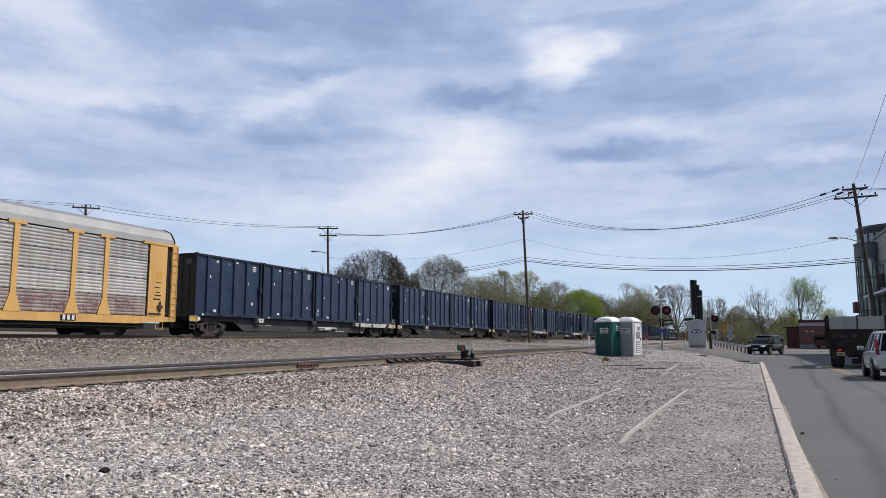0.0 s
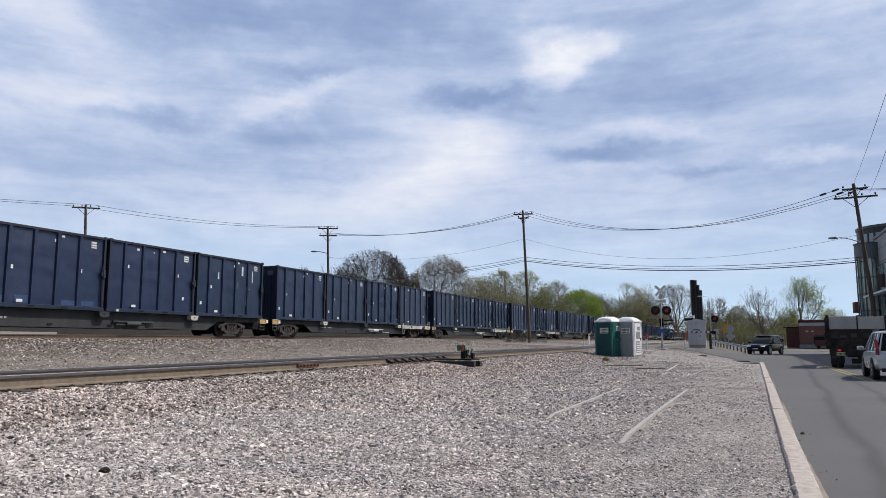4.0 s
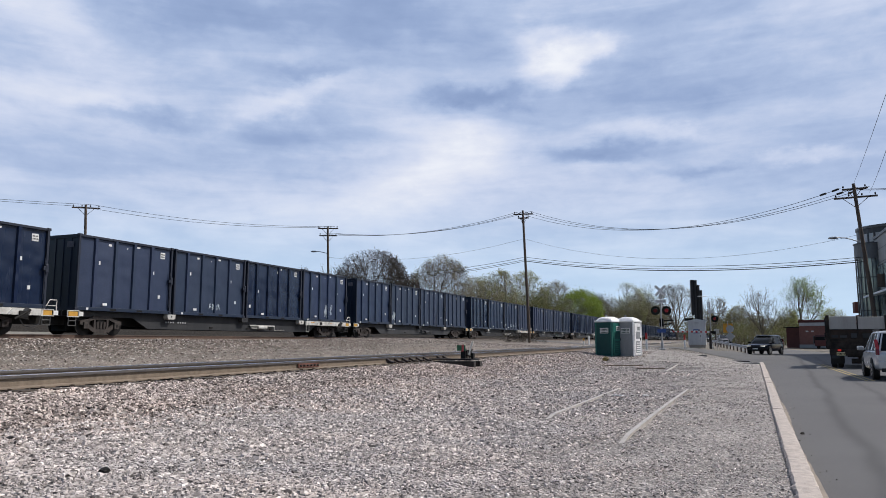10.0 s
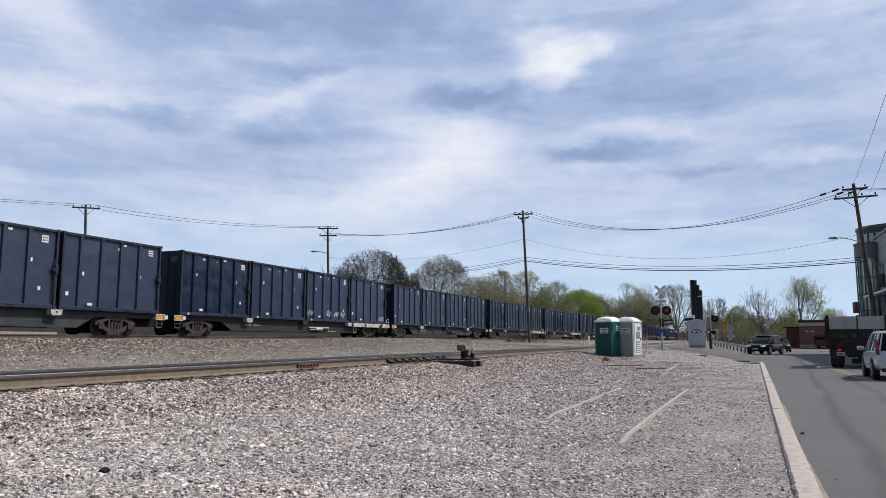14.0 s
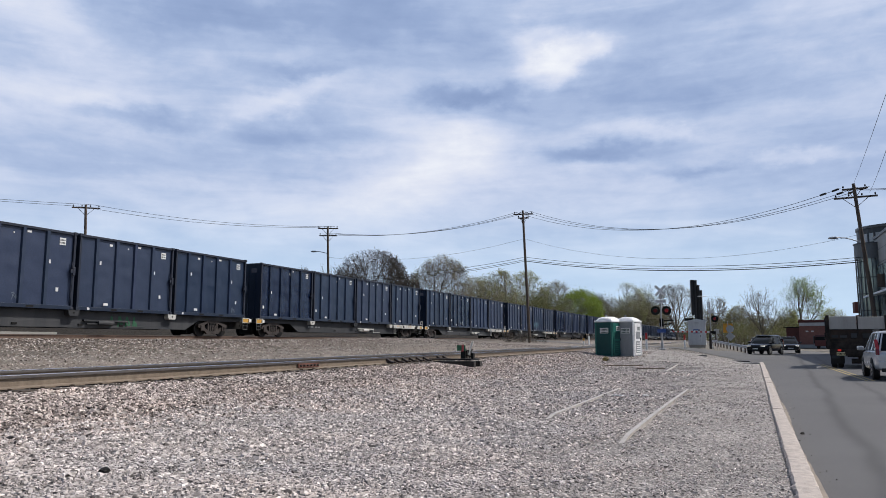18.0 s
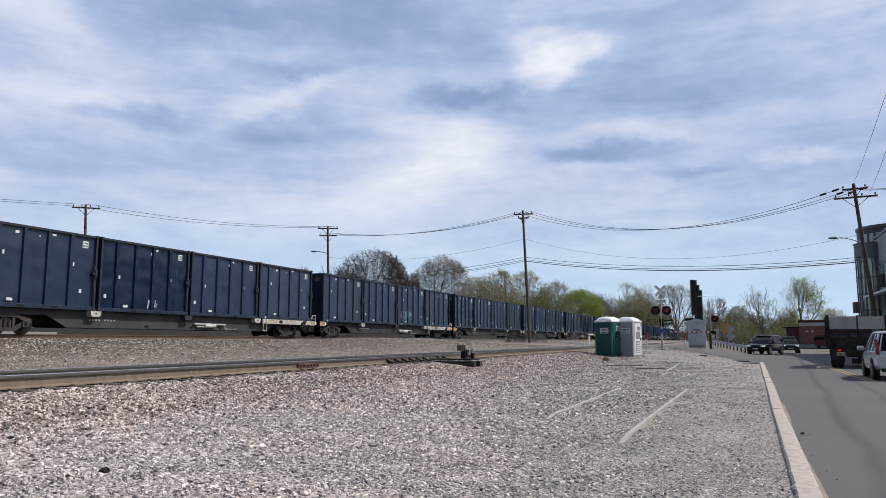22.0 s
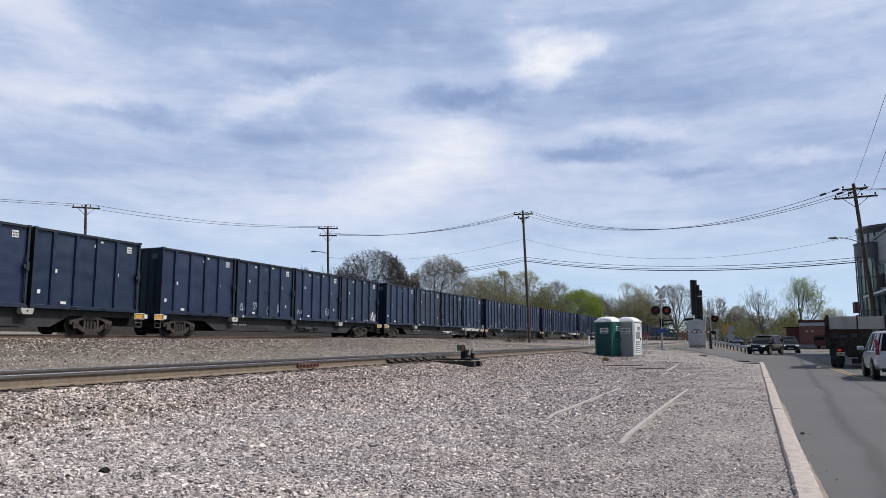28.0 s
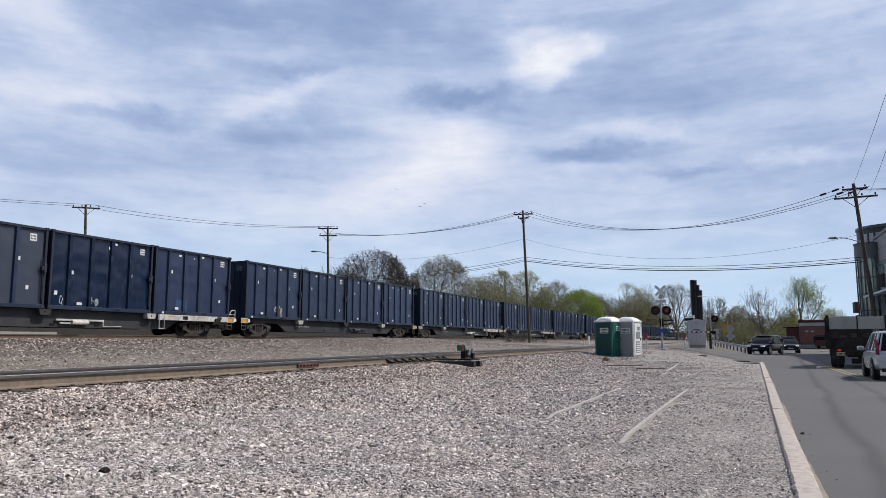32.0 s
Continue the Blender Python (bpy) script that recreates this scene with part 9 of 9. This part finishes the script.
BIRD_WAY = [(14.8, [(0, 63.4, -360.1), (10, 45.4, -227.6), (20, 27.4, -95.1), (26, 16.6, -15.6), (28, 13.0, 10.9), (29.0, 11.15, 24.12), (29.6, 9.68, 32.07), (30.2, 7.41, 40.03), (30.8, 4.36, 47.98), (31.4, 0.52, 55.93), (32.0, -4.11, 63.89)]), (15.2, [(0, 42.6, -408.2), (10, 32.1, -258.3), (20, 21.7, -108.4), (26, 15.4, -18.4), (28, 13.3, 11.5), (29.0, 12.24, 26.53), (29.6, 11.15, 35.65), (30.2, 9.14, 45.01), (30.8, 6.2, 54.62), (31.4, 2.34, 64.48), (32.0, -2.44, 74.58)]), (15.6, [(0, 112.8, -611.8), (10, 78.9, -394.0), (20, 45.0, -176.3), (26, 24.7, -45.6), (28, 17.9, -2.1), (29.4, 13.19, 28.44), (29.6, 12.47, 32.73), (30.2, 9.88, 44.9), (30.8, 6.61, 56.0), (31.4, 2.67, 66.01), (32.0, -1.95, 74.96)])]
TRAIN_WAY = [(0, 0.25), (1, 11.1), (2, 22.72), (3, 33.44), (6, 67.3), (7, 78.42), (8, 89.2), (9, 100.74), (10, 111.56), (11, 123.17), (12, 134.31), (13, 145.43), (14, 156.7), (17, 189.93), (18, 201.44), (19, 212.63), (20, 223.49), (21, 235.03), (22, 245.85), (23, 257.38), (24, 268.2), (25, 279.75), (28, 313.43), (29, 324.29), (30, 335.87), (31, 347.11), (32, 358.21)]
SILVER_WAY = [(0, 240.2, 21.13), (5, 209.8, 16.23), (8, 163.9, 9.24), (9, 140.5, 5.7), (9.5, 130.2, 4.39), (10, 122.2, 2.96), (10.5, 114.2, 1.39), (11, 106.1, 0.02), (11.5, 99.9, -0.84), (12.2, 93.6, -1.34), (13, 91.7, -1.43), (14, 91.5, -1.43), (32, 91.5, -1.43)]
QUEUE_WAY = [(0, 270.8, 25.75), (7, 225.2, 18.21), (9.5, 169.2, 9.54), (10.5, 141.7, 5.36), (11.5, 116.6, 0.79), (12, 109.6, -0.7), (12.6, 103.7, -2.16), (13.2, 97.6, -3.04), (14, 90.3, -3.63), (14.8, 85.5, -3.98), (15.6, 83.5, -4.13), (16.5, 83.2, -4.14), (32, 83.2, -4.14)]
LATE_WAY = [(0, 291.6, 27.73), (20, 261.1, 22.97), (25, 205.1, 14.42), (27, 143.7, 5.83), (27.5, 128.5, 3.46), (28, 118.5, 1.44), (28.5, 111.7, -0.5), (29.2, 106.8, -1.81), (30, 105.0, -2.19), (31, 104.8, -2.25), (32, 104.8, -2.25)]
motions()
